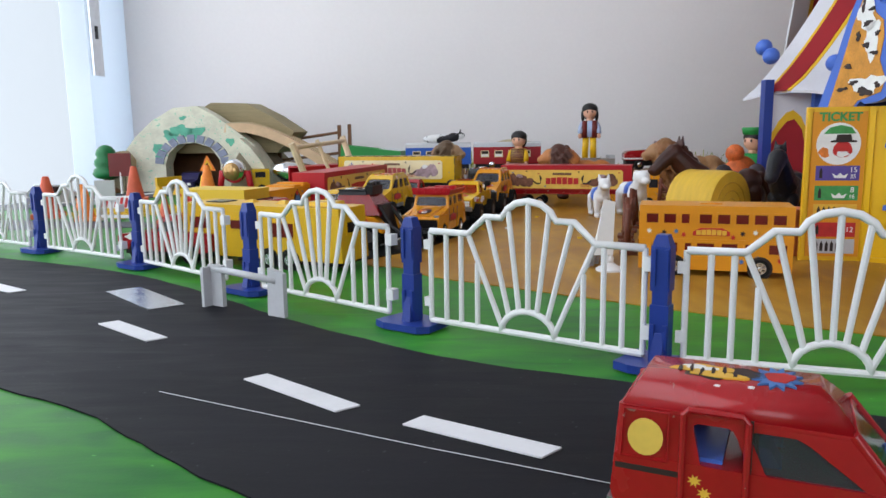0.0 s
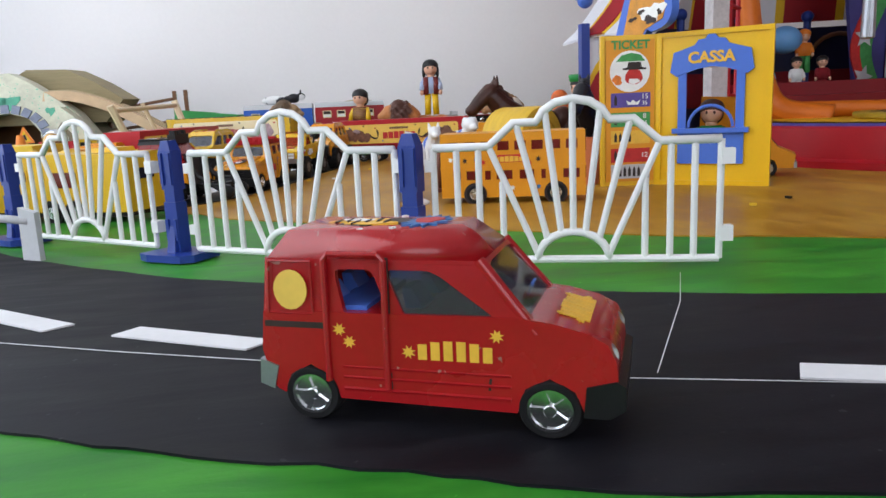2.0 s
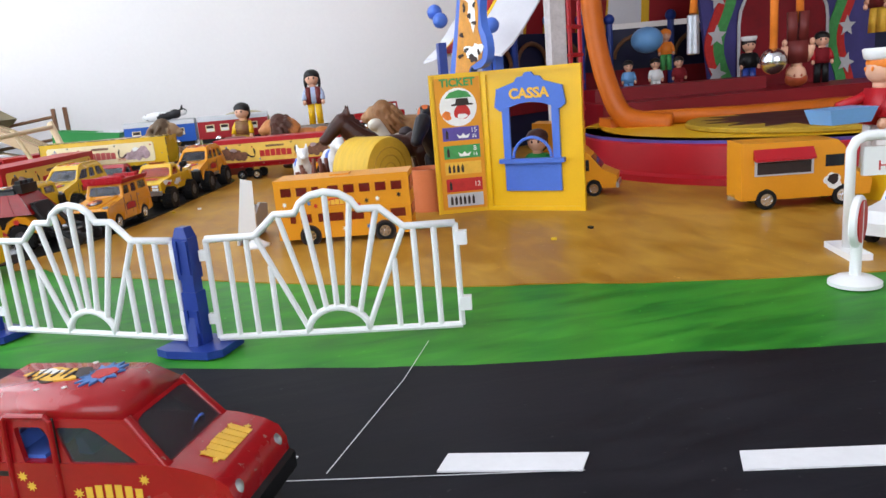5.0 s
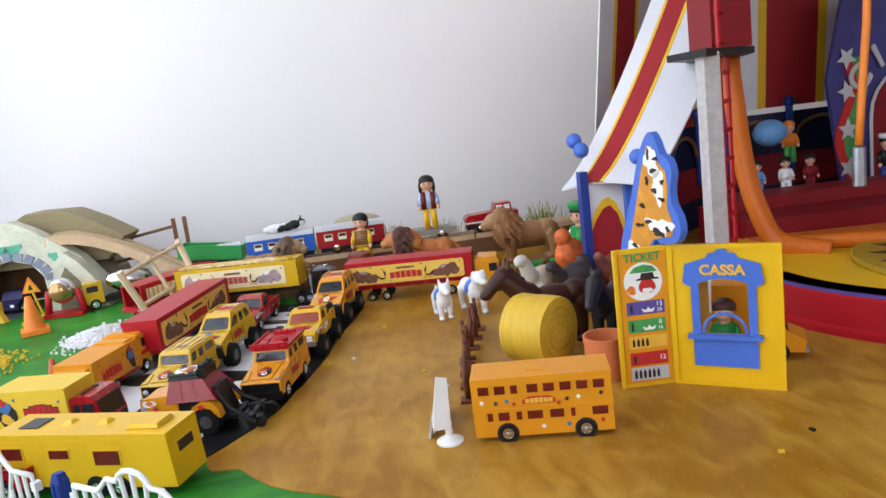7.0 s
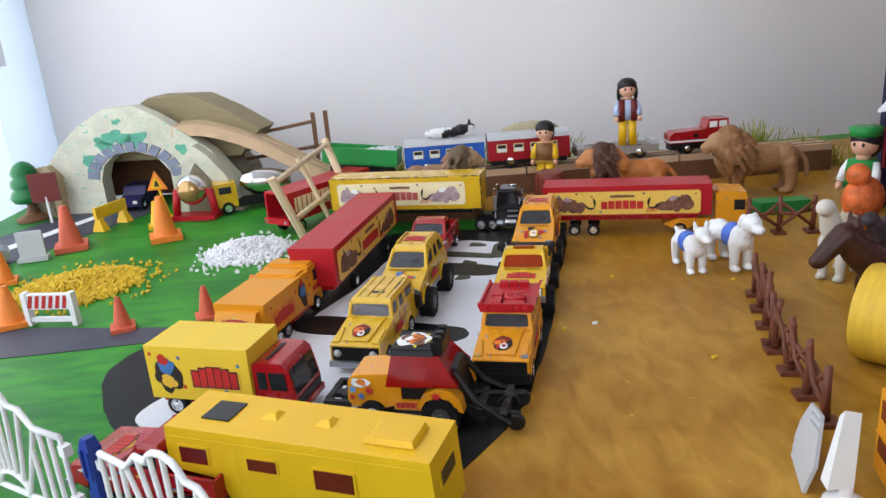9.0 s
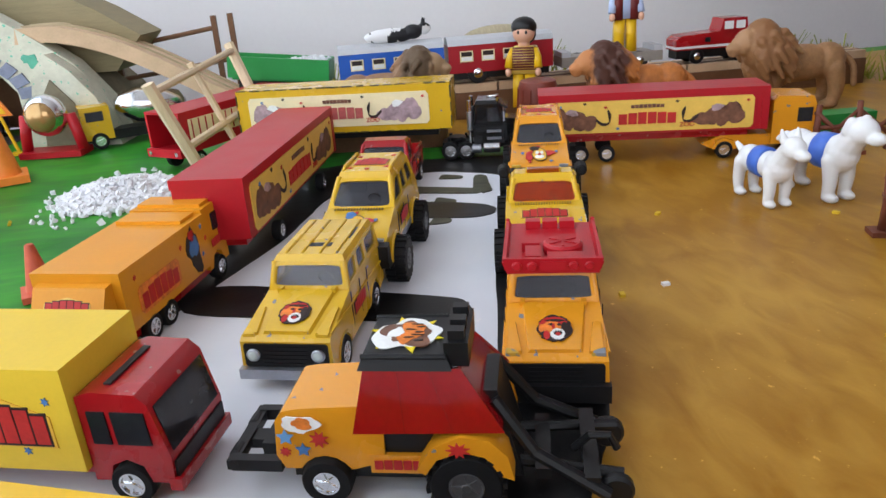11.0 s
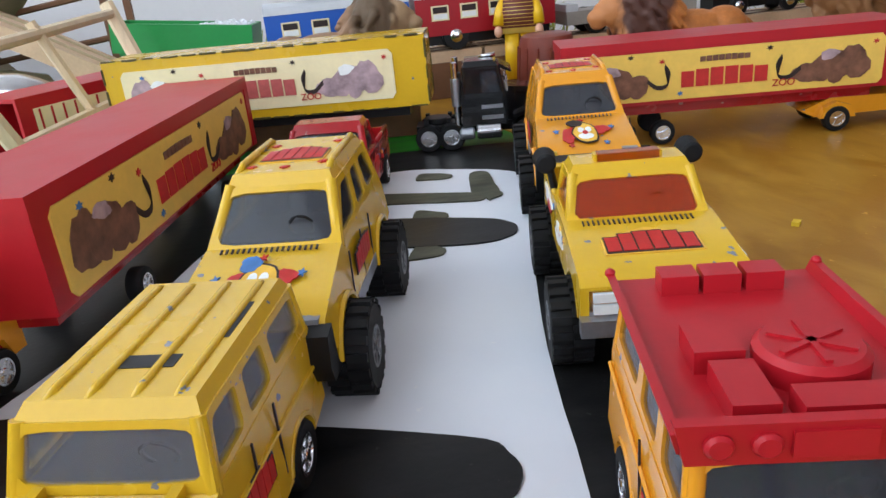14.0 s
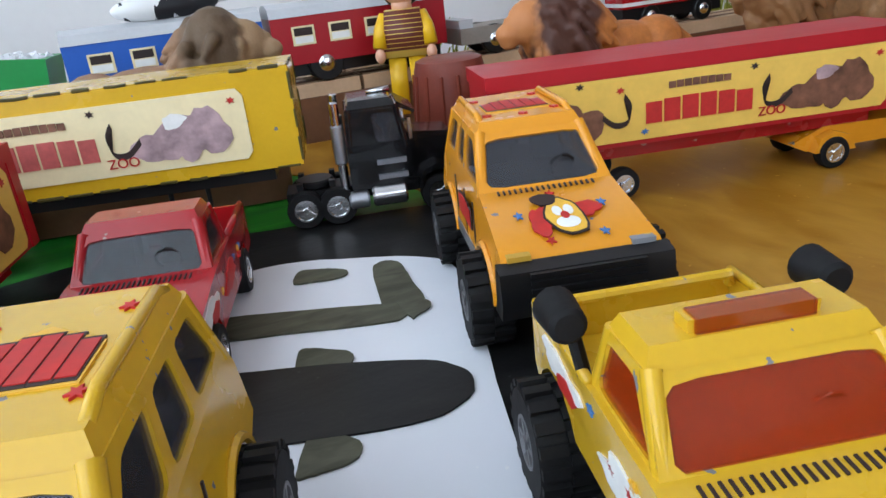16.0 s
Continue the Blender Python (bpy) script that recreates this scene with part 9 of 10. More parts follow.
def coach(x, L, material, label):
    v = thing("railway_coach", pose(x, train_y(x) - 0.010, 0.0308, 0, 0, -2.9), label, "toy train", "train coaches")
    part("body", box(B(), -L, L, -14, 14, 10, 33, 1.4), material, v, "", "edges")
    part("roof", prism(B(), [(-14.5, 33), (14.5, 33), (12, 37.5), (5, 39.5), (-5, 39.5), (-12, 37.5)], -L, L, 0.6), GREY_PLASTIC, v, "pale grey roof", "edges")
    roof = v.children[-1]
    roof.matrix_basis = pose(0, 0, 0, 0, 0, 90)
    for q in sides(-L, L, 14, 10, 33):
        for i in range(4):
            u = 0.12 + i * 0.205
            w = part("window", plate(B(), q, rect(u - 0.012, u + 0.112, 0.40, 0.80), 0.4, 0.6), CREAM, v)
            part("pane", plate(B(), q, rect(u, u + 0.10, 0.60, 0.76), 0.6, 0.4), PRINT_DARK, w)
            part("pane", plate(B(), q, rect(u, u + 0.10, 0.44, 0.58), 0.6, 0.4), PRINT_WHITE, w)
    part("chassis", box(B(), -L + 3, L - 3, -10, 10, 4, 10.5, 0.8), BLACK, v)
    for cx in (-L * 0.45, L * 0.45):
        for s in (-1, 1):
            w = part("wheel", cyl(B(), (cx, s * 11, 9), 9, 5, "y", 24, None, 0.8), BLACK, v, "", "edges")
            part("hub", ball(B(), (cx, s * 13.4, 9), 4.6, (1, 0.5, 1), 14), CHROME, w, "", True)
    return v


coach(0.0215, 45, mat("blue_lacquer", (0.025, 0.11, 0.48), 0.3, 0, 0.08, 40), "blue wooden toy railway coach with a grey roof")
coach(0.116, 46, mat("red_lacquer", (0.36, 0.012, 0.02), 0.3, 0, 0.08, 40), "red wooden toy railway coach with a grey roof")
fl = thing("flat_wagon", pose(0.216, train_y(0.216) - 0.010, 0.0308, 0, 0, -2.9), "grey toy flat wagon carrying the standing figurine", "toy train")
part("deck", box(B(), -46, 46, -14, 14, 7, 15.5, 1.0), mat("grey_brown_wood", (0.28, 0.25, 0.22), 0.55, 0, 0.15, 60, 0.2), fl)
part("rim", box(B(), -46, -38, -13, 13, 15.5, 20, 0.8), GREY_PLASTIC, fl)
part("rim", box(B(), 38, 46, -13, 13, 15.5, 20, 0.8), GREY_PLASTIC, fl)
for cx in (-25, 25):
    for s in (-1, 1):
        w = part("wheel", cyl(B(), (cx, s * 11, 8), 8, 5, "y", 24, None, 0.8), BLACK, fl, "", "edges")
        part("hub", ball(B(), (cx, s * 13.4, 8), 4.2, (1, 0.5, 1), 14), CHROME, w, "", True)
lo = thing("locomotive", pose(0.314, train_y(0.314) - 0.010, 0.0308, 0, 0, -2.9) @ Matrix.Scale(0.84, 4), "red toy railway engine with a cab and white stripe", "toy train")
part("hood", prism(B(), [(-46, 15), (44, 15), (44, 30), (16, 33), (-40, 30), (-46, 26)], -13, 13, 1.2), RED, lo, "", "edges")
part("cab", prism(B(), [(2, 31), (34, 31), (32, 45), (6, 45)], -13, 13, 1.2), RED, lo, "", "edges")
part("stripe", box(B(), -46.4, 44.4, -13.4, 13.4, 16.5, 19, 0.3), WHITE, lo)
for s in (-1, 1):
    for a, b in ((7, 17), (20, 30)):
        part("window", box(B(), a, b, s * 13 - 0.5, s * 13 + 0.5, 34, 42, 0.4), PRINT_WHITE, lo)
    part("vent", box(B(), -14, -8, s * 13 - 0.4, s * 13 + 0.4, 22, 27, 0.3), BLACK, lo)
part("chassis", box(B(), -44, 42, -10, 10, 6, 15, 0.8), BLACK, lo)
for cx in (-22, 24):
    for s in (-1, 1):
        w = part("wheel", cyl(B(), (cx, s * 11, 8), 8, 5, "y", 24, None, 0.8), BLACK, lo, "", "edges")
        part("hub", ball(B(), (cx, s * 13.4, 8), 4.2, (1, 0.5, 1), 14), CHROME, w, "", True)
gw = thing("tipper_wagon", pose(-0.075, 1.062, 0.030, 0, 6, -12), "green toy tipper wagon filled with white chips", "toy train")
bm = B()
for a in ((-44, 44, -15, -12, 16, 34), (-44, 44, 12, 15, 16, 34), (-44, -41, -12, 12, 16, 34), (41, 44, -12, 12, 16, 34), (-41, 41, -12, 12, 14, 18)):
    box(bm, *a, 0.4)
part("tub", bm, GREEN, gw)
part("chassis", box(B(), -36, 36, -10, 10, -6, 14, 0.8), BLACK, gw)
for cx in (-22, 22):
    for s in (-1, 1):
        part("wheel", cyl(B(), (cx, s * 11, 0), 8, 5, "y", 24, None, 0.8), BLACK, gw, "", "edges")
bx = tagged(part("support_block", box(B(), -40, 40, -22, 22, 0, 22, 1.0), BROWN_WOOD, None), "brown wooden block under the tipper wagon", "wood block")
bx.matrix_world = pose(-0.075, 1.062, 0.0, 0, 0, -12)
brl = thing("barrel", pose(0.1180, 0.923, 0.0006), "reddish-brown plastic tub upside down behind the trailer", "toy barrel")
part("wall", lathe(B(), [(17, 0), (16.5, 14), (14.5, 40), (13.4, 44), (11, 45)], 28), BARREL, brl, "", "edges")
for k in range(14):
    a = 2 * math.pi * k / 14
    part("rib", rod(B(), [(16.6 * math.cos(a), 16.6 * math.sin(a), 8), (14.6 * math.cos(a), 14.6 * math.sin(a), 39)], 0.8, 5), BARREL, brl)
cw = beast("cow_figurine", pose(0.022, train_y(0.02) - 0.012, 0.0695, 0, 0, 0), [(0, 0, 6, 8, 2.8, 0.9, 0.8), (20, 0, 8, 7, 1.2, 0.9, 0.9), (30, 0, 10, 5, 1.2, 0.9, 1.0), [(29, 3, 13, 1.8), (30, 5, 19, 0.8)], [(29, -3, 13, 1.8), (30, -5, 19, 0.8)]],
           mat("black_white_hide", (0.75, 0.75, 0.75), 0.5, 0, 0.05, 40, 0.1, 300, 0, (0.015, 0.015, 0.018), (0.3, 0.1, 0.1), 0.5), "black and white cow figurine lying on the blue coach")


def tuft(x, y, z, r, seed, n=260):
    """A bit of dry moss: many short thin stalks."""
    g = random.Random(seed)
    bm = B()
    for _ in range(n):
        a, u = g.uniform(0, 6.28), g.uniform(0, 1)
        p = Vector((r * u * math.cos(a), 0.5 * r * u * math.sin(a), 0))
        h = r * (1.1 - 0.6 * u) * g.uniform(0.4, 1.0)
        d = Vector((g.uniform(-1, 1), g.uniform(-1, 1), 1.4)).normalized()
        s = Vector((-d.y, d.x, 0)).normalized() * 0.9
        q = p + d * h
        bm.faces.new([bm.verts.new(v) for v in (p - s, p + s, q + s * 0.5 + Vector((0, 0.5, 0)), q - s * 0.5)])
    t = tagged(part("moss_tuft", bm, MOSS, None), "tuft of dry yellow-green moss behind the train", "moss", "moss tufts", "stuff")
    t.matrix_world = pose(x, y, z)


for k, (x, y, z, r) in enumerate(((0.068, 1.085, 0.0, 62), (0.165, 1.085, 0.0, 60), (0.40, 1.065, 0.0, 60), (0.445, 1.03, 0.0, 45), (0.52, 1.0, 0, 45), (-0.03, 1.10, 0.0, 60), (0.26, 1.10, 0.0, 45))):
    tuft(x, y, z, r, k)
rk = tagged(part("straw_hump", ball(B(), (0, 0, 0), 36, (1.0, 0.3, 0.36), 22), mat("straw_mat", (0.44, 0.38, 0.25), 0.8, 0, 0.2, 90, 0.8, 500, 0, None, (12, 1, 1)), None, "", True), "ribbed straw-coloured hump behind the red coach", "straw hump")
rk.matrix_world = pose(0.13, 1.085, 0.0605)
rk2 = tagged(part("hump_stand", box(B(), -30, 30, -12, 12, 0, 60, 1), BROWN_WOOD, None), "brown block carrying the straw-coloured hump", "wood block")
rk2.matrix_world = pose(0.13, 1.085, 0.0)
wf = thing("farm_fence", pose(-0.16, 1.155, 0.0006, 0, 0, -4), "thin brown wooden farm fence with three posts", "toy fence")
for x, h in ((-70, 82), (26, 97), (42, 98)):
    part("post", box(B(), x - 2.5, x + 2.5, -2.5, 2.5, 0, h, 0.5), BROWN_WOOD, wf)
part("rail", rod(B(), [(-106, 0, 68), (26, 0, 86)], 2.2, 6), BROWN_WOOD, wf)
part("rail", rod(B(), [(-106, 0, 40), (42, 0, 56)], 2.2, 6), BROWN_WOOD, wf)


# ---- rock tunnel, ramp, tipped trailer ----
tn = thing("rock_tunnel", pose(-0.345, 1.118, 0.0006, 0, 0, -12) @ Matrix.Diagonal((1.2, 1, 0.95, 1)), "painted wooden rock tunnel with green moss and a dark arch", "toy tunnel")
outer = [(-112, 0), (-108, 40), (-96, 66), (-80, 88), (-56, 112), (-24, 132), (8, 134), (30, 120), (56, 98), (82, 74), (102, 40), (112, 0)]
inner = [(34, 0), (34, 52), (24, 68), (4, 77), (-18, 74), (-32, 62), (-38, 46), (-38, 0)]
bm = prism(B(), outer + [(36, 0)] + [(36, 50), (24, 70), (2, 78), (-20, 75), (-34, 62), (-40, 44), (-40, 0)], -10, 10, 1.4)
part("front_arch", bm, ROCK, tn, "grey painted rock face", "edges")
part("rock_wing", prism(B(), [(44, 0), (112, 0), (100, 44), (84, 70), (70, 84), (58, 70), (52, 40)], -26, -8, 1.4), ROCK, tn, "painted rock wing", "edges")
# dark plate on solid rock: a hollow's shade put in as colour
part("rock_hollow", prism(B(), [(56, 2), (92, 2), (84, 40), (70, 62), (60, 44)], -27.5, -25, 0.5), ROCK_DARK, tn, "dark plate painted as the shade in a hollow")
part("side_rock", prism(B(), [(-120, 0), (-84, 0), (-82, 52), (-92, 66), (-108, 64), (-118, 40)], -22, -9, 1.4), TAN_WOOD, tn, "tan rock slab", "edges")
# same dark plate for the shade of the slab's hollow
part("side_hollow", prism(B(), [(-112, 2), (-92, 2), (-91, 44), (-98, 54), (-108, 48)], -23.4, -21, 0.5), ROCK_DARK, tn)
# roof and back wall coloured dark to deepen the tunnel's inner shade
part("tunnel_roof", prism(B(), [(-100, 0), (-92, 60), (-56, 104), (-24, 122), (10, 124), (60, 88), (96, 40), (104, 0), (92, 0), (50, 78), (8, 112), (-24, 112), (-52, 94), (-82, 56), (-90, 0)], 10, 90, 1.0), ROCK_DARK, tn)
part("back_wall", prism(B(), [(-88, 0), (-80, 54), (-50, 92), (-24, 110), (8, 110), (48, 76), (88, 0)], 86, 89, 0), BROWN_WOOD, tn, "back of the tunnel, coloured dark for the shade inside")
HILL = mat("olive_wood", (0.27, 0.22, 0.12), 0.65, 0, 0.15, 40, 0.2, 400, 0, None, (1, 1, 8))
part("hill_top", prism(B(), [(-40, 60), (-10, 126), (12, 140), (60, 138), (92, 118), (124, 92), (100, 60)], 24, 74, 2.0), HILL, tn, "tan wooden hill", "edges")
for k, (x, z, r) in enumerate(((-30, 88, 12), (-16, 96, 16), (4, 92, 14), (52, 78, 8), (-50, 70, 9), (-12, 116, 5), (-44, 60, 9))):
    q = [(x - r, -10, z - r), (x + r, -10, z - r), (x + r, -10, z + r), (x - r, -10, z + r)]
    part("moss_patch", plate(B(), q, blob(0.5, 0.5, 0.42, 0.34, 50 + k, 18, 0.5), 0.5, 0.6), mat("moss_paint", (0.10, 0.36, 0.25), 0.7, 0, 0.25, 80, 0.2), tn)
for k in range(11):
    a = math.pi * (k + 0.5) / 11
    c = (-2 + 46 * math.cos(a), 44 + 40 * math.sin(a))
    o = box(B(), -5, 5, -11.6, -9.5, -6, 6, 0.6)
    bmesh.ops.transform(o, matrix=Matrix.Translation((c[0], 0, c[1])) @ pose(0, 0, 0, 0, 90 - math.degrees(a), 0), verts=o.verts)
    part("arch_stone", o, mat("slate_paint", (0.20, 0.22, 0.30), 0.6, 0, 0.25, 90, 0.2) if k == 0 else bpy.data.materials["slate_paint"], tn)
rp = thing("track_ramp", pose(-0.285, 1.118, 0.0006, 0, 0, -6), "curved pale wooden track ramp leaning down from the tunnel", "toy track")
cur = [tuple(p) for p in spline([(-6, 0, 101), (30, 0, 100), (70, 0, 88), (110, 0, 68), (150, 0, 44), (190, 0, 22), (235, 0, 6)], 4)]
top = [(p[0], p[2]) for p in cur]
part("ramp", prism(B(), top + [(p[0] - 3, p[1] - 13) for p in top[::-1]], -22, 22, 0.8), WOOD, rp, "", "edges")
for y0 in (-9, 9):
    part("groove", rod(B(), [(p[0], y0, p[2] + 0.2) for p in cur], 1.6, 6, 0.4), TAN_WOOD, rp)
part("pier", box(B(), 0, 14, -18, 18, 0, 88, 1), BROWN_WOOD, rp)
tp = thing("tipped_trailer", pose(-0.118, 0.990, 0.0006, 0, 0, 52), "open-ended red toy trailer with pale printed sides", "toy trailer")
bm = B()
for a in ((-64, 64, -17, -15, 14, 44), (-64, 64, 15, 17, 14, 44), (-64, 64, -15, 15, 42, 44), (-64, 64, -15, 15, 14, 16), (62, 64, -15, 15, 16, 42)):
    box(bm, *a, 0.5)
part("body", bm, RED_PLASTIC, tp)
for q in sides(-64, 64, 17, 14, 44):
    part("side_label", plate(B(), q, rect(0.06, 0.94, 0.3, 0.8), 0.5), CREAM, tp)
    for i in range(16):
        part("slat", plate(B(), q, rect(0.08 + i * 0.054, 0.088 + i * 0.054, 0.32, 0.78), 0.8), RED_PLASTIC, tp)
part("lip", box(B(), -68, -64, -17, 17, 12, 18, 0.6), RED_PLASTIC, tp)
for s in (-1, 1):
    part("lamp", cyl(B(), (-68.3, s * 13, 15), 1.6, 1, "x", 10), CHROME, tp)
wheels(tp, 7, 5, (-48, 40), 12, 0, None, 5)
ld = thing("wooden_ladder", pose(-0.126, 0.887, 0.0006, 0, 0, 0), "pale wooden toy ladder leaning on the red trailer", "toy ladder")
A0, A1, B0, B1 = Vector((0, 0, 6)), Vector((-20, -24, 74)), Vector((40, 118, 8)), Vector((14, 146, 80))
part("stile", rod(B(), [tuple(A0), tuple(A1)], 4.2, 6, 0.6), PINE, ld)
part("stile", rod(B(), [tuple(B0), tuple(B1)], 4.2, 6, 0.6), PINE, ld)
for t in (0.35, 0.92):
    part("rung", rod(B(), [tuple(A0.lerp(A1, t)), tuple(B0.lerp(B1, t))], 2.8, 8), PINE, ld)
m0, m1 = A0.lerp(B0, 0.5), A1.lerp(B1, 0.45)
part("stile", rod(B(), [tuple(m0), tuple(m1)], 2.6, 6), PINE, ld)

sl = thing("spotlight", pose(-0.268, 1.046, 0.0006, 0, 0, -10), "red toy spotlight stand with a silvery lamp ball", "toy lamp")
part("base", box(B(), -26, 26, -12, 12, 0, 5, 1.2), RED_PLASTIC, sl)
for s in (-1, 1):
    part("arm", rod(B(), [(s * 24, 0, 4), (s * 22, 0, 18), (s * 19, 0, 34)], 4.6, 8), RED_PLASTIC, sl, "", True)
lp = part("lamp", ball(B(), (0, -2, 34), 17.5, (1, 0.8, 1), 22), CHROME, sl, "silvery lamp ball", True)
part("lens", ball(B(), (0, -10, 34), 13, (1, 0.6, 1), 18), mat("gold_lens", (0.45, 0.28, 0.12), 0.12, 0.6, 0.2, 60), lp, "brownish lens", True)
tkk = thing("tanker_truck", pose(-0.205, 1.075, 0.0006, 0, 0, -160), "toy lorry with a shiny silver mixer drum and a yellow cab", "toy lorry")
part("drum", lathe(B(), [(6, -30), (13, -24), (16, -6), (15, 12), (9, 26), (5, 30)], 22), CHROME, tkk, "shiny mixer drum", True)
tkk.children[0].matrix_basis = mm(-14, 0, 30, 0, 82, 0)
part("cab", box(B(), 22, 46, -13, 13, 8, 36, 1.2), YELLOW, tkk, "", "edges")
part("side_window", box(B(), 28, 42, -13.5, 13.5, 24, 32, 0.4), WINDOW, tkk)
part("chassis", box(B(), -46, 46, -10, 10, 6, 14, 0.8), BLACK, tkk)
wheels(tkk, 7, 5, (-30, -14, 34), 12, 0, None, 5)
tc = thing("tunnel_car", pose(-0.362, 1.140, 0.0006, 0, 0, -95), "dark violet toy car standing inside the tunnel arch", "toy car")
part("body", prism(B(), [(-30, 6), (30, 6), (32, 14), (14, 18), (6, 28), (-22, 28), (-30, 18)], -14, 14, 1.5), mat("violet_enamel", (0.03, 0.025, 0.09), 0.3, 0, 0.2, 50), tc, "", "edges")
for s in (-1, 1):
    part("headlight", box(B(), 31, 32.5, s * 8 - 2.5, s * 8 + 2.5, 10, 14, 0.5), PRINT_WHITE, tc)
wheels(tc, 7, 5, (-20, 20), 12, 0, None, 5)

# ---- cones, signs, tree, chips, cars on the green ----
def cone(x, y, h, material, lab):
    c = thing("traffic_cone", pose(x, y, 0.0006, 0, 0, 20), lab, "toy cone", "traffic cones")
    w = h * 0.34
    part("base", box(B(), -w, w, -w, w, 0, h * 0.12, 1.0), material, c)
    part("cone", lathe(B(), [(h * 0.27, h * 0.1), (h * 0.25, h * 0.16), (h * 0.09, h * 0.94), (h * 0.07, h), (h * 0.03, h)], 20), material, c, "", "edges")


cone(-0.281, 0.966, 46, CONE_ORANGE, "orange toy traffic cone on the green board")
cone(-0.376, 0.962, 46, CONE_RED, "faded red toy traffic cone on the green board")
cone(-0.392, 0.782, 44, CONE_RED, "faded red toy traffic cone beside the road")
cone(-0.395, 0.862, 30, CONE_ORANGE, "small orange toy traffic cone by the silver car")
cone(-0.336, 0.752, 32, CONE_ORANGE, "small orange toy traffic cone beside the road")
cone(-0.243, 0.722, 25, CONE_RED, "small faded red toy traffic cone on the road")
cone(-0.183, 0.728, 25, CONE_RED, "small faded red toy traffic cone by the orange lorry")
cone(-0.305, 1.02, 30, YELLOW_SMOOTH, "small yellow toy traffic cone by the tunnel")
cone(-0.152, 0.752, 22, CONE_ORANGE, "small orange toy traffic cone behind the orange lorry")
ws = thing("warning_sign", pose(-0.303, 1.062, 0.0006, 0, 0, 0) @ Matrix.Scale(0.68, 4), "yellow triangular roadworks sign on a leaning post", "toy sign")
part("foot", box(B(), -8, 8, -6, 6, 0, 4, 1), YELLOW_SMOOTH, ws)
part("post", rod(B(), [(0, 0, 3), (-12, 0, 56)], 2.2, 8), YELLOW_SMOOTH, ws)
part("board", prism(B(), [(-30, 50), (4, 50), (-13, 82)], -2, 2, 1.0), CONE_ORANGE, ws, "red-edged triangle")
part("face", prism(B(), [(-24, 53), (-2, 53), (-13, 74)], -2.6, -2, 0.2), YELLOW_SMOOTH, ws)
part("symbol", prism(B(), [(-17, 56), (-8, 56), (-11, 66), (-14, 66)], -3.0, -2.5, 0.1), PRINT_DARK, ws)
yb = thing("yellow_barrier", pose(-0.363, 1.045, 0.0006, 0, 0, 68), "yellow toy plank barrier on two feet", "toy barrier")
part("plank", box(B(), -24, 24, -2, 2, 14, 27, 1.0), YELLOW_SMOOTH, yb)
for x in (-19, 19):
    part("foot", hexa(B(), [(x - 5, -8, 0), (x + 5, -8, 0), (x + 5, 8, 0), (x - 5, 8, 0), (x - 2.5, -2, 16), (x + 2.5, -2, 16), (x + 2.5, 2, 16), (x - 2.5, 2, 16)], 0.6), YELLOW_SMOOTH, yb)
wb = thing("striped_barrier", pose(-0.302, 0.745, 0.0006, 0, 0, -12), "white toy barrier with red stripes on two feet", "toy barrier")
for x in (-19, 19):
    part("post", box(B(), x - 2, x + 2, -3, 3, 0, 26, 0.6), WHITE, wb)
part("foot_bar", box(B(), -19, 19, -2, 2, 3, 6, 0.6), WHITE, wb)
part("plank", box(B(), -19, 19, -2, 2, 13, 25, 0.6), WHITE, wb)
q = [(-19, -2, 13), (19, -2, 13), (19, -2, 25), (-19, -2, 25)]
for i in range(6):
    u = 0.04 + i * 0.15
    part("stripe", plate(B(), q, [(u, 0.08), (u + 0.08, 0.08), (u + 0.16, 0.92), (u + 0.08, 0.92)], 0.4), PRINT_RED, wb)
tree = thing("toy_tree", pose(-0.484, 1.118, 0.0006), "dark green lacquered wooden toy fir on a brown foot", "toy tree")
part("foot", lathe(B(), [(20, 0), (20, 3), (9, 8), (5, 16), (5, 26)], 18), BROWN_WOOD, tree, "", "edges")
part("crown", lathe(B(), [(6, 20), (17, 23), (21, 29), (18, 36), (15, 38), (18, 43), (17, 49), (13, 53), (15, 58), (13, 64), (9, 69), (3, 72)], 24), LEAF, tree, "turned green crown", True)
bsn = thing("red_sign", pose(-0.452, 1.092, 0.0006, 0, 0, 5), "square dark red toy sign on a thin post", "toy sign")
part("post", cyl(B(), (0, 0, 16), 1.8, 32, "z", 10), WHITE, bsn)
part("board", box(B(), -16, 16, -1.5, 1.5, 26, 60, 1.0), MAROON, bsn)
kb = thing("diamond_sign", pose(-0.52, 0.84, 0.0006, 0, 0, 10), "dark red diamond-shaped toy road sign", "toy sign")
part("post", cyl(B(), (0, 0, 20), 1.8, 40, "z", 10), GREY_PLASTIC, kb)
part("board", prism(B(), [(0, 34), (16, 52), (0, 70), (-16, 52)], -1.5, 1.5, 0.6), MAROON, kb)
part("symbol", prism(B(), [(0, 44), (7, 52), (0, 60), (-7, 52)], -2.1, -1.6, 0.1), GOLD, kb)
sc = thing("silver_car", pose(-0.455, 0.918, 0.0006, 0, 0, 28), "silver die-cast estate car parked on the grey road", "toy car")
part("body", prism(B(), [(-34, 5), (34, 5), (35, 12), (30, 16), (14, 18), (6, 26), (-24, 27), (-33, 18)], -14, 14, 1.5), STEEL, sc, "", "edges")
for q in sides(-26, 12, 14, 17, 26):
    part("side_window", plate(B(), q, [(0.08, 0.1), (0.92, 0.1), (0.78, 0.85), (0.12, 0.85)], 0.4), WINDOW, sc)
wheels(sc, 6, 4.6, (-22, 22), 12.6, 0, None, 5)
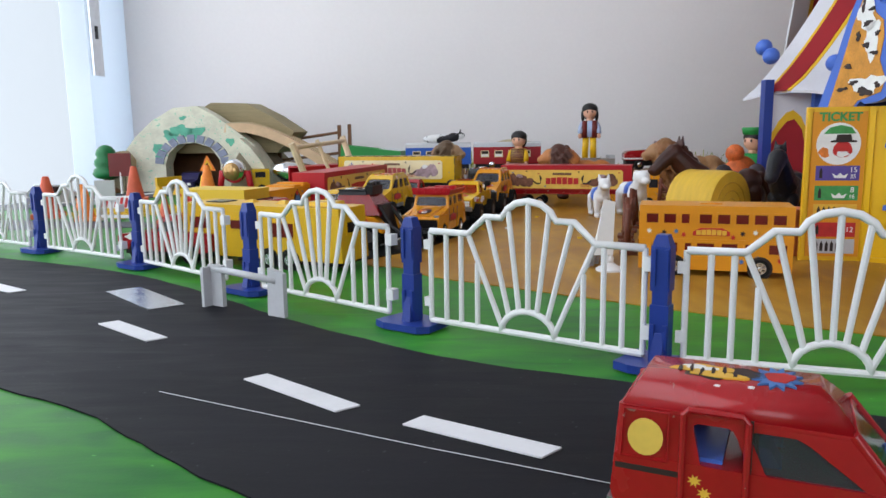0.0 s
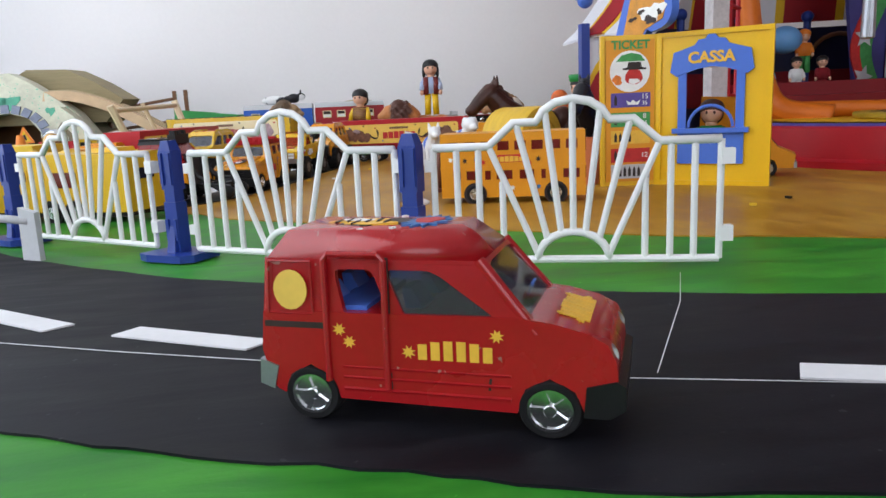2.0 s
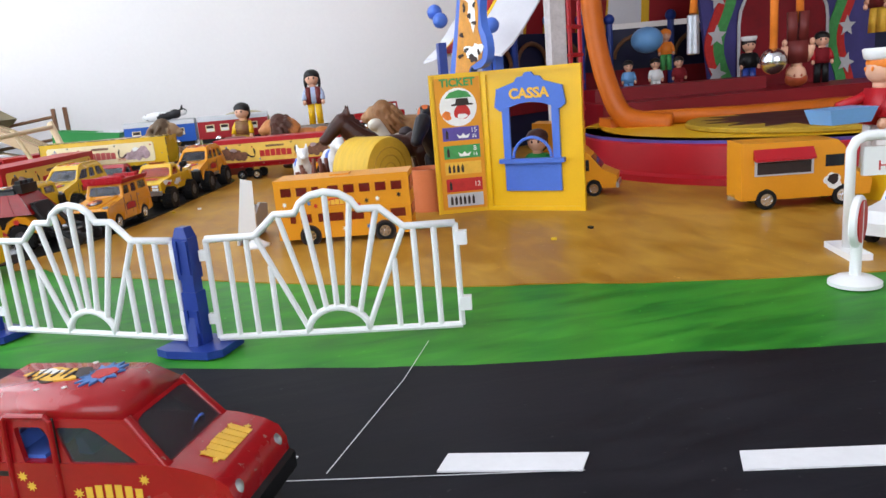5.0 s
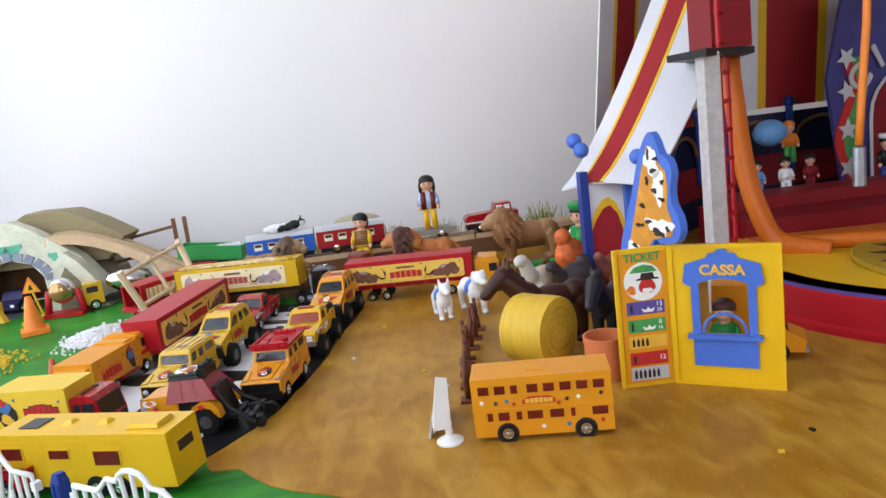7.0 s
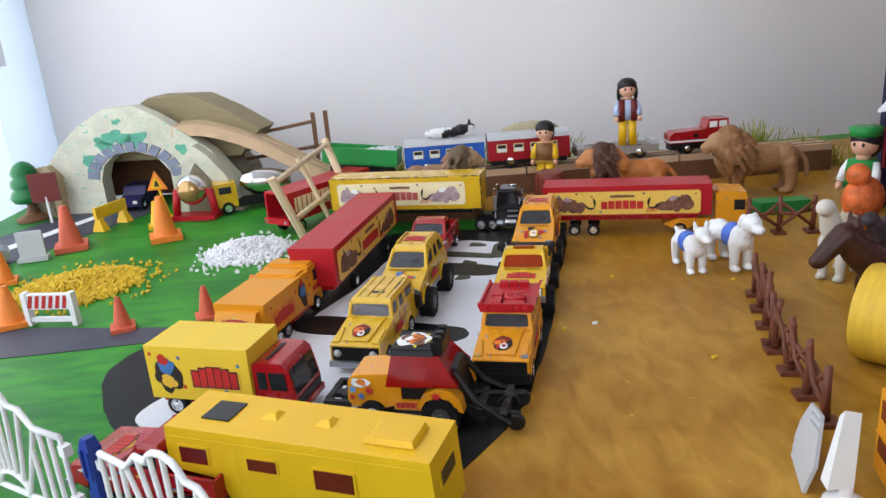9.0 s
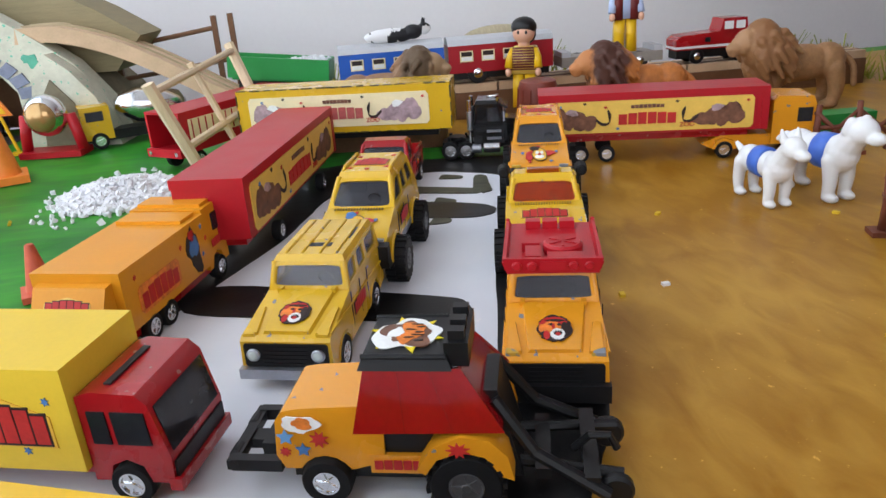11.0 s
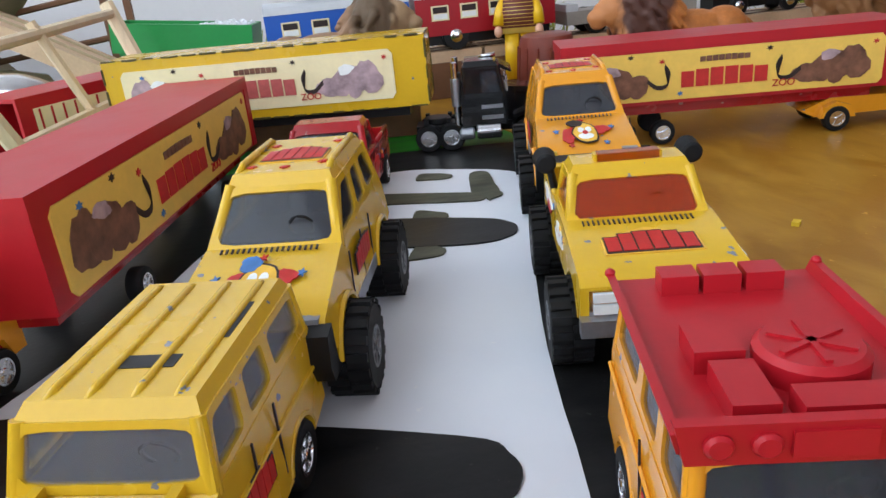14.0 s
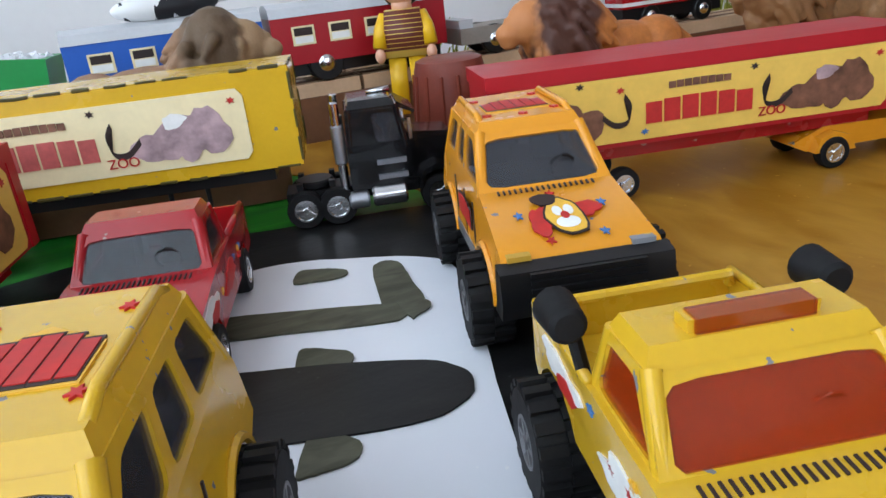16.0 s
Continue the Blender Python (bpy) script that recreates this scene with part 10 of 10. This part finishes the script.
gb = thing("grey_barrier", pose(-0.40, 0.93, 0.0006, 0, 0, 10), "pale beige plastic sign plate on a foot", "toy sign")
part("board", box(B(), -12, 12, -1.5, 1.5, 4, 30, 0.8), GREY_PLASTIC, gb)
part("foot", box(B(), -14, 14, -6, 6, 0, 4, 0.8), GREY_PLASTIC, gb)
wc = thing("white_car", pose(-0.43, 0.70, 0.0012, 0, 0, 5), "white toy car standing on the narrow grey road", "toy car")
part("body", prism(B(), [(-32, 5), (32, 5), (33, 12), (20, 16), (10, 24), (-20, 25), (-31, 17)], -13, 13, 1.5), WHITE, wc, "", "edges")
wheels(wc, 5.6, 4.6, (-20, 20), 11.8, 0, None, 5)


def chips(name, cx, cy, rx, ry, n, size, material, label, seed, height, spread=1.0):
    """A heap of small loose chips, with strays round it."""
    g = random.Random(seed)
    verts, faces = [], []
    for i in range(n):
        a, u = g.uniform(0, 6.283), (math.sqrt(g.random()) * g.uniform(0.75, 1.0)) if g.random() < 0.97 else g.uniform(0.9, 1.4)
        x, y = cx + rx * u * math.cos(a) * spread, cy + ry * u * math.sin(a) * spread
        z = 0.0012 + height * max(0.0, 1 - u) * g.random()
        s = size * g.uniform(0.6, 1.4)
        m = Matrix.Translation((x, y, z)) @ Euler((g.uniform(0, 6), g.uniform(0, 6), g.uniform(0, 6))).to_matrix().to_4x4()
        k = len(verts)
        for p in ((-1, -1, -0.6), (1, -1, -0.5), (1.1, 1, -0.6), (-1, 0.9, -0.5), (-0.8, -0.9, 0.6), (0.9, -0.8, 0.5), (0.8, 0.9, 0.6), (-0.9, 1, 0.5)):
            verts.append(tuple(m @ (Vector(p) * s)))
        faces += [[k + j for j in f] for f in ((0, 3, 2, 1), (4, 5, 6, 7), (0, 1, 5, 4), (1, 2, 6, 5), (2, 3, 7, 6), (3, 0, 4, 7))]
    me = bpy.data.meshes.new(name)
    me.from_pydata(verts, [], faces)
    me.materials.append(material)
    return tagged(new(name, me), label, "chips", kind="stuff")


WHITE_CHIP = mat("white_chip", (0.76, 0.76, 0.78), 0.6, 0, 0.05, 300)
YELLOW_CHIP = mat("yellow_chip", (0.68, 0.46, 0.03), 0.6, 0, 0.12, 300)
chips("white_chips", -0.183, 0.890, 0.042, 0.048, 2600, 0.0014, WHITE_CHIP, "heap of white chips spilled on the green board", 1, 0.011)
chips("yellow_chips", -0.318, 0.832, 0.058, 0.054, 4200, 0.0012, YELLOW_CHIP, "heap of yellow chips spilled on the green board", 2, 0.008)
chips("white_chips", -0.052, 1.055, 0.022, 0.010, 160, 0.0014, WHITE_CHIP, "white chips heaped in the green wagon", 3, 0.004)
bpy.data.objects["white_chips.001"].location.z = 0.058
# stray crumbs on the sand and the road
for k, (x, y, m_, c) in enumerate(((0.087, 0.648, WHITE_CHIP, "white"), (0.123, 0.730, YELLOW_CHIP, "yellow"), (0.066, 0.644, YELLOW_CHIP, "yellow"), (0.205, 0.70, YELLOW_CHIP, "yellow"), (0.30, 0.36, YELLOW_CHIP, "yellow"), (0.14, 0.585, YELLOW_CHIP, "yellow"), (-0.01, 0.735, BLACK, "black"), (0.33, 0.375, BLACK, "black"))):
    bm = box(B(), -1.6, 1.6, -1.1, 1.1, 0, 1.3, 0.4)
    cr = tagged(part("crumb", bm, m_, None), "small " + c + " crumb lying loose on the painted board", "crumb", "crumbs")
    cr.matrix_world = pose(x, y, 0.0018 if k == 6 else 0.0006, 0, 0, 40 * k)
